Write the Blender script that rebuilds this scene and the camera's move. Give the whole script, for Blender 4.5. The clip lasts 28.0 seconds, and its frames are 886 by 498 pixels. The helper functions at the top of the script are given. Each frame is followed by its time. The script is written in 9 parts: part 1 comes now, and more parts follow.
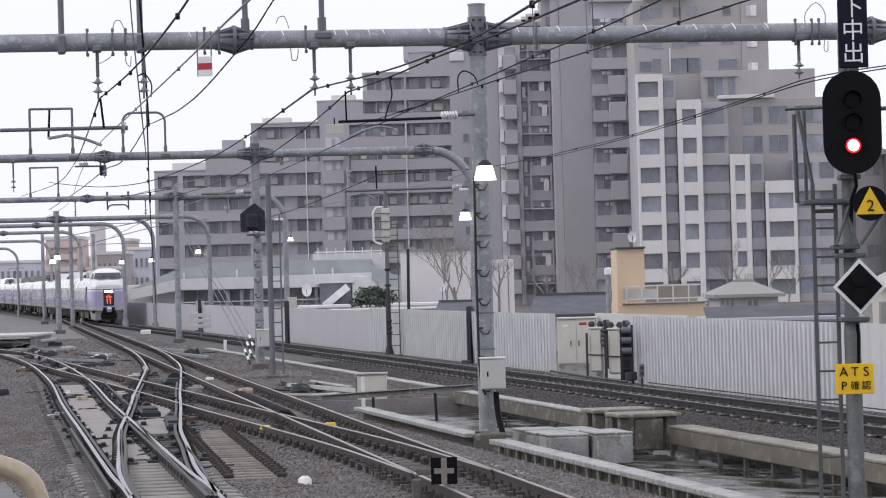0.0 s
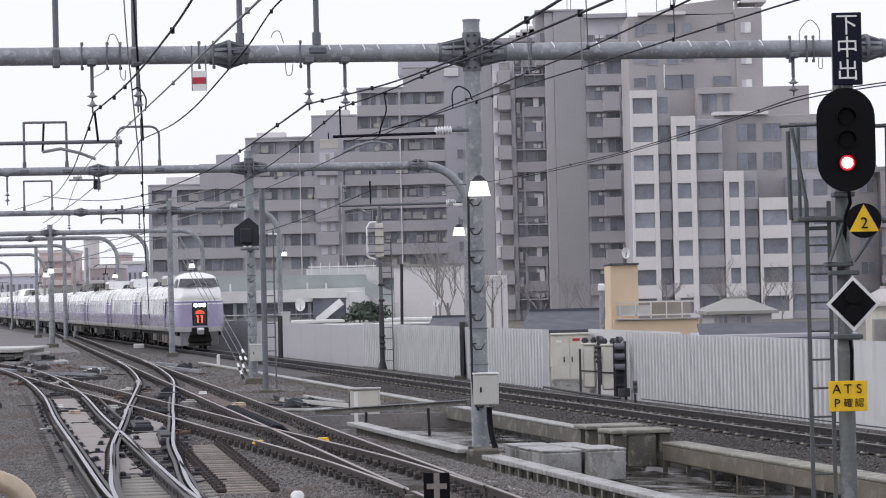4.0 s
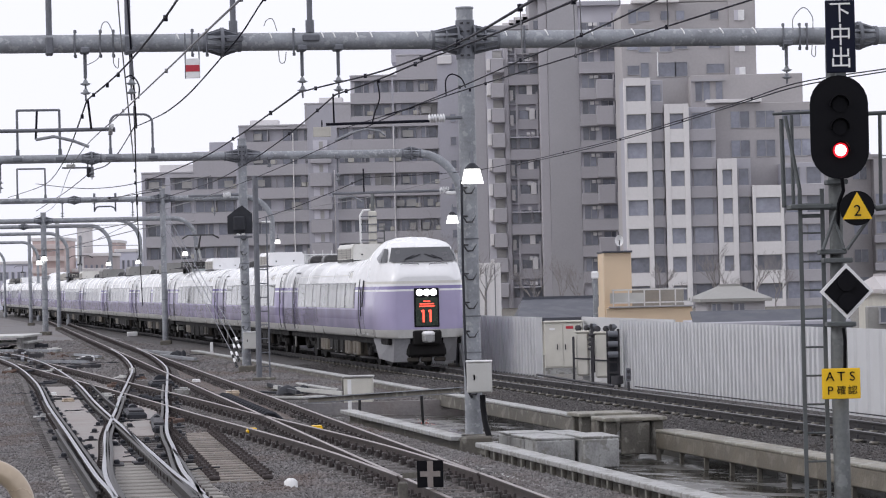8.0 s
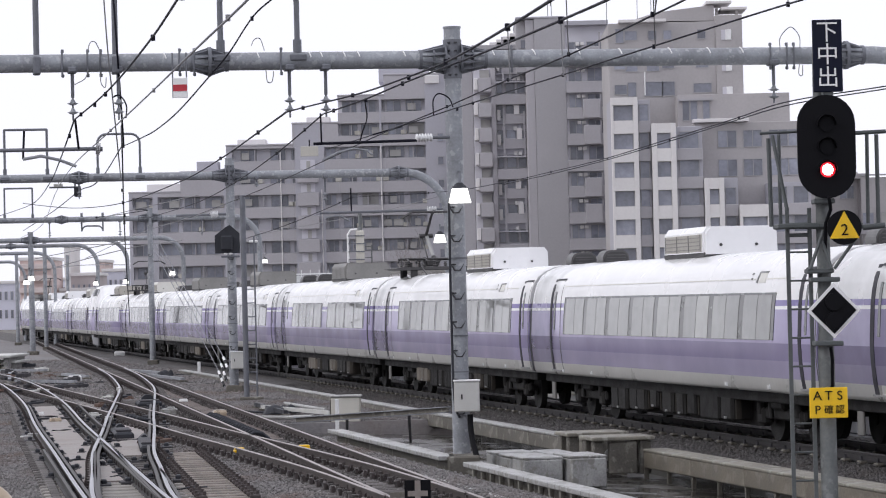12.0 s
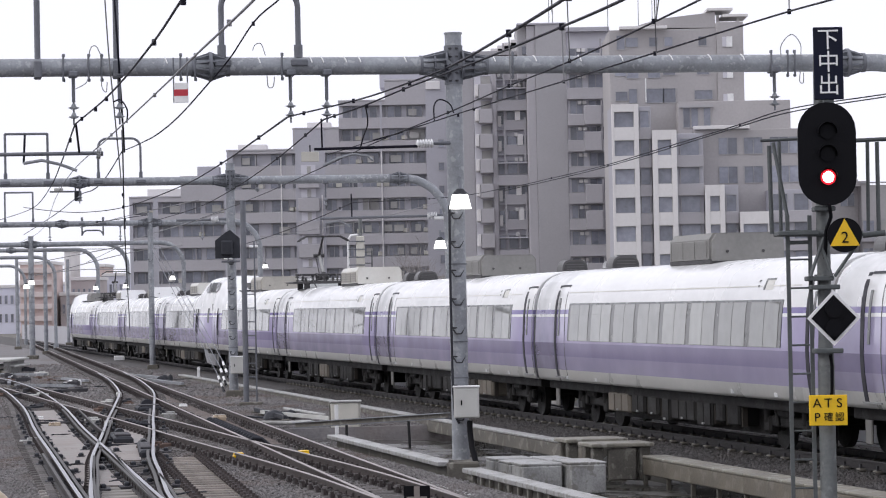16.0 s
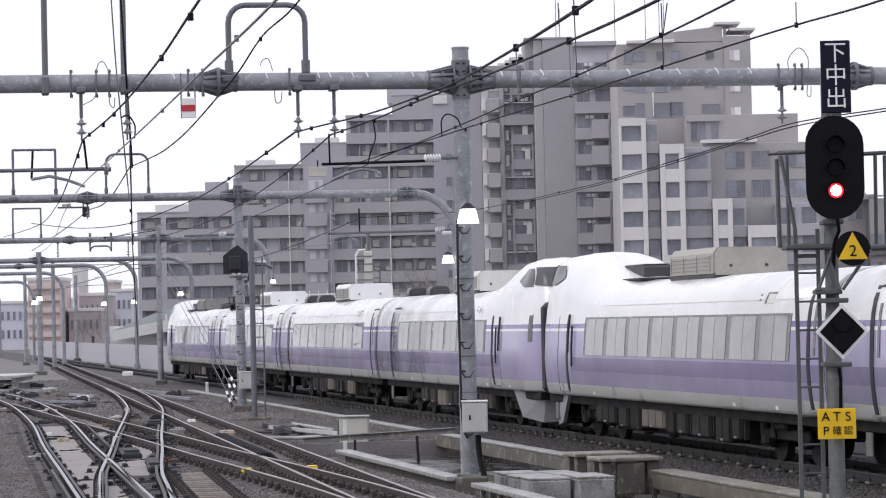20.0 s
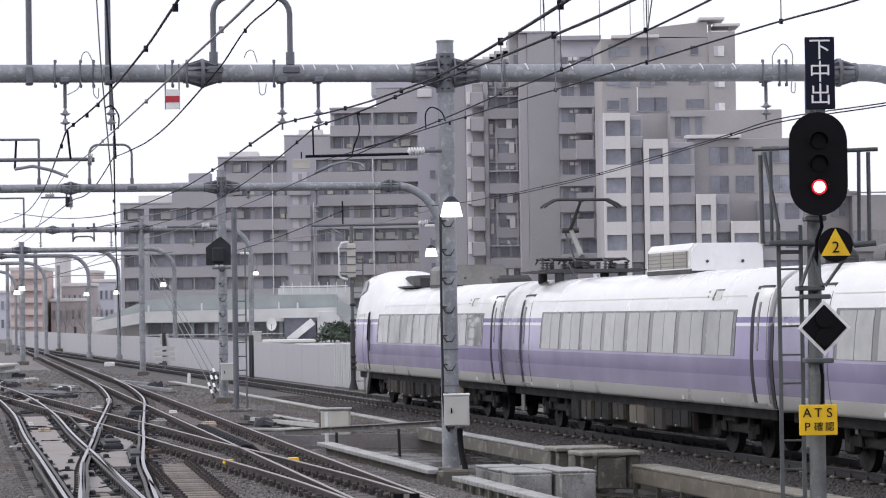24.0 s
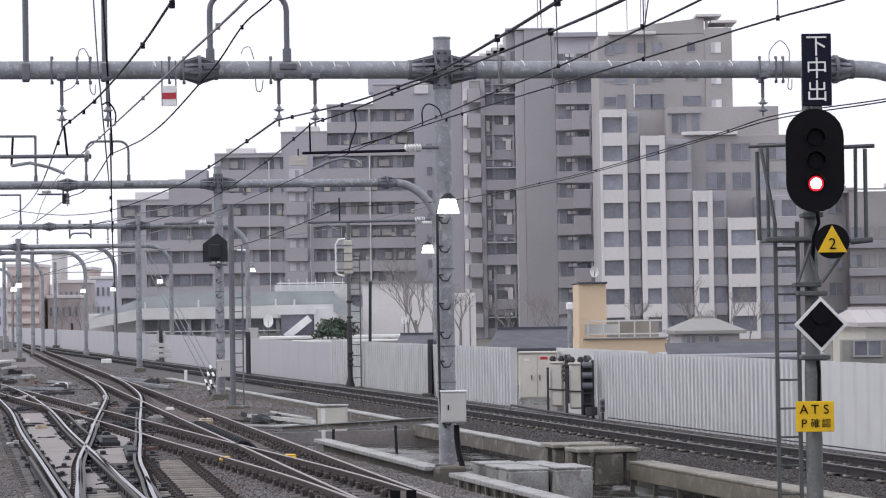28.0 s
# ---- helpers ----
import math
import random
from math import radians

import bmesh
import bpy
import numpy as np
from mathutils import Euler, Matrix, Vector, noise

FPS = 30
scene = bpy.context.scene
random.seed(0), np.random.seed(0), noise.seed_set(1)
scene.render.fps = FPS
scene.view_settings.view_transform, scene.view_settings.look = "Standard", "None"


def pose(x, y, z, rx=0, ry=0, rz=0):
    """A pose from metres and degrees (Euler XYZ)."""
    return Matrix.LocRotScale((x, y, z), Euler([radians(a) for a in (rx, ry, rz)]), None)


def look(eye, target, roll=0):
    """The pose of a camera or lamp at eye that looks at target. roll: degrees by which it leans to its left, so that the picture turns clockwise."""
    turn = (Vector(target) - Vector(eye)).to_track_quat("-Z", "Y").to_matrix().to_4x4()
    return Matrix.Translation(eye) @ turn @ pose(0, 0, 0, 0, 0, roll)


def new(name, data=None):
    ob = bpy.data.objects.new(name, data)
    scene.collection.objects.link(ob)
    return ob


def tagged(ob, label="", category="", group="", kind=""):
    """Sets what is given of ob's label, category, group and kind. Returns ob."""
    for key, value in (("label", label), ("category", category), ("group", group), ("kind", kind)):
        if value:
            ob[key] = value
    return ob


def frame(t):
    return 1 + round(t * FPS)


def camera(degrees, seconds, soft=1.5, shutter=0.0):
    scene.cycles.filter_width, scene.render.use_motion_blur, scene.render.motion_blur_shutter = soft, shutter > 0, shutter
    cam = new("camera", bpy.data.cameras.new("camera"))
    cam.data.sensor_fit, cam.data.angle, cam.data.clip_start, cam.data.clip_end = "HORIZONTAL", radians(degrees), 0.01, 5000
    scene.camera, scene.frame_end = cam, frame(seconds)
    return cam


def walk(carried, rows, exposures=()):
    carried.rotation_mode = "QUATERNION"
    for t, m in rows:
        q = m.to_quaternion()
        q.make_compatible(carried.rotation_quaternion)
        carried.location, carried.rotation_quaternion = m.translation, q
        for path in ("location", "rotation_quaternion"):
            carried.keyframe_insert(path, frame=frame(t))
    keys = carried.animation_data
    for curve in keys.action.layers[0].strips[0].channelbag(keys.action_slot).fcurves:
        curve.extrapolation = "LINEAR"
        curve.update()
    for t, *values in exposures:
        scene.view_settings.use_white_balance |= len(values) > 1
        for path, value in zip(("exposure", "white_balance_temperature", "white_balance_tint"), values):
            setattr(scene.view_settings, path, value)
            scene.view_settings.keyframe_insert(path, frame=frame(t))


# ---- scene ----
EYE = Vector((0.0, 0.0, 2.69))
cam = camera(17.48, 28.0, soft=1.1)
# seconds, heading to the right, rise, lean (degrees): a hand-held camera that stays in one spot
TURNS = [
    (0, -0.761, 0.566, 1.576), (0.5, -0.735, 0.580, 1.444), (1, -0.741, 0.699, 1.429), (1.5, -0.717, 0.603, 1.389), (2, -0.618, 0.611, 1.369),
    (2.5, -0.580, 0.659, 1.324), (3, -0.705, 0.746, 1.343), (3.5, -0.622, 0.821, 1.321), (5.5, -0.662, 0.903, 1.297), (6, -0.590, 0.877, 1.261),
    (6.5, -0.565, 0.844, 1.273), (7, -0.474, 0.805, 1.318), (7.5, -0.463, 0.839, 1.313), (8, -0.502, 0.621, 1.337), (8.5, -0.468, 0.636, 1.329),
    (9, -0.415, 0.702, 1.297), (9.5, -0.371, 0.847, 1.360), (10, -0.314, 0.798, 1.409), (10.5, -0.295, 0.756, 1.424), (11, -0.284, 0.831, 1.371),
    (11.5, -0.245, 0.859, 1.367), (12, -0.244, 1.001, 1.366), (12.5, -0.336, 1.068, 1.382), (14.5, -0.240, 1.020, 1.116), (15, -0.329, 1.031, 1.095),
    (15.5, -0.285, 1.015, 1.065), (16, -0.246, 1.118, 1.128), (16.5, -0.341, 1.108, 1.143), (17, -0.296, 1.072, 1.114), (17.5, -0.324, 1.188, 1.086),
    (18, -0.364, 1.310, 1.067), (18.5, -0.362, 1.300, 1.070), (19, -0.479, 1.314, 1.140), (19.5, -0.478, 1.418, 1.117), (20, -0.397, 1.412, 1.304),
    (20.5, -0.328, 1.358, 1.261), (21, -0.314, 1.346, 1.211), (21.5, -0.297, 1.248, 1.165), (23.5, -0.030, 1.173, 0.904), (24, -0.063, 1.271, 0.851),
    (24.5, -0.062, 1.306, 0.852), (25, -0.078, 1.325, 0.814), (25.5, -0.008, 1.423, 0.745), (26, 0.026, 1.460, 0.835), (26.5, -0.015, 1.429, 0.969),
    (27, 0.016, 1.193, 1.166), (27.5, 0.023, 1.279, 0.917), (28, 0.000, 1.204, 0.859)]


def aim(yaw, rise, lean):
    a, b = radians(yaw), radians(rise)
    way = Vector((math.sin(a) * math.cos(b), math.cos(a) * math.cos(b), math.sin(b)))
    return look(EYE, EYE + way * 10, -lean)


walk(cam, [(t, aim(a, b, c)) for t, a, b, c in TURNS], [(0, -0.02), (8, -0.02), (9.3, -0.08), (10.1, -0.1), (11.0, 0.02), (20, 0.03), (28, 0.05)])

# ---- light: a bright overcast winter sky ----
world = bpy.data.worlds.new("overcast_sky")
scene.world = world
world.use_nodes = True
wn = world.node_tree
wn.nodes.clear()
sky = wn.nodes.new("ShaderNodeTexSky")
sky.sky_type, sky.sun_disc = "NISHITA", False
sky.sun_elevation, sky.sun_rotation = radians(38), radians(255)
sky.air_density, sky.dust_density = 1.0, 3.0
cloud = wn.nodes.new("ShaderNodeMix")
cloud.data_type = "RGBA"
cloud.inputs[0].default_value = 0.93
cloud.inputs[7].default_value = (12.95, 13.02, 14.4, 1)
wbg = wn.nodes.new("ShaderNodeBackground")
wbg.inputs[1].default_value = 0.08
wout = wn.nodes.new("ShaderNodeOutputWorld")
wn.links.new(sky.outputs[0], cloud.inputs[6])
wn.links.new(cloud.outputs[2], wbg.inputs[0])
wn.links.new(wbg.outputs[0], wout.inputs[0])
sun = new("sun", bpy.data.lights.new("sun", "SUN"))
sun.data.energy, sun.data.angle, sun.data.color = 0.8, radians(22), (1, 0.97, 0.94)
sun.matrix_world = look((-45, -12, 36), (0, 0, 0))


# ---- materials ----
def mat(name, col, rough=0.6, metal=0.0, scale=4.0, vary=0.25, bump=0.15, fine=60.0, spec=0.5, island=0.0, dirt=None, wet=0.0, stretch=(1, 1, 0.25), fleck=None):
    """A painted or mineral surface: broad stains, fine grain and relief."""
    m = bpy.data.materials.new(name)
    m.use_nodes = True
    t = m.node_tree
    b = t.nodes["Principled BSDF"]
    L = t.links.new
    co = t.nodes.new("ShaderNodeTexCoord")
    n1 = t.nodes.new("ShaderNodeTexNoise")
    n1.inputs["Scale"].default_value, n1.inputs["Detail"].default_value = scale, 5
    n2 = t.nodes.new("ShaderNodeTexNoise")
    n2.inputs["Scale"].default_value, n2.inputs["Detail"].default_value = fine, 3
    L(co.outputs["Object"], n1.inputs["Vector"])
    L(co.outputs["Object"], n2.inputs["Vector"])
    add = t.nodes.new("ShaderNodeMath")
    add.operation = "MULTIPLY_ADD"
    add.inputs[1].default_value = 0.45
    L(n2.outputs["Fac"], add.inputs[0])
    L(n1.outputs["Fac"], add.inputs[2])
    rp = t.nodes.new("ShaderNodeMapRange")
    rp.inputs[1].default_value, rp.inputs[2].default_value = 0.45, 1.0
    rp.inputs[3].default_value, rp.inputs[4].default_value = 1 - vary, 1 + vary * 0.6
    L(add.outputs[0], rp.inputs[0])
    value = rp.outputs[0]
    if island:
        oi = t.nodes.new("ShaderNodeObjectInfo")
        ge = t.nodes.new("ShaderNodeNewGeometry")
        sm = t.nodes.new("ShaderNodeMath")
        L(oi.outputs["Random"], sm.inputs[0])
        L(ge.outputs["Random Per Island"], sm.inputs[1])
        fr = t.nodes.new("ShaderNodeMath")
        fr.operation = "FRACT"
        L(sm.outputs[0], fr.inputs[0])
        ir = t.nodes.new("ShaderNodeMapRange")
        ir.inputs[3].default_value, ir.inputs[4].default_value = 1 - island, 1 + island
        L(fr.outputs[0], ir.inputs[0])
        mu = t.nodes.new("ShaderNodeMath")
        mu.operation = "MULTIPLY"
        L(value, mu.inputs[0])
        L(ir.outputs[0], mu.inputs[1])
        value = mu.outputs[0]
    sc = t.nodes.new("ShaderNodeVectorMath")
    sc.operation = "SCALE"
    sc.inputs[0].default_value = col
    L(value, sc.inputs["Scale"])
    colour = sc.outputs[0]
    if dirt:
        n3 = t.nodes.new("ShaderNodeTexNoise")
        n3.inputs["Scale"].default_value, n3.inputs["Detail"].default_value = scale * 0.37, 7
        mp = t.nodes.new("ShaderNodeMapping")
        mp.inputs["Scale"].default_value = stretch
        L(co.outputs["Object"], mp.inputs[0])
        L(mp.outputs[0], n3.inputs["Vector"])
        dr = t.nodes.new("ShaderNodeMapRange")
        dr.inputs[1].default_value, dr.inputs[2].default_value = 0.5, 0.75
        dr.inputs[4].default_value = 0.75
        L(n3.outputs["Fac"], dr.inputs[0])
        mx = t.nodes.new("ShaderNodeMix")
        mx.data_type = "RGBA"
        L(dr.outputs[0], mx.inputs[0])
        L(colour, mx.inputs[6])
        mx.inputs[7].default_value = (*dirt, 1)
        colour = mx.outputs[2]
    if fleck:
        n4 = t.nodes.new("ShaderNodeTexNoise")
        n4.inputs["Scale"].default_value, n4.inputs["Detail"].default_value = fleck[1], 4
        L(co.outputs["Object"], n4.inputs["Vector"])
        fm = t.nodes.new("ShaderNodeMapRange")
        fm.inputs[1].default_value, fm.inputs[2].default_value = fleck[2], fleck[2] + 0.06
        fm.inputs[4].default_value = fleck[3]
        L(n4.outputs["Fac"], fm.inputs[0])
        mf = t.nodes.new("ShaderNodeMix")
        mf.data_type = "RGBA"
        L(fm.outputs[0], mf.inputs[0])
        L(colour, mf.inputs[6])
        mf.inputs[7].default_value = (*fleck[0], 1)
        colour = mf.outputs[2]
    L(colour, b.inputs["Base Color"])
    b.inputs["Metallic"].default_value = metal
    b.inputs["Specular IOR Level"].default_value = spec
    rr = t.nodes.new("ShaderNodeMapRange")
    rr.inputs[1].default_value, rr.inputs[2].default_value = 0.4, 0.62
    rr.inputs[3].default_value, rr.inputs[4].default_value = max(0.03, rough - 0.08 - wet), min(1, rough + 0.08)
    L(n1.outputs["Fac"], rr.inputs[0])
    L(rr.outputs[0], b.inputs["Roughness"])
    if bump:
        bp = t.nodes.new("ShaderNodeBump")
        bp.inputs["Strength"].default_value, bp.inputs["Distance"].default_value = bump, 0.02
        L(n2.outputs["Fac"], bp.inputs["Height"])
        L(bp.outputs[0], b.inputs["Normal"])
    return m


def glow(name, col, power):
    m = bpy.data.materials.new(name)
    m.use_nodes = True
    b = m.node_tree.nodes["Principled BSDF"]
    b.inputs["Base Color"].default_value = (*col, 1)
    b.inputs["Emission Color"].default_value = (*col, 1)
    b.inputs["Emission Strength"].default_value = power
    return m


def rail_steel(name="rail_steel", top=(0.37, 0.37, 0.395), shine=0.33, side=(0.06, 0.047, 0.044), polish=1.0):
    """Rust-brown rail with a bright worn running surface on top."""
    m = mat(name, side, 0.75, 0.0, 3, 0.35, 0.2, 40)
    t = m.node_tree
    b = t.nodes["Principled BSDF"]
    ge = t.nodes.new("ShaderNodeNewGeometry")
    sp = t.nodes.new("ShaderNodeSeparateXYZ")
    t.links.new(ge.outputs["True Normal"], sp.inputs[0])
    gz = t.nodes.new("ShaderNodeNewGeometry")
    sz = t.nodes.new("ShaderNodeSeparateXYZ")
    t.links.new(gz.outputs["Position"], sz.inputs[0])
    hi = t.nodes.new("ShaderNodeMath")
    hi.operation = "GREATER_THAN"
    hi.inputs[1].default_value = -0.02
    t.links.new(sz.outputs[2], hi.inputs[0])
    gt = t.nodes.new("ShaderNodeMath")
    gt.operation = "GREATER_THAN"
    gt.inputs[1].default_value = 0.6
    t.links.new(sp.outputs[2], gt.inputs[0])
    both = t.nodes.new("ShaderNodeMath")
    both.operation = "MULTIPLY"
    t.links.new(gt.outputs[0], both.inputs[0])
    t.links.new(hi.outputs[0], both.inputs[1])
    old = b.inputs["Base Color"].links[0].from_socket
    mx = t.nodes.new("ShaderNodeMix")
    mx.data_type = "RGBA"
    t.links.new(both.outputs[0], mx.inputs[0])
    t.links.new(old, mx.inputs[6])
    mx.inputs[7].default_value = (*top, 1)
    t.links.new(mx.outputs[2], b.inputs["Base Color"])
    pm = t.nodes.new("ShaderNodeMath")
    pm.operation = "MULTIPLY"
    pm.inputs[1].default_value = polish
    t.links.new(both.outputs[0], pm.inputs[0])
    t.links.new(pm.outputs[0], b.inputs["Metallic"])
    ro = t.nodes.new("ShaderNodeMapRange")
    ro.inputs[3].default_value, ro.inputs[4].default_value = 0.7, shine
    t.links.new(both.outputs[0], ro.inputs[0])
    t.links.new(ro.outputs[0], b.inputs["Roughness"])
    return m


M = dict(
    ballast=mat("ballast", (0.195, 0.186, 0.19), 0.85, 0, 0.9, 0.4, 1.0, 14, dirt=(0.135, 0.105, 0.088), stretch=(1, 0.4, 1), fleck=((0.2, 0.19, 0.183), 8, 0.52, 0.4)),
    stone=mat("ballast_stone", (0.193, 0.183, 0.182), 0.85, 0, 1.6, 0.3, 0.3, 40, island=0.34, dirt=(0.15, 0.10, 0.08), stretch=(1, 0.4, 1)),
    ballast_main=mat("main_line_ballast", (0.078, 0.073, 0.073), 0.85, 0, 0.9, 0.45, 1.0, 14, dirt=(0.085, 0.068, 0.06), stretch=(1, 0.4, 1), fleck=((0.15, 0.14, 0.135), 8, 0.52, 0.5)),
    stone_main=mat("main_line_stone", (0.09, 0.084, 0.084), 0.85, 0, 1.6, 0.3, 0.3, 40, island=0.55, dirt=(0.085, 0.07, 0.062), stretch=(1, 0.4, 1)),
    rail=rail_steel(),
    rail_main=rail_steel("main_line_rail", (0.13, 0.125, 0.13), 0.5, (0.028, 0.025, 0.026), 0.3),
    rail_guard=rail_steel("guard_rail_steel", (0.06, 0.056, 0.056), 0.6, (0.03, 0.026, 0.026), 0.0),
    rail_dull=rail_steel("dull_rail", (0.34, 0.30, 0.285), 0.42),
    sleeper=mat("dark_sleeper", (0.11, 0.10, 0.097), 0.85, 0, 5, 0.35, 0.5, 50, island=0.3),
    timber=mat("weathered_timber", (0.25, 0.22, 0.195), 0.8, 0, 5, 0.35, 0.4, 50, island=0.25),
    sleeper_pale=mat("pale_sleeper", (0.27, 0.255, 0.235), 0.8, 0, 5, 0.3, 0.4, 50, island=0.15),
    iron=mat("dark_iron", (0.055, 0.053, 0.06), 0.7, 0.2, 6, 0.35, 0.3, 50),
    grease=mat("greasy_ballast", (0.055, 0.05, 0.052), 0.6, 0, 3, 0.5, 0.8, 25, fleck=((0.10, 0.09, 0.085), 9, 0.52, 0.7)),
    chair=mat("rusty_rail_chair", (0.062, 0.05, 0.049), 0.75, 0.1, 5, 0.4, 0.3, 40),
    bolt=mat("worn_bolt_steel", (0.13, 0.118, 0.115), 0.5, 0.3, 7, 0.6, 0.3, 50, island=0.6),
    rust_bed=mat("rusty_ballast", (0.155, 0.115, 0.098), 0.85, 0, 1.2, 0.4, 1.0, 16, dirt=(0.13, 0.10, 0.09), stretch=(1, 0.4, 1), fleck=((0.19, 0.165, 0.15), 9, 0.54, 0.5)),
    concrete=mat("pale_concrete", (0.40, 0.40, 0.395), 0.55, 0, 2.2, 0.5, 0.4, 30, dirt=(0.13, 0.125, 0.11), wet=0.15, fleck=((0.20, 0.195, 0.175), 5.5, 0.53, 0.8)),
    concrete_tan=mat("stained_tan_concrete", (0.25, 0.235, 0.195), 0.6, 0, 1.8, 0.5, 0.4, 30, dirt=(0.11, 0.10, 0.08), fleck=((0.36, 0.35, 0.31), 5, 0.57, 0.7)),
    concrete_br=mat("wet_brown_concrete", (0.165, 0.145, 0.115), 0.6, 0, 1.4, 0.5, 0.4, 30, dirt=(0.09, 0.075, 0.055), fleck=((0.24, 0.225, 0.19), 3.5, 0.58, 0.5)),
    concrete_dk=mat("weathered_concrete", (0.145, 0.134, 0.115), 0.7, 0, 1.6, 0.5, 0.4, 30, dirt=(0.07, 0.062, 0.05), fleck=((0.26, 0.25, 0.22), 4.5, 0.58, 0.7)),
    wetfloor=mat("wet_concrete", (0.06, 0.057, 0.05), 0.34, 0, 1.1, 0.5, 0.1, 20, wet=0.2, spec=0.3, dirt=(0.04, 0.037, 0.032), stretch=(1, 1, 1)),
    mud=mat("wet_silt", (0.275, 0.242, 0.225), 0.5, 0, 1.6, 0.4, 0.15, 20, spec=0.3, dirt=(0.21, 0.185, 0.168)),
    galv=mat("galvanised_steel", (0.30, 0.315, 0.34), 0.5, 0.2, 2.5, 0.35, 0.25, 25, dirt=(0.19, 0.195, 0.21), fleck=((0.46, 0.47, 0.49), 9, 0.57, 0.6)),
    mast=mat("weathered_mast_steel", (0.15, 0.16, 0.16), 0.6, 0.1, 2.5, 0.4, 0.25, 25, dirt=(0.09, 0.095, 0.09), fleck=((0.24, 0.25, 0.25), 7, 0.56, 0.6)),
    mast_dk=mat("dull_green_grey_steel", (0.098, 0.108, 0.11), 0.6, 0.1, 3, 0.35, 0.2, 25, dirt=(0.06, 0.065, 0.06)),
    galv_dk=mat("dull_galvanised_steel", (0.16, 0.168, 0.19), 0.6, 0.1, 3, 0.3, 0.2, 25),
    wire=mat("wire", (0.010, 0.010, 0.018), 0.6, 0.0, 6, 0.2, 0, spec=0.15),
    wire_grey=mat("grey_wire", (0.22, 0.22, 0.23), 0.5, 0.3, 6, 0.2, 0),
    black=mat("matt_black", (0.006, 0.006, 0.008), 0.6, 0, 6, 0.3, 0.1, spec=0.12),
    black_soft=mat("dark_grey_paint", (0.035, 0.037, 0.045), 0.6, 0, 4, 0.3, 0.15, spec=0.25),
    white=mat("white_paint", (0.82, 0.82, 0.82), 0.45, 0, 2, 0.12, 0.05),
    cream=mat("cream_paint", (0.62, 0.60, 0.54), 0.5, 0, 2, 0.15, 0.08, dirt=(0.42, 0.39, 0.34)),
    box=mat("pale_grey_paint", (0.55, 0.55, 0.53), 0.5, 0, 2, 0.15, 0.08, dirt=(0.42, 0.41, 0.38)),
    fence_far=mat("lilac_grey_sheet_metal", (0.47, 0.465, 0.50), 0.5, 0.0, 0.8, 0.12, 0.06, dirt=(0.40, 0.395, 0.42)),
    fence=mat("white_sheet_metal", (0.60, 0.605, 0.62), 0.45, 0.0, 0.8, 0.14, 0.06, dirt=(0.47, 0.46, 0.46)),
    navy=mat("navy_enamel", (0.004, 0.006, 0.02), 0.5, 0, 3, 0.2, 0, spec=0.2),
    yellow=mat("yellow_enamel", (0.85, 0.52, 0.005), 0.4, 0, 3, 0.12, 0),
    red=mat("red_enamel", (0.5, 0.03, 0.05), 0.45, 0, 3, 0.15, 0),
    ceramic=mat("white_porcelain", (0.85, 0.85, 0.86), 0.15, 0, 3, 0.08, 0),
    lamp_on=glow("lit_lamp", (1.0, 0.98, 0.94), 2.0),
    red_light=glow("red_signal_light", (1.0, 0.01, 0.03), 0.42),
    red_core=glow("red_signal_core", (1.0, 0.75, 0.72), 6.0),
    t_white=mat("train_white", (0.87, 0.87, 0.88), 0.22, 0, 0.7, 0.06, 0.0, 8, dirt=(0.76, 0.76, 0.77), stretch=(0.3, 1, 1)),
    t_grey=mat("train_skirt_grey", (0.46, 0.455, 0.44), 0.35, 0, 0.9, 0.15, 0.0, 8, dirt=(0.43, 0.41, 0.38), stretch=(0.3, 1, 1)),
    t_lilac=mat("train_lilac", (0.42, 0.38, 0.56), 0.18, 0, 0.7, 0.1, 0.08, 2.2, stretch=(0.3, 1, 1), dirt=(0.40, 0.375, 0.52)),
    t_purple=mat("train_violet", (0.27, 0.24, 0.37), 0.16, 0, 0.7, 0.12, 0.1, 2.2, stretch=(0.25, 1, 1), dirt=(0.30, 0.275, 0.375)),
    t_mid=mat("train_pale_violet", (0.35, 0.32, 0.45), 0.16, 0, 0.7, 0.12, 0.1, 2.2, stretch=(0.25, 1, 1), dirt=(0.42, 0.40, 0.46)),
    t_stripe=mat("train_violet_stripe", (0.27, 0.235, 0.45), 0.25, 0, 0.7, 0.1, 0.0, 8),
    t_glass=mat("train_window_glass", (0.305, 0.307, 0.297), 0.08, 0, 0.35, 0.3, 0.0, 3, spec=0.9, island=0.16),
    t_mull=mat("train_window_post", (0.13, 0.135, 0.135), 0.25, 0, 2, 0.2, 0.0),
    t_shield=mat("windscreen_glass", (0.095, 0.097, 0.105), 0.2, 0, 1, 0.2, 0.0, spec=0.4),
    t_gap=mat("gangway_rubber", (0.19, 0.187, 0.187), 0.7, 0, 3, 0.25, 0.2),
    t_seal=mat("door_seal_rubber", (0.018, 0.017, 0.026), 0.6, 0, 3, 0.2, 0.0),
    t_under=mat("underframe_black", (0.012, 0.011, 0.011), 0.75, 0.1, 4, 0.4, 0.3, spec=0.3),
    t_gear=mat("underframe_grime", (0.016, 0.015, 0.0145), 0.7, 0.1, 3, 0.5, 0.3, dirt=(0.03, 0.028, 0.026), spec=0.3),
    t_case=mat("equipment_case_grey", (0.05, 0.044, 0.038), 0.65, 0, 2, 0.4, 0.2, dirt=(0.04, 0.034, 0.028), spec=0.2),
    t_roof=mat("roof_grey", (0.30, 0.30, 0.30), 0.6, 0, 2, 0.2, 0.1),
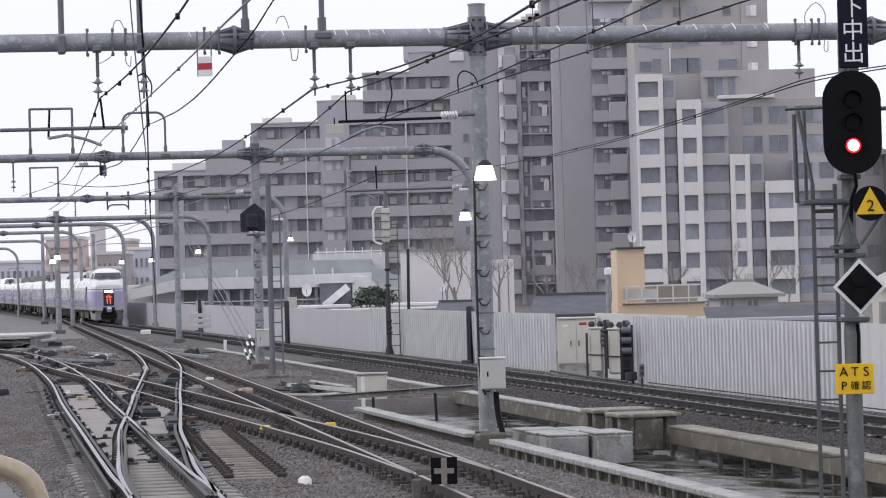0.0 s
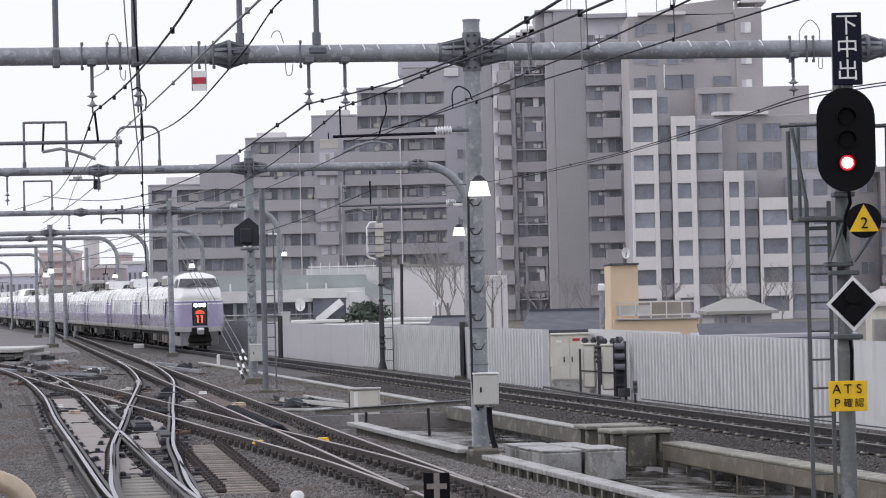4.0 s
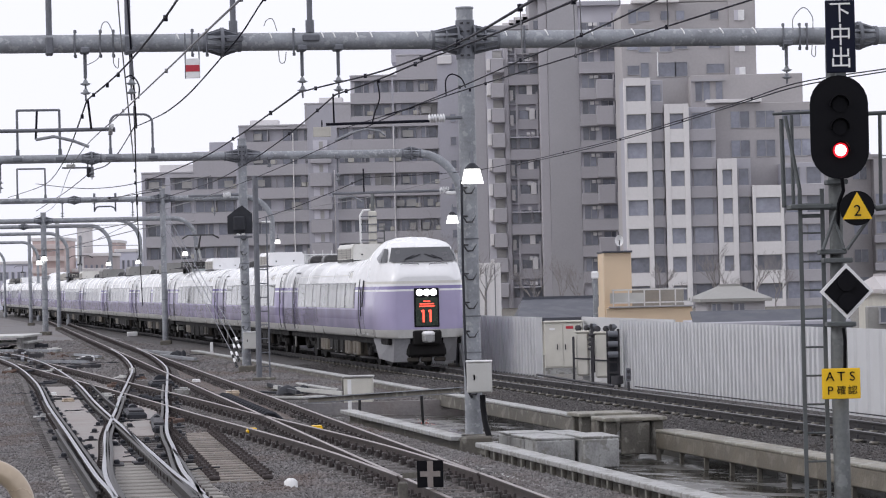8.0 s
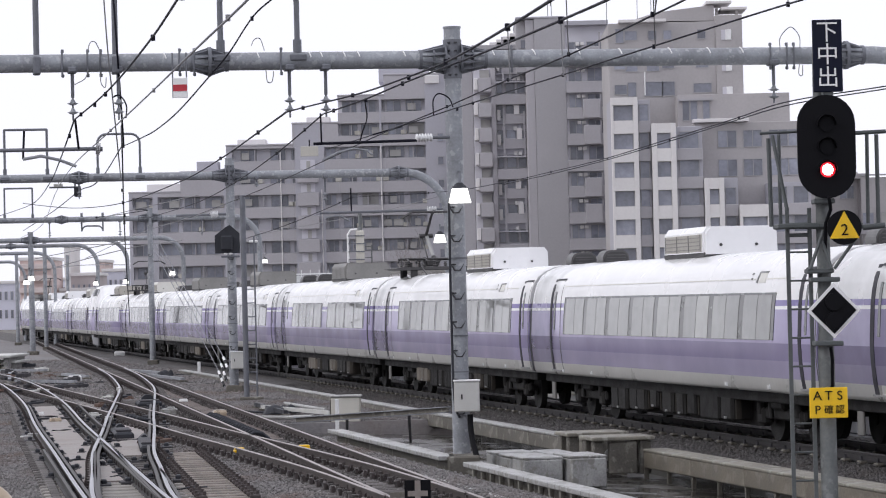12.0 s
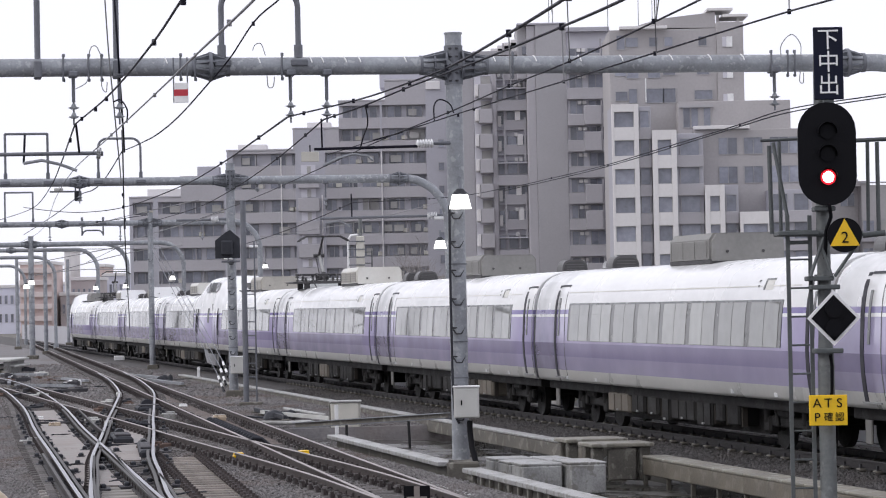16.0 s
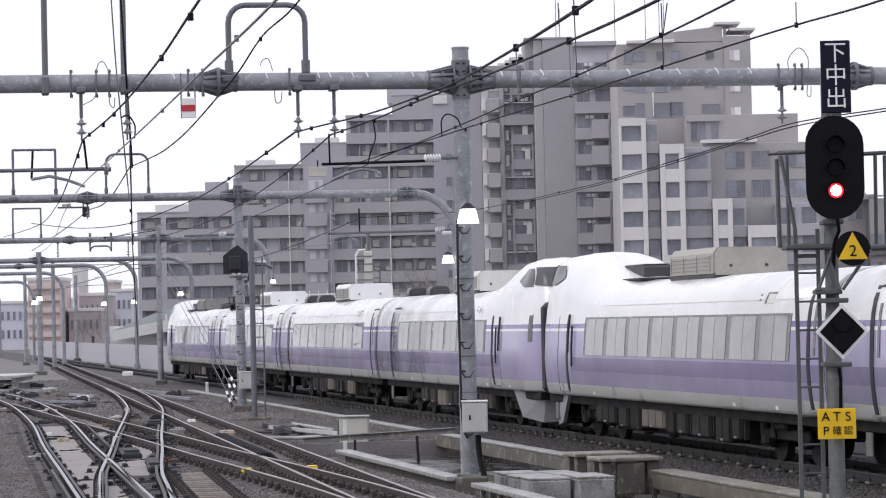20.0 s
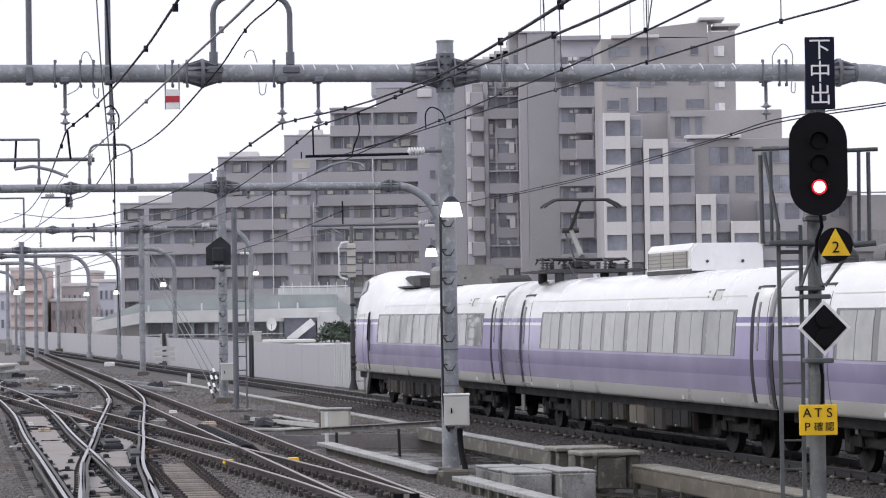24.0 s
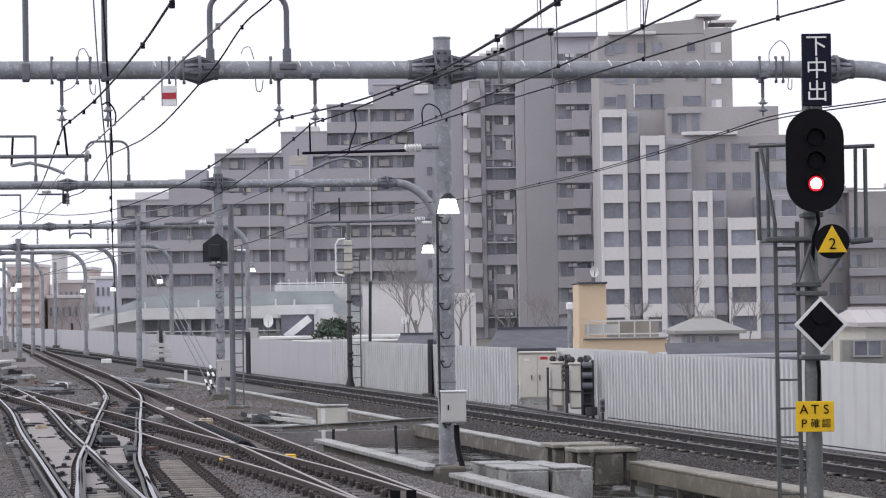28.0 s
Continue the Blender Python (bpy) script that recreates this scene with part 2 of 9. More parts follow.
    t_vent=mat("roof_vent_grey", (0.115, 0.112, 0.113), 0.45, 0, 3, 0.35, 0.1, dirt=(0.07, 0.068, 0.068)),
    t_roofdk=mat("roof_equipment_dark", (0.06, 0.058, 0.06), 0.6, 0, 3, 0.3, 0.1),
    t_skirt=mat("plough_skirt_grey", (0.26, 0.26, 0.275), 0.5, 0, 1.5, 0.25, 0.05, 12, dirt=(0.18, 0.175, 0.17)),
    t_post=mat("train_window_pillar", (0.145, 0.145, 0.143), 0.2, 0, 2, 0.2, 0.0),
    t_cream=mat("train_roof_cream", (0.70, 0.69, 0.65), 0.45, 0, 1.2, 0.15, 0.05, 12, dirt=(0.5, 0.48, 0.43)),
    t_tan=mat("train_roof_tan", (0.42, 0.40, 0.36), 0.5, 0, 1.2, 0.2, 0.05, 12, dirt=(0.27, 0.25, 0.215)),
    t_soot=mat("train_roof_soot", (0.24, 0.235, 0.225), 0.55, 0, 1.2, 0.25, 0.05, 12, dirt=(0.15, 0.14, 0.13)),
    t_pale_case=mat("equipment_case_sand", (0.17, 0.15, 0.125), 0.6, 0, 2, 0.4, 0.2, dirt=(0.07, 0.06, 0.05), spec=0.2),
    t_case_lt=mat("hanging_plate_grey", (0.17, 0.165, 0.155), 0.6, 0, 2, 0.3, 0.1, dirt=(0.16, 0.15, 0.14)),
    led_dark=mat("display_panel", (0.02, 0.035, 0.02), 0.3, 0, 3, 0.2, 0),
    led_red=glow("display_red", (1.0, 0.10, 0.06), 1.6),
    headlight=glow("headlight", (1.0, 0.98, 0.95), 4.0),
    # flats: haze is put into the colour, recess walls and panes palest
    apt=mat("grey_render", (0.43, 0.424, 0.468), 0.85, 0, 0.12, 0.12, 0.1, 4),
    apt_lt=mat("warm_grey_render", (0.435, 0.42, 0.445), 0.85, 0, 0.12, 0.12, 0.1, 4),
    apt_warm=mat("warm_brown_grey_tile", (0.425, 0.405, 0.41), 0.85, 0, 0.2, 0.16, 0.1, 4, dirt=(0.36, 0.345, 0.35)),
    apt_dk=mat("dark_grey_tile", (0.40, 0.39, 0.41), 0.8, 0, 0.15, 0.12, 0.1, 4),
    apt_white=mat("white_tile_render", (0.72, 0.70, 0.70), 0.8, 0, 0.15, 0.1, 0.05, 4),
    apt_in=mat("hazed_balcony_wall", (0.60, 0.59, 0.64), 0.85, 0, 0.3, 0.15, 0.05),
    apt_glass=mat("flat_window_glass", (0.225, 0.235, 0.285), 0.12, 0, 0.6, 0.35, 0.0, 3, spec=0.6, island=0.35),
    apt_glass_dk=mat("hazed_flat_window_glass", (0.25, 0.26, 0.31), 0.12, 0, 0.6, 0.35, 0.0, 3, spec=0.5, island=0.35),
    frame=mat("window_frame", (0.36, 0.355, 0.37), 0.6, 0, 2, 0.15, 0.0),
    curtain=mat("pale_curtain", (0.42, 0.41, 0.40), 0.85, 0, 1, 0.2, 0.05),
    steelw=mat("white_steel", (0.66, 0.66, 0.66), 0.5, 0, 1, 0.12, 0.05),
    greenish=mat("green_grey_sheet", (0.36, 0.395, 0.40), 0.5, 0, 0.6, 0.2, 0.05),
    peach=mat("peach_render", (0.70, 0.55, 0.39), 0.8, 0, 0.5, 0.1, 0.1),
    slate=mat("dark_slate_roof", (0.075, 0.08, 0.10), 0.6, 0, 1.5, 0.2, 0.2, 12),
    roof_grey=mat("grey_sheet_roof", (0.30, 0.295, 0.28), 0.6, 0, 0.8, 0.2, 0.15, 12),
    roof_pale=mat("pale_sheet_roof", (0.48, 0.45, 0.45), 0.5, 0, 0.8, 0.15, 0.1, 12),
    # distant walls: the haze of distance is put into these washed-out colours
    brick=mat("brick_render", (0.62, 0.50, 0.475), 0.85, 0, 0.4, 0.2, 0.1, 6),
    far_band=mat("far_pink_render", (0.68, 0.59, 0.57), 0.9, 0, 0.2, 0.15, 0.0),
    far_brown=mat("far_brown_render", (0.47, 0.42, 0.42), 0.9, 0, 0.2, 0.2, 0.0),
    haze=mat("far_haze_grey", (0.63, 0.63, 0.72), 0.9, 0, 0.1, 0.15, 0.0),
    # bark and leaf are paled, with haze put into their colour
    bark=mat("bark", (0.29, 0.27, 0.265), 0.9, 0, 6, 0.3, 0.3),
    leaf=mat("evergreen_leaf", (0.10, 0.135, 0.105), 0.7, 0, 1, 0.4, 0.1, island=0.4),
    beige=mat("beige_pipe_paint", (0.44, 0.36, 0.27), 0.3, 0.35, 5, 0.25, 0.05),
    rust=mat("rust_brown", (0.12, 0.075, 0.058), 0.85, 0, 4, 0.4, 0.4),
)


# ---- mesh tools ----
class MB:
    """Collects boxes, bars, tubes and strips of one part."""

    def __init__(self):
        self.v, self.f, self.mi, self.k, self.smooth = [], [], [], 0, []

    def add(self, vs, fs, smooth=False):
        o = len(self.v)
        self.v += [tuple(p) for p in vs]
        for f in fs:
            self.f.append([i + o for i in f])
            self.mi.append(self.k)
            self.smooth.append(smooth)
        return self

    def box(self, c, s, rz=0.0, b=0.0, m=None):
        """A box with centre c and size s, its edges cut by b."""
        hx, hy, hz = s[0] / 2, s[1] / 2, s[2] / 2
        b = min(b, hx * 0.8, hy * 0.8, hz * 0.8)
        ca, sa = math.cos(rz), math.sin(rz)

        def P(x, y, z):
            p = Vector((c[0] + x * ca - y * sa, c[1] + x * sa + y * ca, c[2] + z))
            return m @ p if m else p

        if b <= 0:
            vs = [P(x * hx, y * hy, z * hz) for x in (-1, 1) for y in (-1, 1) for z in (-1, 1)]
            return self.add(vs, [(0, 1, 3, 2), (4, 6, 7, 5), (0, 4, 5, 1), (2, 3, 7, 6), (0, 2, 6, 4), (1, 5, 7, 3)])
        vs, idx = [], {}
        for x in (-1, 1):
            for y in (-1, 1):
                for z in (-1, 1):
                    for a in range(3):
                        d = [hx - b, hy - b, hz - b]
                        d[a] += b
                        idx[x, y, z, a] = len(vs)
                        vs.append(P(x * d[0], y * d[1], z * d[2]))
        fs = []
        for a in range(3):
            u, w = (a + 1) % 3, (a + 2) % 3
            for s1 in (-1, 1):
                q = []
                for su, sw in ((-1, -1), (1, -1), (1, 1), (-1, 1)):
                    k = [0, 0, 0]
                    k[a], k[u], k[w] = s1, su, sw
                    q.append(idx[k[0], k[1], k[2], a])
                fs.append(q if s1 > 0 else q[::-1])
            for su in (-1, 1):
                for sw in (-1, 1):
                    k0, k1 = [0, 0, 0], [0, 0, 0]
                    k0[a], k1[a] = -1, 1
                    k0[u] = k1[u] = su
                    k0[w] = k1[w] = sw
                    q = [idx[(*k0, u)], idx[(*k1, u)], idx[(*k1, w)], idx[(*k0, w)]]
                    fs.append(q if su * sw < 0 else q[::-1])
        for x in (-1, 1):
            for y in (-1, 1):
                for z in (-1, 1):
                    q = [idx[x, y, z, 0], idx[x, y, z, 1], idx[x, y, z, 2]]
                    fs.append(q if x * y * z > 0 else q[::-1])
        return self.add(vs, fs)

    def tube(self, pts, r, n=10, cap=True):
        """A round bar along points; r: one radius or one for each point."""
        pts = [Vector(p) for p in pts]
        rs = r if isinstance(r, (list, tuple)) else [r] * len(pts)
        up = Vector((0, 0, 1))
        vs, fs = [], []
        side = None
        for i, p in enumerate(pts):
            d = (pts[min(i + 1, len(pts) - 1)] - pts[max(i - 1, 0)]).normalized()
            if side is None:
                side = d.cross(up if abs(d.z) < 0.95 else Vector((0, 1, 0))).normalized()
            else:
                side = (side - d * side.dot(d)).normalized()
            w = side.cross(d)
            for k in range(n):
                a = 2 * math.pi * k / n
                vs.append(p + (side * math.cos(a) + w * math.sin(a)) * rs[i])
        for i in range(len(pts) - 1):
            for k in range(n):
                k2 = (k + 1) % n
                fs.append((i * n + k, i * n + k2, (i + 1) * n + k2, (i + 1) * n + k))
        self.add(vs, [f[::-1] for f in fs], True)
        if cap:
            e = (len(pts) - 1) * n
            self.add(vs[:n] + vs[e:], [tuple(range(n)), tuple(range(2 * n - 1, n - 1, -1))])
        return self

    def bar(self, p, q, w, h):
        """A straight bar of rectangular section."""
        p, q = Vector(p), Vector(q)
        d = (q - p).normalized()
        s = d.cross(Vector((0, 0, 1)) if abs(d.z) < 0.95 else Vector((0, 1, 0))).normalized()
        u = s.cross(d)
        vs = [e + s * a * w / 2 + u * c * h / 2 for e in (p, q) for a, c in ((-1, -1), (1, -1), (1, 1), (-1, 1))]
        return self.add(vs, [(0, 1, 2, 3), (7, 6, 5, 4), (0, 4, 5, 1), (1, 5, 6, 2), (2, 6, 7, 3), (3, 7, 4, 0)])

    def prism(self, poly, axis, a, b):
        """A flat outline pushed along axis 'x', 'y' or 'z' from a to b."""
        n = len(poly)

        def P(u, v, w):
            return {"x": (w, u, v), "y": (u, w, v), "z": (u, v, w)}[axis]

        vs = [P(u, v, a) for u, v in poly] + [P(u, v, b) for u, v in poly]
        fs = [tuple(range(n)), tuple(range(2 * n - 1, n - 1, -1))]
        fs += [(i, i + n, (i + 1) % n + n, (i + 1) % n) for i in range(n)]
        return self.add(vs, fs)

    def sweep(self, prof, pts):
        """A section (sideways, up) drawn along points on the ground."""
        pts = [Vector(p) for p in pts]
        n, vs, fs = len(prof), [], []
        for i, p in enumerate(pts):
            d = pts[min(i + 1, len(pts) - 1)] - pts[max(i - 1, 0)]
            s = Vector((d.y, -d.x, 0)).normalized()
            vs += [p + s * u + Vector((0, 0, v)) for u, v in prof]
        for i in range(len(pts) - 1):
            for k in range(n):
                k2 = (k + 1) % n
                fs.append((i * n + k, i * n + k2, (i + 1) * n + k2, (i + 1) * n + k))
        e = (len(pts) - 1) * n
        fs += [tuple(range(n)), tuple(range(e + n - 1, e - 1, -1))]
        return self.add(vs, fs)

    def mesh(self, name, mats):
        me = bpy.data.meshes.new(name)
        me.from_pydata(self.v, [], self.f)
        for m in mats:
            me.materials.append(m)
        me.polygons.foreach_set("material_index", self.mi)
        me.polygons.foreach_set("use_smooth", self.smooth)
        bm = bmesh.new()
        bm.from_mesh(me)
        bmesh.ops.recalc_face_normals(bm, faces=bm.faces)
        bm.to_mesh(me)
        bm.free()
        return me


def part(name, mb, material, parent=None, label="", m=None):
    """Links what mb collected as one mesh object under a thing or a part."""
    mats = material if isinstance(material, (list, tuple)) else [material]
    ob = new(name, mb.mesh(name, mats) if isinstance(mb, MB) else mb)
    if parent:
        ob.parent = parent
    if m:
        ob.matrix_basis = m
    return tagged(ob, label) if label else ob


def thing(name, label, category, m=None, group="", kind=""):
    ob = new(name)
    ob.empty_display_size = 0.2
    if m:
        ob.matrix_basis = m
    return tagged(ob, label, category, group, kind)


# ---- the plan: the express line runs straight, at HEAD to the left of straight ahead ----
HEAD = 0.2081
AWAY = Vector((-math.sin(HEAD), math.cos(HEAD), 0))
SIDE = Vector((math.cos(HEAD), math.sin(HEAD), 0))
BASE = Vector((8.89, 40.0, 0))


def line(s, n, z=0.0):
    """The place s metres away along the express line and n metres to its fence side."""
    return BASE + AWAY * s + SIDE * n + Vector((0, 0, z))


LINE = Matrix((( AWAY.x, -SIDE.x, 0, BASE.x), (AWAY.y, -SIDE.y, 0, BASE.y), (0, 0, 1, 0), (0, 0, 0, 1)))

# ---- ground: one sheet with the sunken drain between the tracks ----
def ground():
    ns = [(-3000, -0.4), (-60, -0.3), (-30, -0.21), (-20, -0.21), (-12, -0.21), (-8.0, -0.23), (-7.8, -0.21), (-7.12, -0.2), (-7.1, -0.52), (-5.2, -0.52), (-2.45, -0.64), (-2.42, -0.27), (-2.2, -0.23), (-1.7, -0.19), (1.6, -0.19), (2.3, -0.22), (2.8, -0.26), (3.4, -0.45), (8, -0.6), (400, -0.6), (3000, -0.6)]
    ss = [-300, -38] + [-36 + 4 * i for i in range(17)] + [31.9, 32] + [36 + 4 * i for i in range(42)] + [220, 300, 500, 1200, 4000]
    mb = MB()
    vs = [line(s, n, -0.24 if s >= 32 and -7.11 <= n <= -2.4 else z) for s in ss for n, z in ns]
    w = len(ns)
    for i in range(len(ss) - 1):
        for j in range(w - 1):
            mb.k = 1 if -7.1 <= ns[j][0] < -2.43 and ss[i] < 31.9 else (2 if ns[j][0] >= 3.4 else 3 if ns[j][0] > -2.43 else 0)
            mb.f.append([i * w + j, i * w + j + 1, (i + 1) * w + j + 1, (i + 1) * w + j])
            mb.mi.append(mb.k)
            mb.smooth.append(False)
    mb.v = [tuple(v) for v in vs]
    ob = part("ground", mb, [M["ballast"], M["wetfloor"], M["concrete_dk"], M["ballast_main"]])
    tagged(ob, "grey crushed-stone ballast bed with a sunken wet concrete drain", "ground", kind="structure")


ground()


# ---- tracks ----
RAIL = [(-0.064, -0.153), (0.064, -0.153), (0.064, -0.142), (0.01, -0.128), (0.01, -0.042), (0.0325, -0.034), (0.0325, -0.006), (0.026, 0), (-0.026, 0), (-0.0325, -0.006), (-0.0325, -0.034), (-0.01, -0.042), (-0.01, -0.128), (-0.064, -0.142)]


def smooth_path(ctrl, step):
    """A smooth way through (x, y) points, in even steps."""
    P = [Vector((x, y, 0)) for x, y in ctrl]
    P = [P[0] * 2 - P[1]] + P + [P[-1] * 2 - P[-2]]
    out = []
    for i in range(1, len(P) - 2):
        for k in range(24):
            t = k / 24
            a, b, c, d = P[i - 1:i + 3]
            out.append(0.5 * ((2 * b) + (c - a) * t + (2 * a - 5 * b + 4 * c - d) * t * t + (3 * b - a - 3 * c + d) * t ** 3))
    out.append(P[-2])
    even, acc = [out[0]], 0.0
    for a, b in zip(out, out[1:]):
        L = (b - a).length
        while acc + L >= step:
            a = a + (b - a) * ((step - acc) / L)
            L = (b - a).length
            acc = 0.0
            even.append(a)
        acc += L
    return even


def track(name, label, ctrl, spacing, kinds, pale=None, step=1.0, skip=None, length=2.1, bulk=1.0, low=0.0, pads=False, guard=None):
    path = smooth_path(ctrl, step)
    th = thing(name, label, "railway track")
    for off in (-0.566, 0.566):
        pts = []
        for i, p in enumerate(path):
            d = path[min(i + 1, len(path) - 1)] - path[max(i - 1, 0)]
            s = Vector((d.y, -d.x, 0)).normalized()
            pts.append(p + s * off)
        part("rail", MB().sweep(RAIL, pts), kinds, th)
        if guard:
            inner = 0.1 if off < 0 else -0.1
            near = []
            for i, p in enumerate(path):
                d = path[min(i + 1, len(path) - 1)] - path[max(i - 1, 0)]
                if guard[0] < p.y < guard[1]:
                    near.append(p + Vector((d.y, -d.x, 0)).normalized() * (off + inner))
            band = [p for p in pts if guard[0] < p.y < guard[1] + 6]
            part("greasy_strip", MB().sweep([(-0.19, -0.2), (0.19, -0.2), (0.15, -0.157), (-0.15, -0.157)], band), M["grease"], th, "black greasy strip along the rail")
            part("guard_rail", MB().sweep([(u * 0.9, v - 0.012) for u, v in RAIL], near), M["rail_guard"], th, "dark guard rail inside the running rail")
    tie = MB().box((0, 0, -0.235 - low), (length, 0.21, 0.16), b=0.015).mesh("sleeper", [M["sleeper"]])
    tie2 = MB().box((0, 0, -0.235 - low), (length, 0.21, 0.16), b=0.015).mesh("sleeper", [M["sleeper_pale"]])
    clips, pad = MB(), MB().box((0, 0, -0.158), (0.15, 0.2, 0.06), b=0.028).mesh("tie_pad", [M["concrete_dk"]])
    even = smooth_path(ctrl, spacing)
    count = 0
    bolts, rnd = MB(), random.Random(len(ctrl))
    for i, p in enumerate(even):
        if skip and skip(p):
            continue
        d = even[min(i + 1, len(even) - 1)] - even[max(i - 1, 0)]
        a = math.atan2(d.y, d.x) - math.pi / 2
        m = Matrix.Translation(p) @ Matrix.Rotation(a, 4, "Z")
        if count < 290:
            part("sleeper", tie2 if pale and pale(p) else tie, None, th, m=m)
            if pads and p.y < 110:
                for off in (-0.66, 0.472):
                    part("tie_pad", pad, None, th, m=m @ Matrix.Translation((off, 0, 0)))
        count += 1
        for off in (-0.566, 0.566):
            for e in (-0.085, 0.085):
                clips.box((off + e * bulk, 0, -0.135), (0.06 * bulk, 0.10, 0.045), m=m)
                clips.box((off + e * 1.25 * bulk, 0, -0.10), (0.035, 0.045, 0.09), m=m)
                if bulk > 1:
                    clips.box((off + e * 2.3, 0.05, -0.13), (0.045, 0.07, 0.1), m=m)
                    clips.box((off + e * 1.9, -0.06, -0.15), (0.06, 0.06, 0.06), m=m)
            clips.box((off, 0, -0.157), (0.34, 0.15, 0.014), m=m)
            if not pads and not guard and p.y < 95:
                for e in (-0.27, 0.2):
                    j = rnd.uniform(-0.03, 0.03)
                    bolts.tube([m @ Vector((off + e + j, 0.04, -0.17)), m @ Vector((off + e + j, 0.04, -0.07 - 0.04 * rnd.random()))], [0.028, 0.022], 5)
                    bolts.box((off + e + j, 0.04, -0.085), (0.06, 0.05, 0.03), m=m)
                    bolts.box((off + e * 0.95, -0.05, -0.14), (0.07, 0.09, 0.05), m=m)
    tagged(part("rail_fastening", clips, M["iron" if pads else "chair"], th), kind="stuff")
    if bolts.v:
        tagged(part("rail_bolts", bolts, M["bolt"], th, "rusty chairs and bolts beside the rails"), kind="stuff")
    return th


def flat(s, n):
    p = line(s, n)
    return (p.x, p.y)


def dline(y, off=0.0):
    return (-0.45 - 0.1695 * (y - 40) + off, y)


track("express_track", "straight main-line track half buried in grey ballast", [flat(s, 0) for s in (-34, 20, 80, 160, 240)], 0.79, M["rail_main"], pale=lambda p: True, low=0.045, pads=True)
track("through_track", "rusty brown straight station track on grey ballast", [dline(y) for y in (16, 40, 80, 120, 165, 215, 280)], 0.66, M["rail_dull"], bulk=1.2, low=0.02)
track("crossing_track", "track crossing the throat at a shallow angle", [(-16.0, 105.2), (-10.95, 84.4), (-7.6, 70.7), (-5.27, 60.9), (-3.45, 53.5), (-1.82, 46.6), (-0.35, 39.4)], 0.72, M["rail_dull"], length=1.9, bulk=1.2, low=0.02)
LOOP = [(-42, 196), (-30.5, 160), (-23.5, 134), (-19.3, 119), (-15.9, 104), (-12.2, 84.4), (-9.3, 67.1), (-7.2, 55), (-4.95, 42), (-3.9, 36.2), (-0.9, 18)]
track("loop_track", "shiny station track curving in from the yard", LOOP, 0.72, M["rail"], pale=lambda p: p.y < 47, guard=(36, 82))
TURNOUT = [(-15.35, 127.5), (-13.5, 116), (-11.85, 104.6), (-10.6, 95), (-9.35, 83.2), (-8.2, 72), (-7.3, 63.6), (-6.3, 54), (-5.55, 48), (-4.8, 42), (-3.95, 36.6)]
track("diverging_track", "polished turnout track bending away between two lines", TURNOUT, 0.72, M["rail"], pale=lambda p: p.y < 47, length=1.9, guard=(37, 80))

# ---- the express train: twelve cars, a set of eight and a set of four ----
# body section from sill to crown: (height, half width)
SEC = [(0.94, 1.30), (1.00, 1.335), (1.20, 1.37), (1.50, 1.40), (1.80, 1.41), (2.38, 1.375), (2.44, 1.37), (2.54, 1.358), (2.61, 1.348), (2.69, 1.333), (2.80, 1.31), (3.00, 1.245), (3.16, 1.14), (3.29, 0.97), (3.38, 0.74), (3.43, 0.42), (3.445, 0.0)]
CAR, LEAD = 20.5, 20.95


def half(z):
    for (z0, w0), (z1, w1) in zip(SEC, SEC[1:]):
        if z <= z1:
            return w0 + (w1 - w0) * max(0.0, (z - z0)) / (z1 - z0)
    return 0.0


def skin(i, nose):
    """Which paint the strip above level i carries."""
    z = (SEC[i][0] + SEC[i + 1][0]) / 2
    if z < 1.2:
        return 1
    if z < 1.8:
        return 2 if nose else (4 if z < 1.5 else 3)
    if z < 2.38:
        return 2
    if 2.44 < z < 2.54:
        return 5
    # soft shadow line round the nose, painted as a strip of its own
    if nose and 2.61 < z < 2.69:
        return 6
    return 0


SKIN = ["t_white", "t_grey", "t_lilac", "t_purple", "t_mid", "t_stripe", "t_cream"]


def top_at(d, upright=False):
    """Crown height of a cab end, d metres behind its nose; the coupled cabs have an upright front."""
    ks = [(0, 3.2), (0.04, 3.34), (0.1, 3.42), (0.45, 3.86), (0.7, 3.98), (1.0, 4.05), (1.3, 4.1), (1.7, 4.14), (2.2, 4.16), (2.8, 4.11), (3.5, 3.96), (4.4, 3.74), (5.4, 3.56), (6.6, 3.46), (7.6, 3.445)] if upright else [(0, 2.82), (0.06, 2.95), (0.15, 3.08), (0.26, 3.2), (0.36, 3.29), (0.8, 3.74), (1.0, 3.87), (1.3, 3.96), (1.7, 4.02), (2.2, 4.06), (2.8, 4.01), (3.5, 3.86), (4.4, 3.64), (5.4, 3.48), (7.6, 3.445)]
    for (a, za), (b, zb) in zip(ks, ks[1:]):
        if d <= b:
            return za + (zb - za) * (d - a) / (b - a)
    return 3.445


def wide_at(d):
    """Share of the full width of a cab end, d metres behind its nose."""
    return 1.0 if d >= 1.6 else 0.68 + 0.32 * math.sqrt(max(0.0, 1 - (1 - d / 1.6) ** 2.2))


def cab_half(k, d):
    """Half width of the cab above its shoulder: slanting sides, a flat brow, rounder behind the windscreen."""
    e = max(0.0, min(1.0, (d - 1.1) / 0.6))
    ks = [(0, 1.333), (0.146, 1.315), (0.41, 1.24), (0.62, 1.15 - 0.04 * e), (0.795, 1.075 - 0.10 * e), (0.914, 0.99 - 0.19 * e), (0.98, 0.84 - 0.36 * e), (1, 0)]
    for (a, wa), (b, wb) in zip(ks, ks[1:]):
        if k <= b:
            return wa + (wb - wa) * (k - a) / (b - a)
    return 0.0


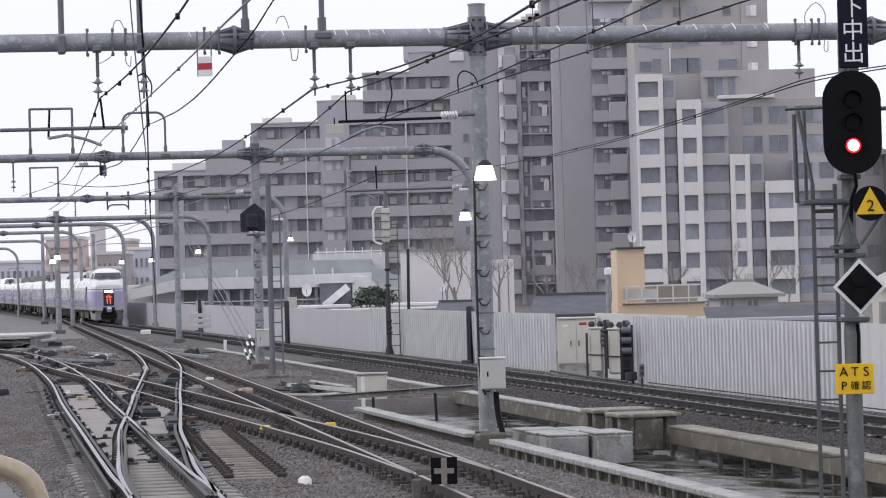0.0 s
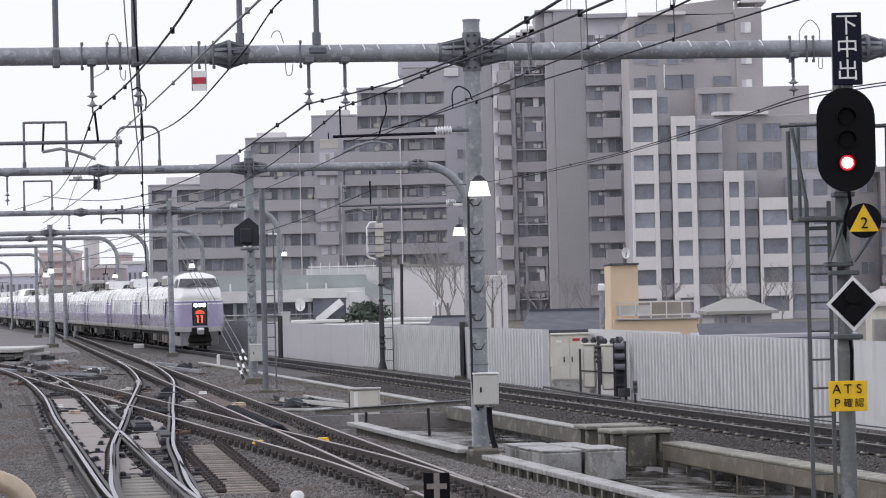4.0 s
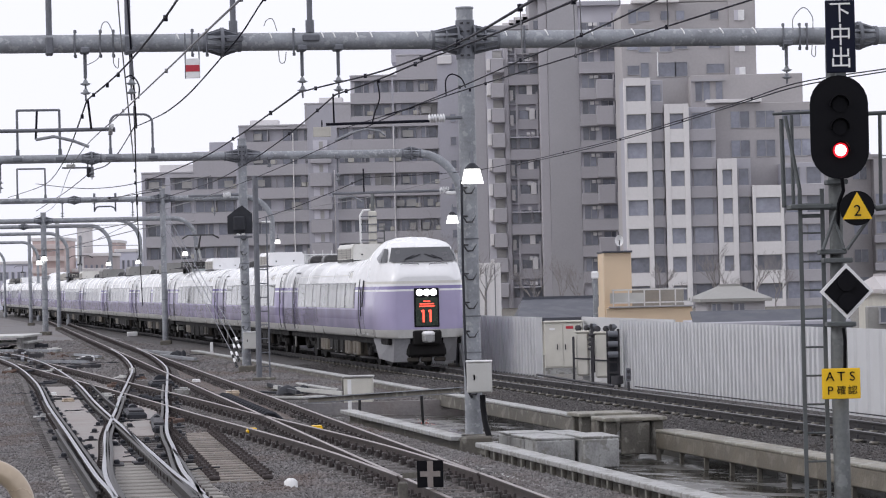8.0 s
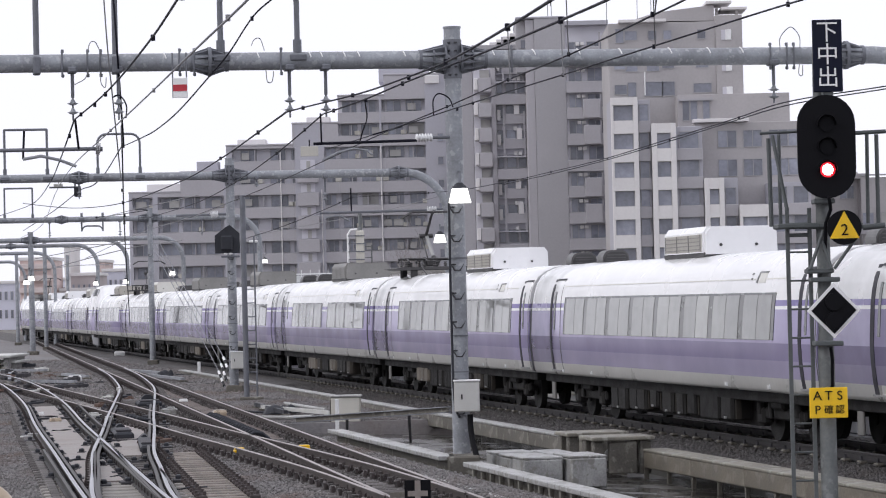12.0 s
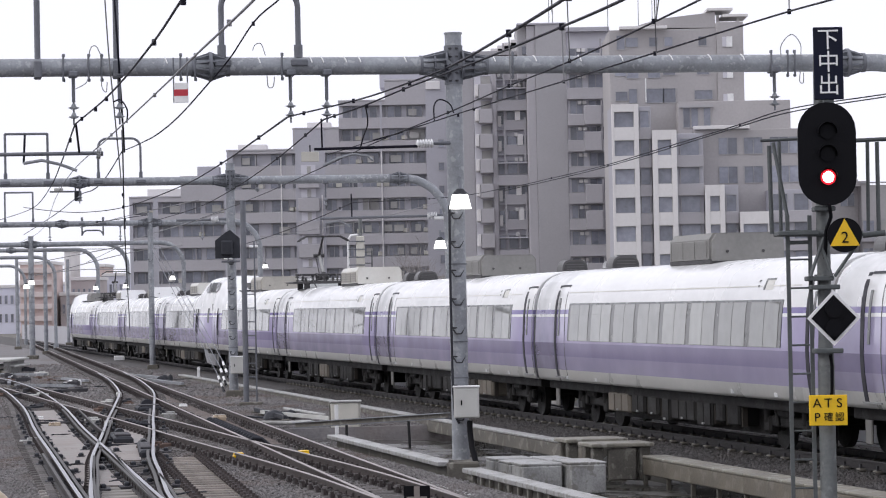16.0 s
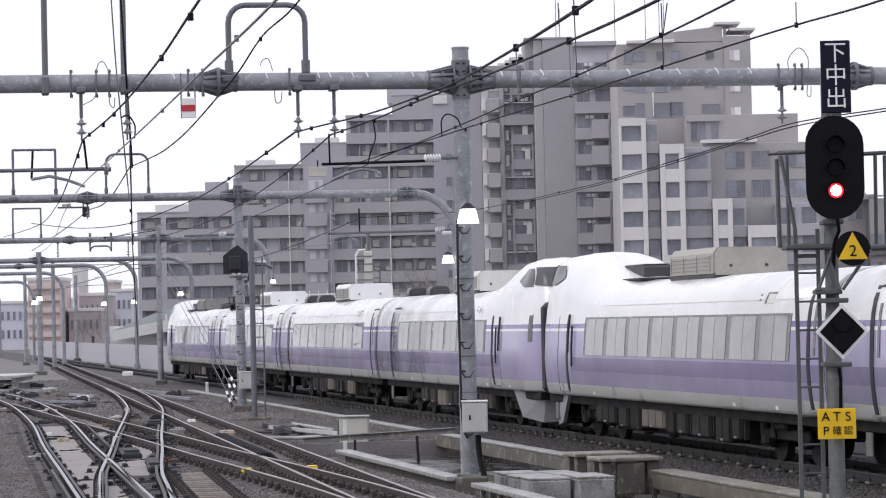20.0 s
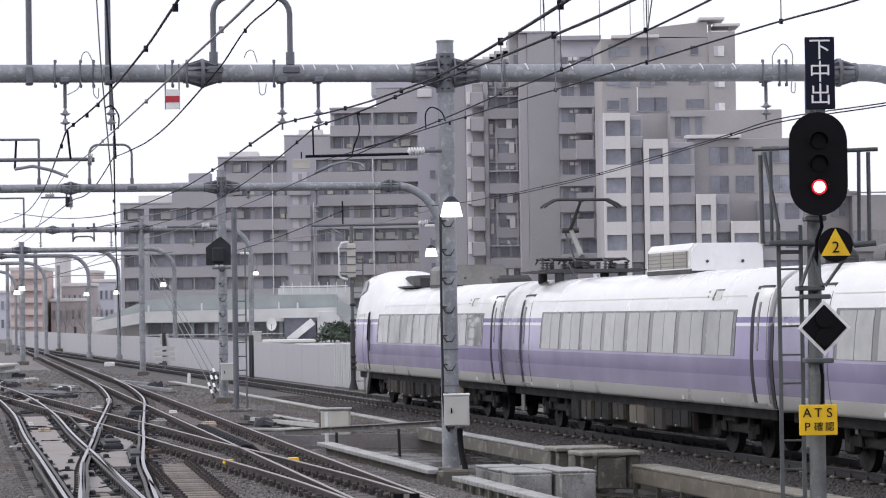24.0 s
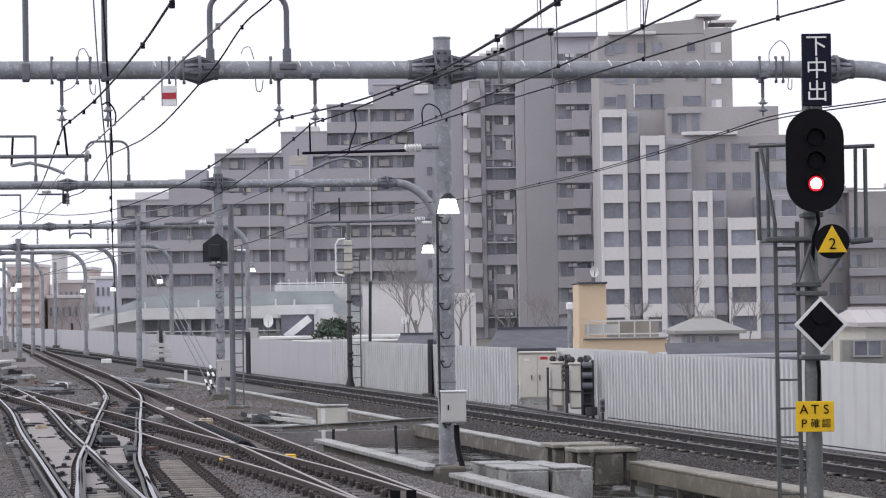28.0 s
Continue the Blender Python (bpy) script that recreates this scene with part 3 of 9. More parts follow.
def ring(d, flip=1, x0=0.0, tall=0.0, upright=False):
    """The section of a lead car d metres behind the nose, from one sill over the crown to the other."""
    hump = max(0.0, min(1.0, (d - 0.5) / 0.7, (8.0 - d) / 3.5))
    top, w = top_at(d, upright) + (0 if upright else tall * hump), wide_at(d)
    boxy = max(0.0, min(1.0, (7.2 - d) / 3.2))
    pts = []
    for z, h in SEC:
        if z > 2.69:
            k = (z - 2.69) / (3.445 - 2.69)
            zz = 2.69 + (top - 2.69) * k
            hb = cab_half(k, d)
            hh = h + (hb - h) * boxy
        else:
            zz, hh = z, h
        pts.append((hh * w, zz))
    full = [(h, z) for h, z in pts] + [(-h, z) for h, z in pts[-2::-1]]
    return [Vector((x0 + flip * d, y, z)) for y, z in full]


def loft(mb, rings, skins, cap_first=True, cap_last=True, lilac=None):
    n = len(rings[0])
    o = len(mb.v)
    for r in rings:
        mb.v += [tuple(p) for p in r]
    for i in range(len(rings) - 1):
        for k in range(n - 1):
            lv = k if k < len(SEC) - 1 else n - 2 - k
            mb.f.append([o + i * n + k, o + i * n + k + 1, o + (i + 1) * n + k + 1, o + (i + 1) * n + k])
            mb.mi.append(skins(lv, i))
            mb.smooth.append(True)
        mb.f.append([o + i * n, o + (i + 1) * n, o + (i + 1) * n + n - 1, o + i * n + n - 1])
        mb.mi.append(1)
        mb.smooth.append(False)
    half_n = len(SEC) - 1
    for on, i in ((cap_first, 0), (cap_last, len(rings) - 1)):
        if on:
            for k in range(half_n):
                q = [o + i * n + k, o + i * n + k + 1, o + i * n + n - 2 - k, o + i * n + n - 1 - k]
                if q[1] == q[2]:
                    q = [q[0], q[1], q[3]]
                mb.f.append(q)
                mb.mi.append(skins(k, 0))
                mb.smooth.append(False)


def mid_ring(x):
    full = [(h, z) for z, h in SEC] + [(-h, z) for z, h in SEC[-2::-1]]
    return [Vector((x, y, z)) for y, z in full]


def patch(mb, x0, x1, z0, z1, side, off, nz=6, slope=0.0):
    """A thin sheet that follows the body side, off metres proud of it."""
    vs, fs = [], []
    for j in range(nz + 1):
        z = z0 + (z1 - z0) * j / nz
        h = half(z) + off
        sl = slope * (1 - j / nz)
        vs += [(x0 + sl, side * h, z), (x1 + sl, side * h, z), (x1 + sl, side * (h - off - 0.01), z), (x0 + sl, side * (h - off - 0.01), z)]
    for j in range(nz):
        a, b = j * 4, j * 4 + 4
        fs += [(a, a + 1, b + 1, b), (a + 1, a + 2, b + 2, b + 1), (a + 3, a, b, b + 3)]
    e = nz * 4
    fs += [(0, 1, 2, 3), (e, e + 1, e + 2, e + 3)]
    mb.add(vs, fs, False)
    return mb


def door(car, x, side, window=True, hw=0.42, far=1):
    """A plug door: a dark curved seal on its far edge and over its head, a narrow window and a faint near joint."""
    e, n = x + far * hw, x - far * hw
    part("door_seal", patch(MB(), e - 0.08, e + 0.08, 1.04, 3.08, side, 0.012, 10, -0.08 * far), M["t_seal"], car, "dark rubber door seal")
    part("door_head", patch(MB(), min(e, n) - 0.03, max(e, n) - 0.12, 3.05, 3.09, side, 0.012, 1), M["t_seal"], car)
    part("door_joint", patch(MB(), n - 0.012, n + 0.012, 1.05, 3.05, side, 0.008, 10, -0.08 * far), M["t_post"], car)
    if window:
        part("door_window", patch(MB(), e - far * 0.34 - 0.05, e - far * 0.34 + 0.05, 1.95, 2.8, side, 0.012, 5), M["t_mull"], car, "narrow dark door window")
    part("door_step", patch(MB(), x - hw * 0.8, x + hw * 1.2, 1.02, 1.05, side, 0.03, 1), M["t_roof"], car)


def windows(car, x0, x1, side, n):
    band = part("window_band", patch(MB(), x0, x1, 1.85, 2.645, side, 0.008, 5, 0.06), M["t_post"], car, "continuous flush strip of side windows")
    part("window_rim", patch(MB(), x0, x1 + 0.03, 2.645, 2.675, side, 0.012, 1), M["t_mull"], band, "dark upper window edge")
    part("window_rim", patch(MB(), x0 - 0.04, x0, 1.85, 2.67, side, 0.012, 4, 0.06), M["t_mull"], band)
    part("window_rim", patch(MB(), x1, x1 + 0.05, 1.85, 2.67, side, 0.012, 4, 0.06), M["t_mull"], band)
    w = (x1 - x0) / n
    for i in range(n):
        part("window_pane", patch(MB(), x0 + w * i + (0.012 if i % 2 else 0.14), x0 + w * (i + 1) - (0.14 if i % 2 else 0.012), 1.86, 2.635, side, 0.014, 4, 0.06), M["t_glass"], band)


def bogie(car, x):
    b = MB()
    for y in (-0.85, 0.85):
        b.box((x, y, 0.52), (2.7, 0.12, 0.2), b=0.03)
        b.box((x, y, 0.72), (0.7, 0.3, 0.25), b=0.05)
        for e in (-1.05, 1.05):
            b.box((x + e, y, 0.46), (0.36, 0.22, 0.32), b=0.05)
            b.tube([(x + e, y * 1.08, 0.5), (x + e, y * 1.08, 0.85)], 0.09, 8)
        b.tube([(x + 0.3, y * 1.15, 0.45), (x + 0.45, y * 1.15, 0.92)], 0.045, 6)
    b.box((x, 0, 0.55), (0.5, 1.7, 0.22), b=0.04)
    part("bogie", b, M["t_gear"], car, "grimy black bogie frame")
    for e in (-1.05, 1.05):
        for y in (-0.56, 0.56):
            w = MB()
            w.tube([(x + e, y - 0.07, 0.43), (x + e, y + 0.07, 0.43)], 0.43, 20)
            w.tube([(x + e, y - 0.1, 0.43), (x + e, y + 0.1, 0.43)], 0.11, 10)
            part("wheel", w, M["t_gear"], car)


def underframe(car, L, seed):
    rnd = random.Random(seed)
    f = MB()
    f.box((L / 2, 0, 0.84), (L - 0.9, 2.3, 0.2), b=0.02)
    # added black core, deepens the shadow under the floor down towards the rails
    f.box((L / 2, 0, 0.55), (L - 10.2, 1.5, 0.6))
    part("underframe", f, M["t_under"], car)
    x = 5.7
    while x < L - 6.2:
        w = rnd.choice((0.5, 0.7, 0.9, 1.2, 1.6))
        h = rnd.uniform(0.40, 0.54)
        k = "t_pale_case" if w > 1.1 and rnd.random() < 0.4 else rnd.choice(("t_gear", "t_case", "t_gear", "t_under"))
        for y in (-0.84, 0.84):
            sgn = 1 if y > 0 else -1
            e = MB()
            e.box((x + w / 2, y, 0.82 - h / 2), (w, 0.62, h), b=0.04)
            case = part("equipment_case", e, M[k], car)
            if k != "t_under":
                n = max(1, round(w / 0.5))
                for j in range(n):
                    part("case_cover", MB().box((x + w * (j + 0.5) / n, y + sgn * 0.315, 0.8 - h / 2), (w / n * 0.86, 0.02, h * 0.8), b=0.008), M[k], case)
                part("case_latch", MB().box((x + w / 2, y + sgn * 0.335, 0.8 - h * 0.85), (0.1, 0.03, 0.04)), M["t_roof"], case)
            part("hanger", MB().box((x - 0.04, y + sgn * 0.2, 0.62), (0.05, 0.1, 0.5)), M["t_case"], car)
        x += w + rnd.uniform(0.08, 0.4)
    pipe = MB()
    for y in (-1.12, 1.12):
        pipe.tube([(1.2, y, 0.86), (5.4, y, 0.83), (L / 2, y, 0.86), (L - 5.4, y, 0.83), (L - 1.2, y, 0.86)], 0.022, 6)
    part("brake_pipe", pipe, M["t_roof"], car, "thin grey pipe below the sill")
    for y in (-1.1, 1.1):
        part("step_plate", MB().box((L - 1.05, y, 0.62), (0.28, 0.05, 0.56), b=0.02), M["t_case_lt"], car, "grey hanging plate beside the gangway")
    for xx in (2.9, 5.4, L - 5.4, L - 2.9):
        for side in (-1, 1):
            part("jacking_pad", patch(MB(), xx - 0.06, xx + 0.06, 1.0, 1.07, side, 0.02, 1), M["t_white"], car, "small white jacking pad")


def cooler(car, x, L, kind):
    """A low roof air-conditioning hood: louvred long sides, plain sloping ends with two bolts."""
    hood = MB()
    poly = [(-0.76, 3.47), (0.76, 3.47), (0.75, 3.86), (0.66, 3.98), (-0.66, 3.98), (-0.75, 3.86)]
    hood.prism(poly, "x", x, x + L)
    hood.prism([(y * 0.95, z - 0.03) for y, z in poly], "x", x - 0.1, x + L + 0.1)
    word = ("white", "cream-white", "weathered tan", "grime-darkened grey")[kind]
    ac = part("air_conditioner", hood, M[("t_white", "t_cream", "t_tan", "t_soot")[kind]], car, word + " roof air-conditioning hood")
    for side in (-1, 1):
        panel = part("side_panel", MB().box((x + L / 2, side * 0.757, 3.66), (L - 0.12, 0.02, 0.34), b=0.008), M["t_soot" if kind == 3 else "t_tan"], ac, "grimy side panel")
        for i in range(4):
            part("side_louvre", MB().box((x + L / 2, side * 0.77, 3.54 + 0.075 * i), (L - 0.3, 0.012, 0.014)), M["t_soot"], panel)
        for i in range(4):
            part("panel_joint", MB().box((x + 0.12 + (L - 0.24) * i / 3, side * 0.772, 3.66), (0.03, 0.012, 0.33)), M["t_soot"], panel)
    for y in (-0.3, 0.42):
        part("end_bolt", MB().tube([(x - 0.1, y, 3.62), (x - 0.13, y, 3.62)], 0.03, 8), M["t_roofdk"], ac)
    base = MB()
    base.box((x + L / 2, 0, 3.43), (L + 0.14, 1.5, 0.1), b=0.02)
    part("hood_base", base, M["t_roofdk"], ac, "dark rubber base")


def vent(car, x):
    """A squat dark roof ventilator with rounded shoulders, ribbed on its ends."""
    prof = [(0.31, 3.3)]
    for k in range(7):
        a = math.pi / 2 * k / 6
        prof.append((0.13 + 0.18 * math.cos(a), 3.5 + 0.21 * math.sin(a)))
    prof += [(-y, z) for y, z in prof[::-1]]
    hood = part("roof_vent", MB().prism(prof, "x", x - 0.27, x + 0.27), M["t_vent"], car, "squat dark grey roof ventilator with rounded shoulders")
    for e in (-0.285, 0.285):
        face = [(y * 0.9, 3.3 + (z - 3.3) * 0.9) for y, z in prof]
        cap = part("end_face", MB().prism(face, "x", x + e - 0.02, x + e + 0.02), M["t_roofdk"], hood, "black ribbed end face")
        for k in range(4):
            part("end_rib", MB().box((x + e * 1.08, 0, 3.42 + 0.06 * k), (0.02, 0.42, 0.02)), M["t_vent"], cap)
    part("vent_base", MB().box((x, 0, 3.42), (0.7, 0.8, 0.06), b=0.015), M["t_roofdk"], hood)


def pantograph(car, x):
    """A single-arm current collector on a wide dark tray."""
    p = MB()
    p.prism([(-1.32, 3.62), (-1.1, 3.57), (1.1, 3.57), (1.32, 3.62), (1.1, 3.655), (-1.1, 3.655)], "x", x - 1.0, x + 1.0)
    pan = part("pantograph", p, M["t_roofdk"], car, "dark single-arm current collector on a wide tray")
    for e in (-0.8, 0.8):
        for y in (-0.75, 0.75):
            part("tray_leg", MB().box((x + e, y, 3.46), (0.16, 0.2, 0.26), b=0.03), M["t_roofdk"], pan)
    rnd = random.Random(7)
    for k in range(14):
        y, e = -1.0 + k * 0.155, rnd.uniform(-0.75, 0.75)
        h = rnd.uniform(0.14, 0.3)
        ins = MB()
        ins.tube([(x + e, y, 3.65), (x + e, y, 3.65 + h)], 0.028, 8)
        for j in range(3):
            z = 3.68 + (h - 0.06) * j / 2
            ins.tube([(x + e, y, z), (x + e, y, z + 0.02), (x + e, y, z + 0.04)], [0.04, 0.07, 0.04], 8)
        part("insulator", ins, M["t_vent"] if k % 3 else M["t_roofdk"], pan, "small ribbed insulator")
    for y in (-0.9, -0.35, 0.35, 0.9):
        part("frame_tube", MB().tube([(x - 0.85, y, 3.82), (x - 0.5, y, 3.9), (x + 0.6, y, 3.9), (x + 0.85, y, 3.8)], 0.022, 6), M["t_roofdk"], pan)
    for e in (-0.5, 0.1, 0.6):
        part("cross_tube", MB().tube([(x + e, -0.95, 3.88), (x + e, 0.95, 3.9)], 0.03, 8), M["t_roofdk"], pan)
    part("drive_box", MB().box((x + 0.2, 0.0, 3.78), (0.5, 0.36, 0.2), b=0.04), M["t_roofdk"], pan)
    part("lead_cable", MB().tube([(x - 0.9, 0.5, 3.68), (x - 1.1, 0.6, 3.76), (x - 1.4, 0.6, 3.6), (x - 1.7, 0.55, 3.42)], 0.02, 6), M["t_roofdk"], pan)
    part("lower_arm", MB().tube([(x, 0.0, 3.95), (x + 1.05, -0.02, 4.6)], [0.07, 0.055], 8), M["t_roof"], pan, "pale grey lower arm")
    part("guide_rod", MB().tube([(x + 0.2, 0.14, 3.95), (x + 1.1, 0.1, 4.52)], 0.02, 6), M["t_roofdk"], pan)
    part("knee", MB().tube([(x + 1.06, -0.2, 4.6), (x + 1.06, 0.2, 4.6)], 0.07, 8), M["t_roofdk"], pan)
    part("upper_arm", MB().tube([(x + 1.05, 0, 4.6), (x + 0.05, 0.0, 5.24)], [0.05, 0.035], 8), M["t_roofdk"], pan)
    for e in (-0.16, 0.16):
        part("contact_strip", MB().tube([(x + e, -0.93, 5.10), (x + e, -0.82, 5.18), (x + e, -0.62, 5.28), (x + e, 0.62, 5.28), (x + e, 0.82, 5.18), (x + e, 0.93, 5.10)], 0.032, 6), M["t_roofdk"], pan)
    part("head_link", MB().tube([(x - 0.16, 0, 5.25), (x + 0.16, 0, 5.25)], 0.03, 6), M["t_roofdk"], pan)


def gangway(car, x):
    """A slim pale bellows, black in its lower half, between dark edges."""
    poly = [(h - 0.04, z) for z, h in SEC[1:-1]] + [(-h + 0.04, z) for z, h in SEC[-2:0:-1]]
    part("gangway", MB().prism([(y, z - 0.02) for y, z in poly], "x", x - 0.09, x + 0.09), M["t_gap"], car, "grey rubber gangway between cars")
    low = [(h - 0.02, z) for z, h in SEC[1:7]] + [(-h + 0.02, z) for z, h in SEC[6:0:-1]]
    part("gangway_apron", MB().prism([(y, z - 0.03) for y, z in low], "x", x - 0.06, x + 0.095), M["t_seal"], car, "black lower gangway apron")
    for e in (-0.125, 0.125):
        poly2 = [(h - 0.08, z) for z, h in SEC[1:-1]] + [(-h + 0.08, z) for z, h in SEC[-2:0:-1]]
        part("gangway_edge", MB().prism([(y, z - 0.04) for y, z in poly2], "x", x + e - 0.035, x + e + 0.035), M["t_seal"], car)


def small_marks(car, x, side):
    """A little flap high on the body side, dark along two edges, with two dots beside it."""
    flap = part("roof_plate", patch(MB(), x, x + 0.4, 2.85, 3.03, side, 0.01, 2), M["t_cream"], car, "small flap with dark edges")
    part("flap_edge", patch(MB(), x - 0.02, x + 0.46, 3.02, 3.05, side, 0.014, 1), M["t_mull"], flap)
    part("flap_edge", patch(MB(), x + 0.4, x + 0.47, 2.85, 3.04, side, 0.014, 2, 0.05), M["t_mull"], flap)
    for z in (2.9, 2.99):
        part("flap_dot", patch(MB(), x + 0.78, x + 0.86, z, z + 0.035, side, 0.012, 1), M["t_mull"], flap)


# how far the weather has darkened each car's roof hood: white, cream, tan, sooty
HOOD = [1, 0, 0, 3, 3, 3, 1, 2, 1, 0, 0, 3]


def mid_car(idx, seed):
    car = thing("passenger_car", "white and lilac passenger car of a long express train", "train car", group="cars of the express train")
    b = MB()
    L = CAR
    xs = [0.16, 2.6, L - 2.6, L - 0.16]
    loft(b, [mid_ring(x) for x in xs], lambda lv, i: skin(lv, False))
    part("body", b, [M[k] for k in SKIN], car)
    for side in (1, -1):
        door(car, 0.66, side, hw=0.40)
        door(car, 18.5 if idx == 3 else 18.06, side)
        if idx == 3:
            windows(car, 9.8, 16.3, side, 8)
            windows(car, 1.7, 8.6, side, 8)
            part("small_window", patch(MB(), 17.5, 17.72, 2.12, 2.74, side, 0.012, 3, -0.06), M["t_mull"], car)
        else:
            windows(car, 2.0 if idx in (2, 6, 10) else 2.4, 16.4 if idx in (2, 6, 10) else 17.2, side, 16)
        small_marks(car, 3.1, side)
        part("roof_seam", patch(MB(), 1.6, L - 3.0, 2.905, 2.925, side, 0.006, 1), M["t_cream"], car, "faint grey roof seam")
    gangway(car, 0.0)
    underframe(car, L, seed)
    bogie(car, 3.6)
    bogie(car, L - 3.6)
    if idx in (2, 6, 10):
        cooler(car, 6.85, 2.95, HOOD[idx])
        pantograph(car, 18.0)
    else:
        cooler(car, 8.6, 2.65, HOOD[idx])
        vent(car, {3: 17.28, 4: 17.69, 5: 19.59}.get(idx, 18.1))
    if idx not in (3, 7):
        vent(car, {5: 1.77, 6: 0.89}.get(idx, 0.48))
    return car


def cab_side(d, z, tall, upright):
    """Half width of a cab at height z, d metres behind its nose; 0 above its crown."""
    prof = [(p.y, p.z) for p in ring(d, 1, 0.0, tall, upright)[9:len(SEC)]]
    for (ya, za), (yb, zb) in zip(prof, prof[1:]):
        if za <= z <= zb:
            return ya + (yb - ya) * (z - za) / max(1e-6, zb - za)
    return 0.0 if z > prof[-1][1] else prof[0][0]


def cab_glass(car, X, upright, tall):
    """A windscreen wrapped round to thin posts, and the swept side windows behind them."""
    z0, z1, w0, w1, b0, b1 = (3.44, 3.87, 1.09, 0.98, 1.4, 2.05) if upright else (3.26, 3.7, 1.03, 0.9, 1.2, 1.86)

    def behind(y, z):
        d = 0.0
        while d < 2.5 and cab_side(d, z, tall, upright) < y:
            d += 0.02
        return d

    rows, cols = 6, 20
    vs = []
    for j in range(rows + 1):
        z = z0 + (z1 - z0) * j / rows
        for i in range(cols + 1):
            y = (-1 + 2 * i / cols) * (w0 + (w1 - w0) * j / rows)
            vs.append((X(behind(max(0.35, abs(y)), z) - 0.06 - 0.05 * max(0.0, 0.35 - abs(y))), y * 1.02, z + 0.03))
    fs = [(j * (cols + 1) + i, j * (cols + 1) + i + 1, (j + 1) * (cols + 1) + i + 1, (j + 1) * (cols + 1) + i) for j in range(rows) for i in range(cols)]
    shield = part("windscreen", MB().add(vs, fs, True), M["t_shield"], car, "dark wrap-round windscreen")
    for side in (1, -1):
        vs = []
        for j in range(rows + 1):
            k = j / rows
            z = z0 + (z1 - z0) * k
            near = behind(w0 + (w1 - w0) * k, z) + 0.06
            back = min(b0 + 1.9 * k, b1 - 0.62 * max(0.0, k - 0.3))
            for i in range(9):
                d = near + (max(back, near + 0.2) - near) * i / 8
                vs.append((X(d), side * (cab_side(d, z, tall, upright) + 0.025), z + 0.006))
        fs = [(j * 9 + i, j * 9 + i + 1, (j + 1) * 9 + i + 1, (j + 1) * 9 + i) for j in range(rows) for i in range(8)]
        part("cab_side_window", MB().add(vs, fs, True), M["t_shield"], car, "dark swept cab side window")
    return shield


def lead_car(nose_at_zero, lit, idx):
    """An end car; its nose is at x = 0 or at x = LEAD."""
    car = thing("driving_car", "white and lilac driving car with a raised cab" + (" and lit headlights" if lit else ""), "train car", group="cars of the express train")
    fl, x0 = {0: (1, 0.0), 8: (1, 0.4), 7: (-1, LEAD - 0.15), 11: (-1, LEAD)}[idx]
    tall, coupled = -0.06 if idx == 11 else 0.02, idx in (7, 8)
    end = (LEAD - x0 if nose_at_zero else x0) - 0.16
    X = lambda d: x0 + fl * d
    ds = [0, 0.04, 0.1, 0.17, 0.26, 0.36, 0.5, 0.65, 0.8, 1.0, 1.3, 1.5, 1.8, 2.15, 2.5, 3.0, 3.4, 4.0, 4.4, 5.0, 5.6, 6.2, 6.8, 7.6, 12, end]
    b = MB()
    loft(b, [ring(d, fl, x0, tall, coupled) for d in ds], lambda lv, i: 0 if coupled and lv == 8 else skin(lv, i < 16))
    part("body", b, [M[k] for k in SKIN], car)
    ws = cab_glass(car, X, coupled, tall)
    if not coupled:
        for y in (-0.45, 0.45):
            w = MB()
            w.tube([(X(0.28), y * 1.35, 3.29), (X(0.34), y * 1.25, 3.37), (X(0.44), y * 0.6, 3.49)], 0.016, 6)
            w.tube([(X(0.36), y * 0.95, 3.38), (X(0.48), y * 0.15, 3.52)], 0.012, 6)
            w.tube([(X(0.24), y - 0.28, 3.19), (X(0.21), y - 0.26, 3.22), (X(0.21), y + 0.26, 3.22), (X(0.24), y + 0.28, 3.19)], 0.012, 6)
            part("wiper", w, M["t_seal"], ws)
    for side in (1, -1):
        # handrails beside the cab door
        for dd, za, zb in ((3.3, 1.9, 2.74), (3.62, 1.6, 2.5)):
            xx = X(dd)
            part("handrail", MB().tube([(xx, side * (half(za) + 0.04), za), (xx, side * (half((za + zb) / 2) + 0.04), (za + zb) / 2), (xx, side * (half(zb) + 0.04), zb)], 0.022, 6), M["t_seal"], car, "dark door handrail")
        if nose_at_zero:
            windows(car, 4.95 + x0 * 1.1, 17.15 + x0 * 0.4, side, 14)
            door(car, X(3.78), side, window=False, hw=0.44)
            door(car, 18.1, side)
        else:
            windows(car, 2.0, 16.1, side, 16)
            door(car, 0.66, side, hw=0.40)
            door(car, LEAD - 2.85, side, window=False, hw=0.43, far=-1)
        small_marks(car, 5.90 if nose_at_zero else 3.1, side)
        part("roof_seam", patch(MB(), 6.0 if nose_at_zero else 1.6, 17.0 if nose_at_zero else 15.6, 2.905, 2.925, side, 0.006, 1), M["t_cream"], car, "faint grey roof seam")
        sk = MB()
        sk.add([(X(0.2), side * 0.98, 0.95), (X(2.5), side * 1.24, 0.95), (X(1.75), side * 1.2, 0.3), (X(0.5), side * 0.98, 0.2), (X(0.2), side * 0.9, 0.95), (X(2.5), side * 1.16, 0.95), (X(1.75), side * 1.12, 0.3), (X(0.5), side * 0.9, 0.2)],
               [(0, 1, 2, 3), (4, 5, 6, 7), (0, 4, 7, 3), (1, 5, 6, 2), (3, 7, 6, 2)])
        sk.add([(X(0.2), side * 0.98, 0.95), (X(0.5), side * 0.98, 0.2), (X(0.22), side * 0.52, 0.22), (X(0.06), side * 0.52, 0.95)], [(0, 1, 2, 3)])
        part("side_skirt", sk, M["t_skirt"], car, "grey lower skirt")
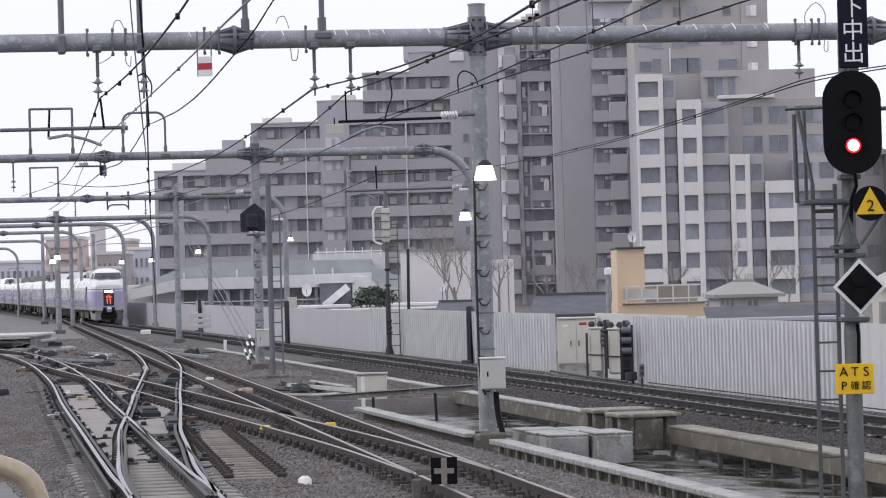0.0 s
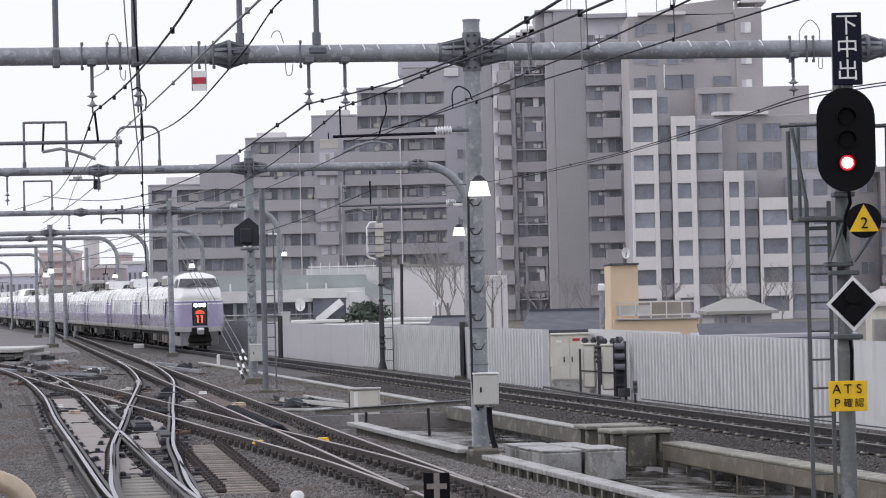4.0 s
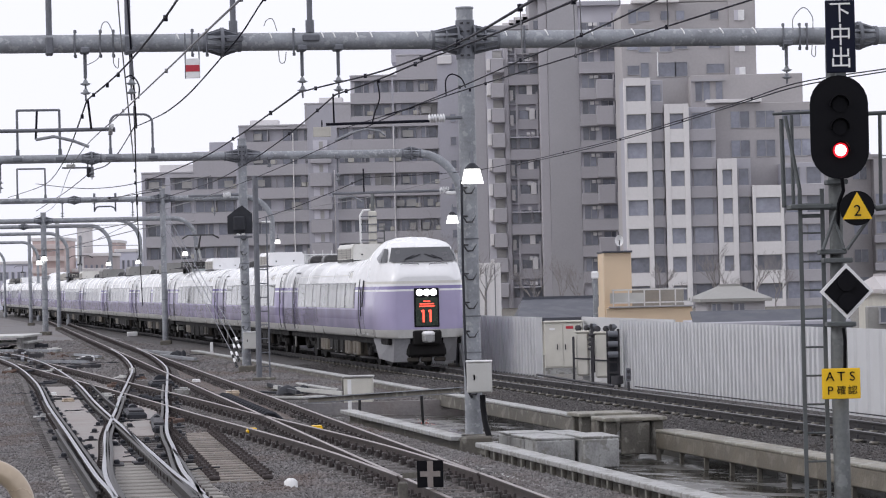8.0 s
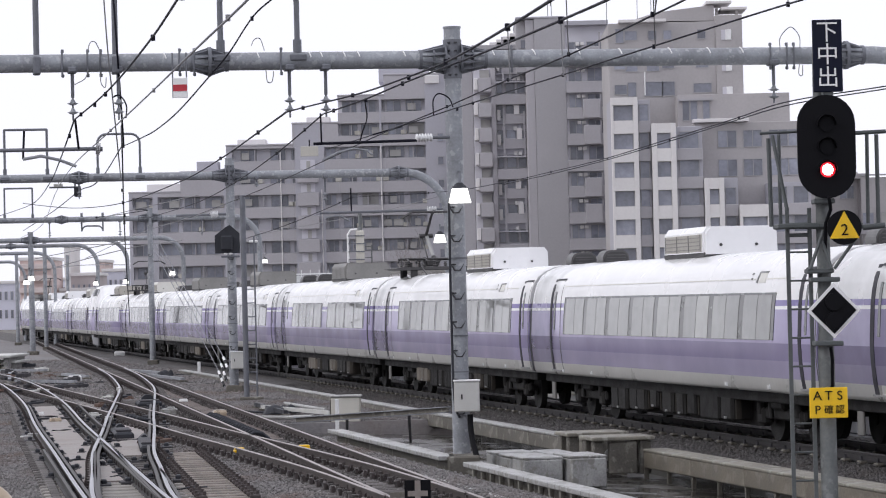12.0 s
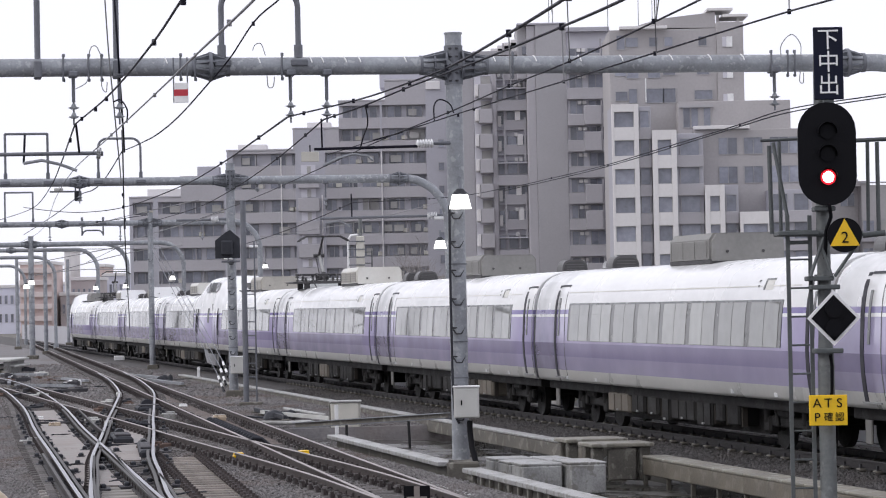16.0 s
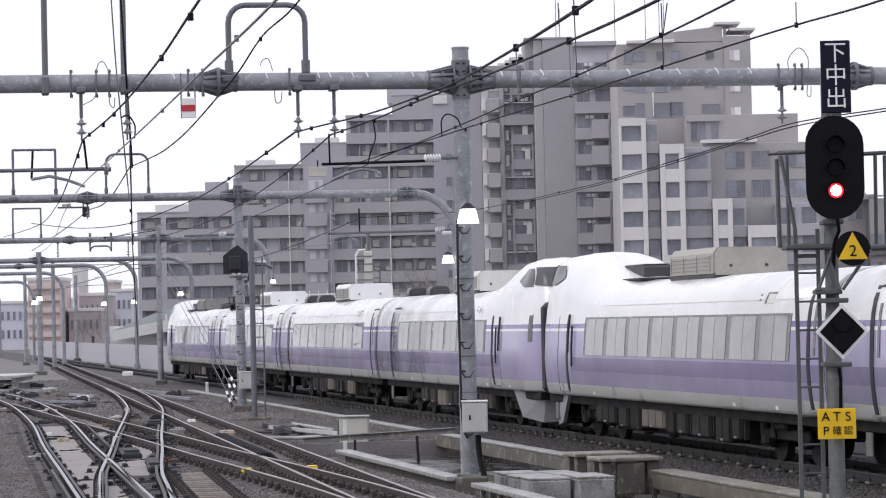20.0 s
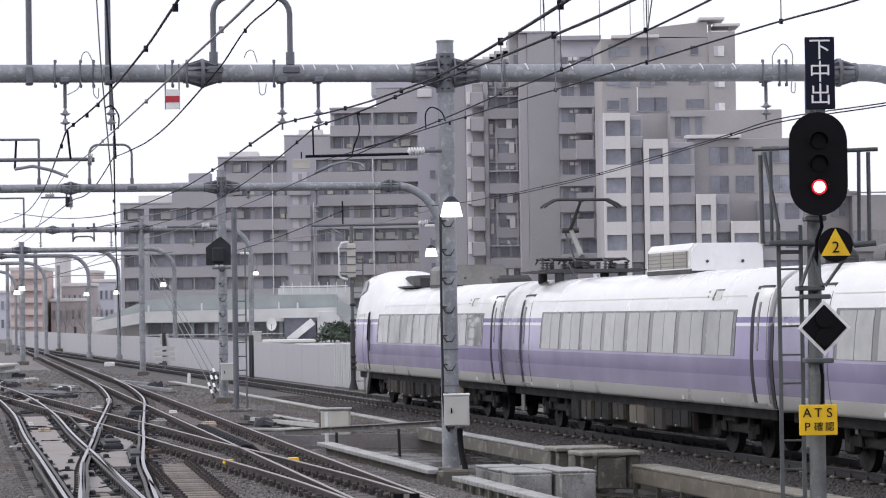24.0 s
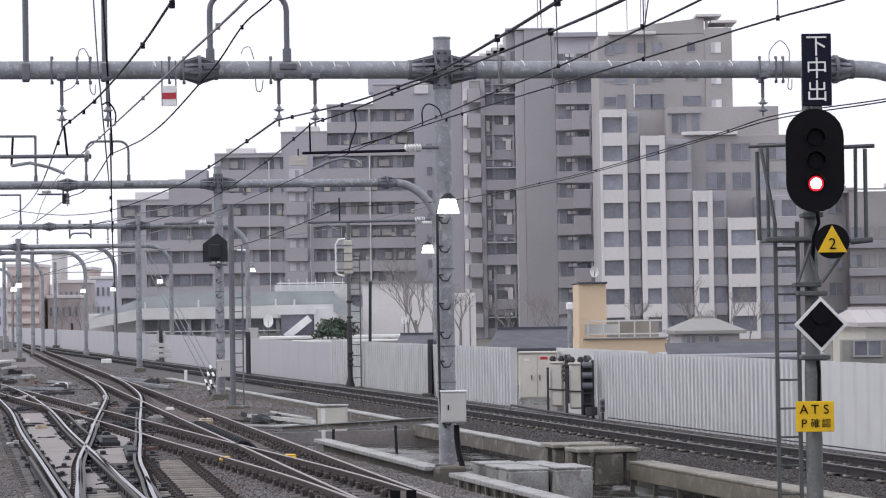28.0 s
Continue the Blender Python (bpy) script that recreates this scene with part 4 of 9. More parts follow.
    # the grey line and the display on the nose
    n = MB()
    n.box((X(-0.015), 0, 1.87), (0.05, 0.78, 1.2), b=0.03)
    panel = part("nose_panel", n, M["black"], car, "black panel with lamps and destination display")
    s = MB()
    s.box((X(-0.045), 0, 1.74), (0.012, 0.68, 0.86), b=0.004)
    part("display_screen", s, M["led_dark"], panel)
    if lit:
        for y in (-0.215, 0, 0.215):
            h = MB()
            h.tube([(X(-0.03), y, 2.33), (X(-0.062), y, 2.33)], 0.105, 16)
            part("headlight", h, M["headlight"], panel, "lit white headlight")
        # the train number as lit figures, the train name as plain bars
        for y in (-0.11, 0.11):
            d = MB()
            d.box((X(-0.055), y, 1.61), (0.008, 0.06, 0.38))
            d.box((X(-0.055), y + (0.045 if nose_at_zero else -0.045), 1.76), (0.008, 0.06, 0.06))
            part("display_figure", d, M["led_red"], panel)
        for z, w in ((2.06, 0.22), (1.98, 0.44), (1.91, 0.48)):
            d = MB()
            d.box((X(-0.055), 0, z), (0.008, w, 0.035))
            part("display_bar", d, M["led_red"], panel)
    co = MB()
    co.box((X(0.2), 0, 0.94), (0.5, 0.9, 0.46), b=0.05)
    part("coupler_recess", co, M["t_under"], car)
    cp = MB()
    cp.box((X(-0.12), 0, 0.93), (0.5, 0.34, 0.26), b=0.05)
    cp.tube([(X(-0.36), 0, 0.92), (X(-0.42), 0, 0.92)], 0.12, 10)
    part("coupler", cp, M["t_roof"], car, "grey automatic coupler with cover")
    part("coupler_cover", MB().box((X(-0.16), 0, 1.07), (0.42, 0.36, 0.16), b=0.06), M["t_white"], car, "worn silver coupler cover")
    pl = MB()
    pl.box((X(0.42), 0, 0.6), (0.3, 1.55, 0.36), b=0.08)
    pl.box((X(0.25), 0, 0.6), (0.3, 1.25, 0.5), b=0.08)
    for y in (-0.42, 0.0, 0.42):
        part("rail_guard", MB().box((X(0.2), y, 0.27), (0.1, 0.36, 0.14), b=0.03), M["t_case"], car, "grey guard plate above the rails")
    part("snow_plough", pl, M["t_under"], car, "black snow plough under the nose")
    if not nose_at_zero:
        gangway(car, 0.0)
    if idx == 8:
        for side in (-1, 1):
            vs = []
            for z in (2.12, 2.4, 2.65, 2.88):
                for d in (0.40, 0.60):
                    vs += [(X(d), side * (half(z) * wide_at(d) + 0.012), z)]
            part("nose_slit", MB().add(vs, [(0, 1, 3, 2), (2, 3, 5, 4), (4, 5, 7, 6)]), M["t_mull"], car, "tall dark slit window beside the nose")
    if idx == 7:
        nb = MB()
        nb.box((LEAD + 0.13, 0, 1.98), (0.5, 2.3, 2.14), b=0.12)
        part("coupling_hood", nb, M["t_seal"], car, "black rubber hood between coupled noses")
    underframe(car, LEAD, 50 + idx)
    bogie(car, 3.9)
    bogie(car, LEAD - 3.9)
    if nose_at_zero:
        cooler(car, 9.05, 2.95, HOOD[idx])
        vent(car, 18.13)
    else:
        cooler(car, 8.5, 2.95, HOOD[idx])
        if idx == 11:
            part("roof_box", MB().box((4.7, 0, 3.5), (0.8, 0.9, 0.26), b=0.08), M["t_roofdk"], car, "small dark roof box")
        # flat black strip gives the shadow along the roof edge
        part("roof_mat", MB().box((16.4, 0, 3.46), (5.2, 1.5, 0.06), b=0.02), M["t_seal"], car, "black strip painted as shade under the roof box")
        rb = part("roof_box", MB().prism([(15.0, 3.4), (15.0, 3.72), (15.06, 3.77), (17.0, 3.79), (17.7, 3.68), (18.0, 3.4)], "y", -0.32, 0.32), M["t_roofdk"], car, "dark wedge-ended roof box behind the cab")
        part("box_lid", MB().box((16.0, 0, 3.79), (1.8, 0.58, 0.03), b=0.01), M["t_vent"], rb)
    return car


TRAIN = []
at_x = 0.0
for idx in range(12):
    if idx in (0, 8):
        c, ln = lead_car(True, idx == 0, idx), LEAD
    elif idx in (7, 11):
        c, ln = lead_car(False, False, idx), LEAD
    else:
        c, ln = mid_car(idx, idx), CAR
    TRAIN.append((c, at_x))
    at_x += ln


def front(t):
    """How far the train's nose is along the express line at t seconds."""
    return 177.16 - 16.164 * t + 0.02459 * t * t

# ---- fence beside the express line ----
def rib_sheet(length, pitch, depth, z0, z1):
    mb = MB()
    n = int(length / pitch)
    prof = []
    for i in range(n):
        x = i * pitch
        prof += [(x, 0), (x + pitch * 0.38, 0), (x + pitch * 0.46, depth), (x + pitch * 0.92, depth)]
    prof.append((n * pitch, 0))
    k = len(prof)
    vs = [(x, y, z) for z in (z0, z1) for x, y in prof] + [(x, y - 0.012, z) for z in (z0, z1) for x, y in prof]
    fs = []
    for i in range(k - 1):
        fs += [(i, i + 1, k + i + 1, k + i), (2 * k + i, 3 * k + i, 3 * k + i + 1, 2 * k + i + 1), (k + i, k + i + 1, 3 * k + i + 1, 3 * k + i), (i, 2 * k + i, 2 * k + i + 1, i + 1)]
    mb.add(vs, fs)
    return mb


def fence():
    th = thing("corrugated_fence", "white corrugated sheet-metal fence along the railway", "fence", LINE)
    sheet = rib_sheet(1.5, 0.3, 0.11, -0.32, 1.52).mesh("fence_panel", [M["fence"]])
    wide = rib_sheet(1.5, 0.75, 0.05, -0.32, 1.52).mesh("fence_panel", [M["fence"]])
    sheet2 = rib_sheet(2.0, 0.4, 0.15, -0.32, 1.52).mesh("fence_panel", [M["fence"]])
    plain = MB()
    plain.box((2.25, 0.02, 0.55), (4.46, 0.04, 1.72), b=0.01)
    plain = plain.mesh("fence_panel", [M["fence_far"]])
    foot = MB().box((0, 0, -0.36), (0.05, 0.05, 0.3), b=0.008).mesh("fence_post", [M["mast"]])
    s = -20.0
    while s < 36.0:
        part("fence_panel", sheet if s > 19.0 else wide, None, th, m=pose(s, -2.86, 0))
        s += 1.5
    s = 46.2
    while s < 78:
        part("fence_panel", sheet2, None, th, m=pose(s, -2.86, 0))
        for e in (0.2, 0.6, 1.0, 1.4, 1.8):
            part("fence_post", foot, None, th, m=pose(s + e, -2.7, 0))
        s += 2.0
    while s < 300:
        part("fence_panel", plain, None, th, m=pose(s, -2.84, 0))
        s += 4.47
    rec = MB().box((41.6, -4.2, 0.55), (10.0, 0.05, 1.9)).mesh("fence_panel", [M["fence"]])
    part("fence_panel", rec, None, th)
    pipe = MB()
    pipe.tube([(-20, -2.55, -0.16), (34.5, -2.5, -0.16)], 0.014, 8)
    part("cable_pipe", pipe, M["iron"], th)


fence()


def kerbs():
    # pale kerb trough beside the through line
    th = thing("kerb_trough", "pale concrete kerb slabs on short posts", "kerb", LINE, kind="structure")
    slab = MB().box((0.98, 0, -0.04), (1.94, 0.32, 0.08), b=0.012).mesh("kerb_slab", [M["concrete"]])
    leg = MB().box((0, 0, -0.28), (0.06, 0.08, 0.44), b=0.01).mesh("kerb_post", [M["concrete_dk"]])
    edge = MB().box((1.2, 0, -0.25), (2.38, 0.1, 0.1), b=0.012).mesh("kerb_edge", [M["concrete"]])
    s = -26.0
    while s < 22.5:
        if not 9.0 < s < 10.0:
            part("kerb_slab", slab, None, th, m=pose(s, 6.93, 0))
        for e in ((0.0, 0.65, 1.3) if s < 8 else ()):
            part("kerb_post", leg, None, th, m=pose(s + e, 7.03, 0))
        s += 1.96
    s = -26.0
    while s < 8.0:
        part("kerb_edge", edge, None, th, m=pose(s, 7.72, 0))
        s += 2.4
    w = MB()
    w.box((-8.4, 6.86, -0.35), (35.2, 0.08, 0.5))
    w.box((17.1, 6.86, -0.35), (11.6, 0.08, 0.5))
    part("kerb_wall", w, M["concrete_dk"], th)
    # retaining beam under the express ballast
    rb = thing("retaining_beam", "weathered concrete beam holding back the ballast", "retaining wall", LINE, kind="structure")
    seg = MB().box((1.48, 0, -0.255), (2.94, 0.24, 0.29), b=0.02).mesh("beam_segment", [M["concrete_dk"]])
    cap = MB().box((1.48, -0.04, -0.085), (2.94, 0.3, 0.05), b=0.012).mesh("beam_cap", [M["concrete"]])
    cap2 = MB().box((1.48, -0.12, -0.085), (2.94, 0.46, 0.05), b=0.012).mesh("beam_cap", [M["concrete_tan"]])
    seg2 = MB().box((1.48, 0, -0.255), (2.94, 0.24, 0.29), b=0.02).mesh("beam_segment", [M["concrete_br"]])
    lg = MB().box((0, 0, -0.52), (0.055, 0.08, 0.26), b=0.01).mesh("beam_leg", [M["concrete_dk"]])
    s = -29.0
    while s < 84:
        if not 11.0 < s < 13.4:
            part("beam_segment", seg2 if s < 17 else seg, None, rb, m=pose(s, 3.0, 0))
            part("beam_cap", cap2 if s < 17 else cap, None, rb, m=pose(s, 3.02, 0))
        for e in ((0.1, 1.58) if s < 16 else ()):
            part("beam_leg", lg, None, rb, m=pose(s + e, 3.04, 0))
        s += 2.96


kerbs()


# ---- catenary poles and pipe beams ----
UX = Vector((math.cos(0.163), math.sin(0.163), 0))


def flange(mb, p, d, r):
    """A pipe joint: two plates held by thin gusset fins."""
    p, d = Vector(p), Vector(d).normalized()
    u = d.cross(Vector((0, 0, 1))).normalized()
    w = d.cross(u)
    mb.tube([p - d * 0.03, p + d * 0.03], r * 1.66, 14)
    for k in range(10):
        a = 2 * math.pi * (k + 0.5) / 10
        o = u * math.cos(a) + w * math.sin(a)
        t = d.cross(o) * 0.012
        q = [p - d * 0.3 + o * r * 0.98, p + o * r * 1.62, p + d * 0.3 + o * r * 0.98]
        vs = [v + t for v in q] + [v - t for v in q]
        mb.add(vs, [(0, 1, 2), (5, 4, 3), (0, 3, 4, 1), (1, 4, 5, 2), (2, 5, 3, 0)])
    for e in (-0.3, 0.3):
        mb.tube([p + d * (e - 0.03), p + d * (e + 0.03)], r * 1.12, 14)


def pole_joint(mb, p, d, r):
    """Gusset fins that taper from the pole's sleeve onto the beam."""
    p, d = Vector(p), Vector(d).normalized()
    u = d.cross(Vector((0, 0, 1))).normalized()
    w = d.cross(u)
    mb.tube([p + d * 0.13, p + d * 0.16], r * 1.72, 14)
    mb.tube([p + d * 0.55, p + d * 0.6], r * 1.12, 14)
    mb.tube([p + d * 0.33, p + d * 0.36], r * 1.3, 14)
    for k in range(10):
        a = 2 * math.pi * (k + 0.5) / 10
        o = u * math.cos(a) + w * math.sin(a)
        t = d.cross(o) * 0.012
        q = [p + d * 0.15 + o * r * 0.98, p + d * 0.15 + o * r * 1.7, p + d * 0.6 + o * r * 0.98]
        vs = [v + t for v in q] + [v - t for v in q]
        mb.add(vs, [(0, 1, 2), (5, 4, 3), (0, 3, 4, 1), (1, 4, 5, 2), (2, 5, 3, 0)])


def sleeve(pole, z, r):
    """The split sleeve, with its two rows of bolts, that clamps a beam to a pole."""
    s = part("sleeve", MB().tube([(0, 0, z - 0.34), (0, 0, z + 0.34)], r * 1.08, 20), M["galv_dk"], pole, "bolted steel sleeve")
    for a in (-0.35, 0.35):
        for k in range(5):
            x, y = math.sin(a) * r * 1.1, -math.cos(a) * r * 1.1
            part("bolt", MB().box((x, y, z - 0.28 + 0.14 * k), (0.05, 0.04, 0.03), rz=a, b=0.006), M["iron"], s)


def step_iron(z, r):
    """A stirrup step on a pole."""
    y = -r * 0.6
    return MB().tube([(-r * 0.72, y, z), (-r * 0.3, y - r * 0.8, z - 0.1), (r * 0.3, y - r * 0.8, z - 0.1), (r * 0.72, y, z), (-r * 0.72, y - r * 0.45, z + 0.005)], 0.014, 6)


def catenary_pole(x, y, top, r=0.15, foot=True, deep=False, climb=(1.0, 5.0), label="galvanised steel pole carrying the overhead line"):
    th = thing("catenary_pole", label, "pole", pose(x, y, -0.21), group="poles of the overhead line")
    p = MB()
    p.tube([(0, 0, -0.3), (0, 0, top + 0.21)], [r, r * 0.93], 20)
    p.tube([(0, 0, top + 0.21), (0, 0, top + 0.24)], r * 1.02, 20)
    part("shaft", p, M["galv"], th)
    z = climb[0]
    while z < climb[1]:
        part("step_iron", step_iron(z, r), M["iron"], th)
        z += 0.5
    for z in (1.62, 2.25, 3.6):
        if z < climb[1]:
            part("strap", MB().tube([(0, 0, z), (0, 0, z + 0.025)], r * 1.06, 20), M["galv_dk"], th)
    if foot:
        f = MB()
        f.box((0.03, -0.35 if deep else -0.06, -0.1), (r * 3.6, r * (7.4 if deep else 4.0), 0.62), b=0.03)
        part("footing", f, M["concrete_dk"], th, "stained concrete footing")
    return th


def pipe_beam(x, y, z, left, right, r, elbow=1.5, post_z=-0.2, joints=(), label="grey steel pipe beam across the tracks", curve=True):
    """A beam through (x, y, z), from left to right metres along UX, bent down at its right end into a post."""
    th = thing("portal_beam", label, "overhead line beam", group="beams of the overhead line")
    o = Vector((x, y, z))
    pts = [o + UX * left, o + UX * (right - elbow)]
    b = MB()
    if curve:
        pts += [o + UX * (right - elbow + elbow * math.sin(a)) + Vector((0, 0, -elbow * (1 - math.cos(a)))) for a in [math.pi / 2 * k / 10 for k in range(1, 11)]]
        e = pts[-1]
        b.tube(pts, r, 18)
        part("beam_pipe", b, M["galv"], th)
        q = MB()
        q.tube([e, (e.x, e.y, post_z)], r * 0.93, 16)
        q.tube([(e.x, e.y, post_z), (e.x, e.y, post_z + 0.5)], r * 1.5, 16)
        part("post", q, M["galv"], th)
    else:
        b.tube(pts, r, 18)
        part("beam_pipe", b, M["galv"], th)
    j = MB()
    for a in joints:
        if abs(a) < 0.6:
            pole_joint(j, o, UX * math.copysign(1, a), r)
        else:
            flange(j, o + UX * a, UX, r)
    if joints:
        part("pipe_joint", j, M["galv_dk"], th)
    return th

# ---- overhead line: poles, beams and what hangs on them ----
P1, P2, P3, P4 = (0.03, 50.3), (-7.48, 96.2), (-15.3, 144.6), (-27.2, 184.5)
sleeve(catenary_pole(*P1, 7.42, 0.155, deep=True), 7.09, 0.15)
sleeve(catenary_pole(*P2, 7.55, 0.155), 7.21, 0.15)
catenary_pole(*P3, 7.6, 0.15, climb=(5.5, 5.6))
catenary_pole(*P4, 7.6, 0.19, climb=(5.5, 5.6))
BEAM1 = pipe_beam(*P1, 6.88, -24, 9.15, 0.155, joints=(-4.25, -0.42, 0.42, 7.12))
BEAM2 = pipe_beam(*P2, 7.0, -26, 7.35, 0.14, joints=(-5.0, -0.45, 0.45, 5.7))
BEAM3 = pipe_beam(*P3, 7.12, -30, 5.5, 0.14, elbow=1.4, joints=(-4.4, -0.45, 0.45))
BEAM4 = pipe_beam(*P4, 7.1, -30, 9.75, 0.15, joints=(-0.5, 0.5))
for px, py in ((-21.3, 187.0), (-25.1, 202.0), (-31.6, 227.0), (-39.8, 266.0), (-50.0, 310.0)):
    pipe_beam(px, py, 7.1, -30, 0.0, 0.14, joints=(-6.0,))
for p in ((-35.98, 236, 2.68), (-29.24, 205, 2.65), (-35.05, 260, 2.61)):
    catenary_pole(p[0], p[1], 7.4, 0.15, climb=(5.5, 5.6))


def on_beam(p, a, z=0.0):
    """The place a metres along the beam that passes pole p."""
    return Vector((p[0], p[1], 0)) + UX * a + Vector((0, 0, z))


def u_frame(p, zb, a0, a1, h, r, square=False):
    th = thing("feeder_gantry", "grey pipe gantry standing on a portal beam", "bracket", group="gantries on the beams")
    f = MB()
    lo0, lo1 = on_beam(p, a0, zb), on_beam(p, a1, zb)
    c = 0.02 if square else min(0.3, (a1 - a0) * 0.25)
    pts = [lo0, on_beam(p, a0, zb + h - c)]
    for k in range(1, 6):
        g = math.pi / 2 * k / 5
        pts.append(on_beam(p, a0 + c * (1 - math.cos(g)), zb + h - c + c * math.sin(g)))
    for k in range(0, 6):
        g = math.pi / 2 * (1 - k / 5)
        pts.append(on_beam(p, a1 - c * (1 - math.cos(g)), zb + h - c + c * math.sin(g)))
    pts.append(lo1)
    f.tube(pts, r, 10)
    part("frame_pipe", f, M["galv_dk"], th)
    for q in (lo0, lo1):
        b = MB()
        b.tube([q + Vector((0, 0, 0.1)), q + Vector((0, 0, 0.32))], r * 1.5, 10)
        b.box((q.x, q.y, q.z), (0.3, 0.4, 0.12), rz=0.163, b=0.02)
        part("clamp", b, M["galv_dk"], th)
    return th


u_frame(P1, 6.93, -4.05, -2.72, 1.28, 0.05)
u_frame(P2, 7.0, -4.37, -2.97, 1.44, 0.04)
u_frame(P2, 7.0, -7.42, -6.03, 1.62, 0.042, True)
u_frame(P3, 7.1, -7.2, -5.82, 1.62, 0.045, True)
u_frame(P3, 7.12, -3.4, -2.35, -0.34, 0.04)
for a in (-7.2, -5.86):
    th = thing("feeder_post", "grey pipe post standing on a portal beam", "bracket", group="gantries on the beams")
    f = MB()
    f.tube([on_beam(P1, a, 6.71), on_beam(P1, a, 9.4)], 0.052, 10)
    part("post_pipe", f, M["galv_dk"], th)
    f = MB()
    q = on_beam(P1, a, 6.84)
    f.box(q, (0.13, 0.38, 0.3), rz=0.163, b=0.02)
    part("clamp", f, M["galv_dk"], th)


def hanger(p, a, zb, drop, r=0.03):
    """A drop rod with two porcelain discs."""
    th = thing("insulator_hanger", "grey drop rod with white porcelain discs under a beam", "insulator", group="insulator hangers")
    q = on_beam(p, a, zb)
    f = MB()
    f.tube([q, q + Vector((0, 0, -drop))], r * 0.55, 8)
    f.tube([q, q + Vector((0, 0, -drop * 0.55))], r, 8)
    f.box(q, (0.16, 0.4, 0.1), rz=0.163, b=0.02)
    part("rod", f, M["galv_dk"], th)
    for e in (0.66, 0.84):
        d = MB()
        c = q + Vector((0, 0, -drop * e))
        d.tube([c + Vector((0, 0, 0.07)), c + Vector((0, 0, 0.015)), c, c + Vector((0, 0, -0.03))], [0.025, 0.05, 0.10, 0.045], 12)
        part("porcelain_disc", d, M["galv"], th)
    return th


for a in (-6.6, -5.82, -2.87, -2.24):
    hanger(P1, a, 6.76, 0.86)
hanger(P1, 5.78, 6.76, 0.72)
for a, dr in ((-8.0, 1.0), (-5.0, 0.6), (3.2, 0.9), (0.9, 0.3)):
    hanger(P2, a, 6.9, dr)
for a in (-5.0, -1.5, 2.6):
    hanger(P3, a, 7.0, 0.8)

# small clamps and pale ties on the near beam
for a in (-6.75, -6.32, -6.1, -4.75, -4.5, -3.0, 1.05, 5.72, 6.02, 6.15):
    th = thing("beam_clamp", "small grey bolt clamp round a pipe beam", "clamp", group="clamps on the beam")
    f = MB()
    q = on_beam(P1, a, 6.88)
    f.tube([q + Vector((0, -0.12, 0.22)), q + Vector((0, -0.17, 0)), q + Vector((0, -0.12, -0.24))], 0.018, 6)
    f.box(q + Vector((0, -0.08, 0.2)), (0.05, 0.06, 0.06), b=0.01)
    f.box(q + Vector((0, -0.08, -0.22)), (0.05, 0.06, 0.06), b=0.01)
    part("bolt_strap", f, M["galv_dk"], th)
for a in (-5.0, -3.4, -2.5, -2.3, -1.9, -1.65, -0.85, 0.72, 1.45, 2.25, 3.0, 3.9, 4.6, 5.2):
    th = thing("cable_tie", "white tie wound round a pipe beam", "cable tie", group="ties on the beam")
    f = MB()
    q = on_beam(P1, a, 6.88)
    pts = [q + UX * (0.03 * math.cos(g * 2)) + Vector((0, -math.cos(g) * 0.16, math.sin(g) * 0.16)) for g in [math.pi * (0.1 + 0.45 * k / 6) for k in range(7)]]
    f.tube(pts, 0.012, 6)
    part("tie_band", f, M["white"], th)


def loop_wire(pts, r, m, label="thin grey jumper wire looped over a beam"):
    th = thing("jumper_wire", label, "wire", group="jumper wires")
    P = [Vector(p) for p in pts]
    P = [P[0] * 2 - P[1]] + P + [P[-1] * 2 - P[-2]]
    out = []
    for i in range(1, len(P) - 2):
        for k in range(8):
            t = k / 8
            a, b, c, d = P[i - 1:i + 3]
            out.append(0.5 * ((2 * b) + (c - a) * t + (2 * a - 5 * b + 4 * c - d) * t * t + (3 * b - a - 3 * c + d) * t ** 3))
    out.append(P[-2])
    part("strand", MB().tube(out, r, 6), m, th)


loop_wire([(-6.17, 48.8, 6.96), (-6.12, 48.8, 7.17), (-6.03, 48.8, 7.2), (-5.96, 48.8, 7.07), (-5.91, 48.8, 6.97)], 0.008, M["wire_grey"])
loop_wire([(-6.39, 48.8, 6.48), (-6.21, 48.8, 6.58), (-6.15, 48.8, 6.74)], 0.008, M["wire_grey"])
loop_wire([(-5.94, 48.8, 6.69), (-5.94, 48.8, 6.5), (-5.87, 48.8, 6.42), (-5.85, 48.8, 6.59)], 0.008, M["wire_grey"])
loop_wire([(-3.39, 49, 7.09), (-3.34, 49, 7.19), (-3.24, 49, 7.2), (-3.17, 49, 7)], 0.008, M["wire_grey"])
loop_wire([(-3.15, 49, 6.66), (-3.13, 49, 6.47), (-3.05, 49, 6.47), (-3.02, 49, 6.64)], 0.008, M["wire_grey"])
loop_wire([(5.79, 50.6, 6.93), (5.8, 50.6, 7.15), (5.98, 50.6, 7.33), (6.13, 50.6, 7.17), (6.14, 50.6, 6.95)], 0.008, M["wire_grey"])
loop_wire([(6.12, 50.6, 6.67), (6.11, 50.6, 6.5), (6.17, 50.6, 6.48), (6.18, 50.6, 6.65)], 0.008, M["wire_grey"])
loop_wire([(-0.32, 49.8, 5.88), (-0.32, 49.8, 6.14), (-0.22, 49.8, 6.25), (-0.05, 49.8, 6.17), (0.02, 49.8, 6.01)], 0.012, M["wire"])
loop_wire([(-5.75, 48.8, 6.25), (-5.63, 48.8, 6.28), (-5.52, 48.8, 6.11), (-5.53, 48.8, 5.89)], 0.014, M["wire"])
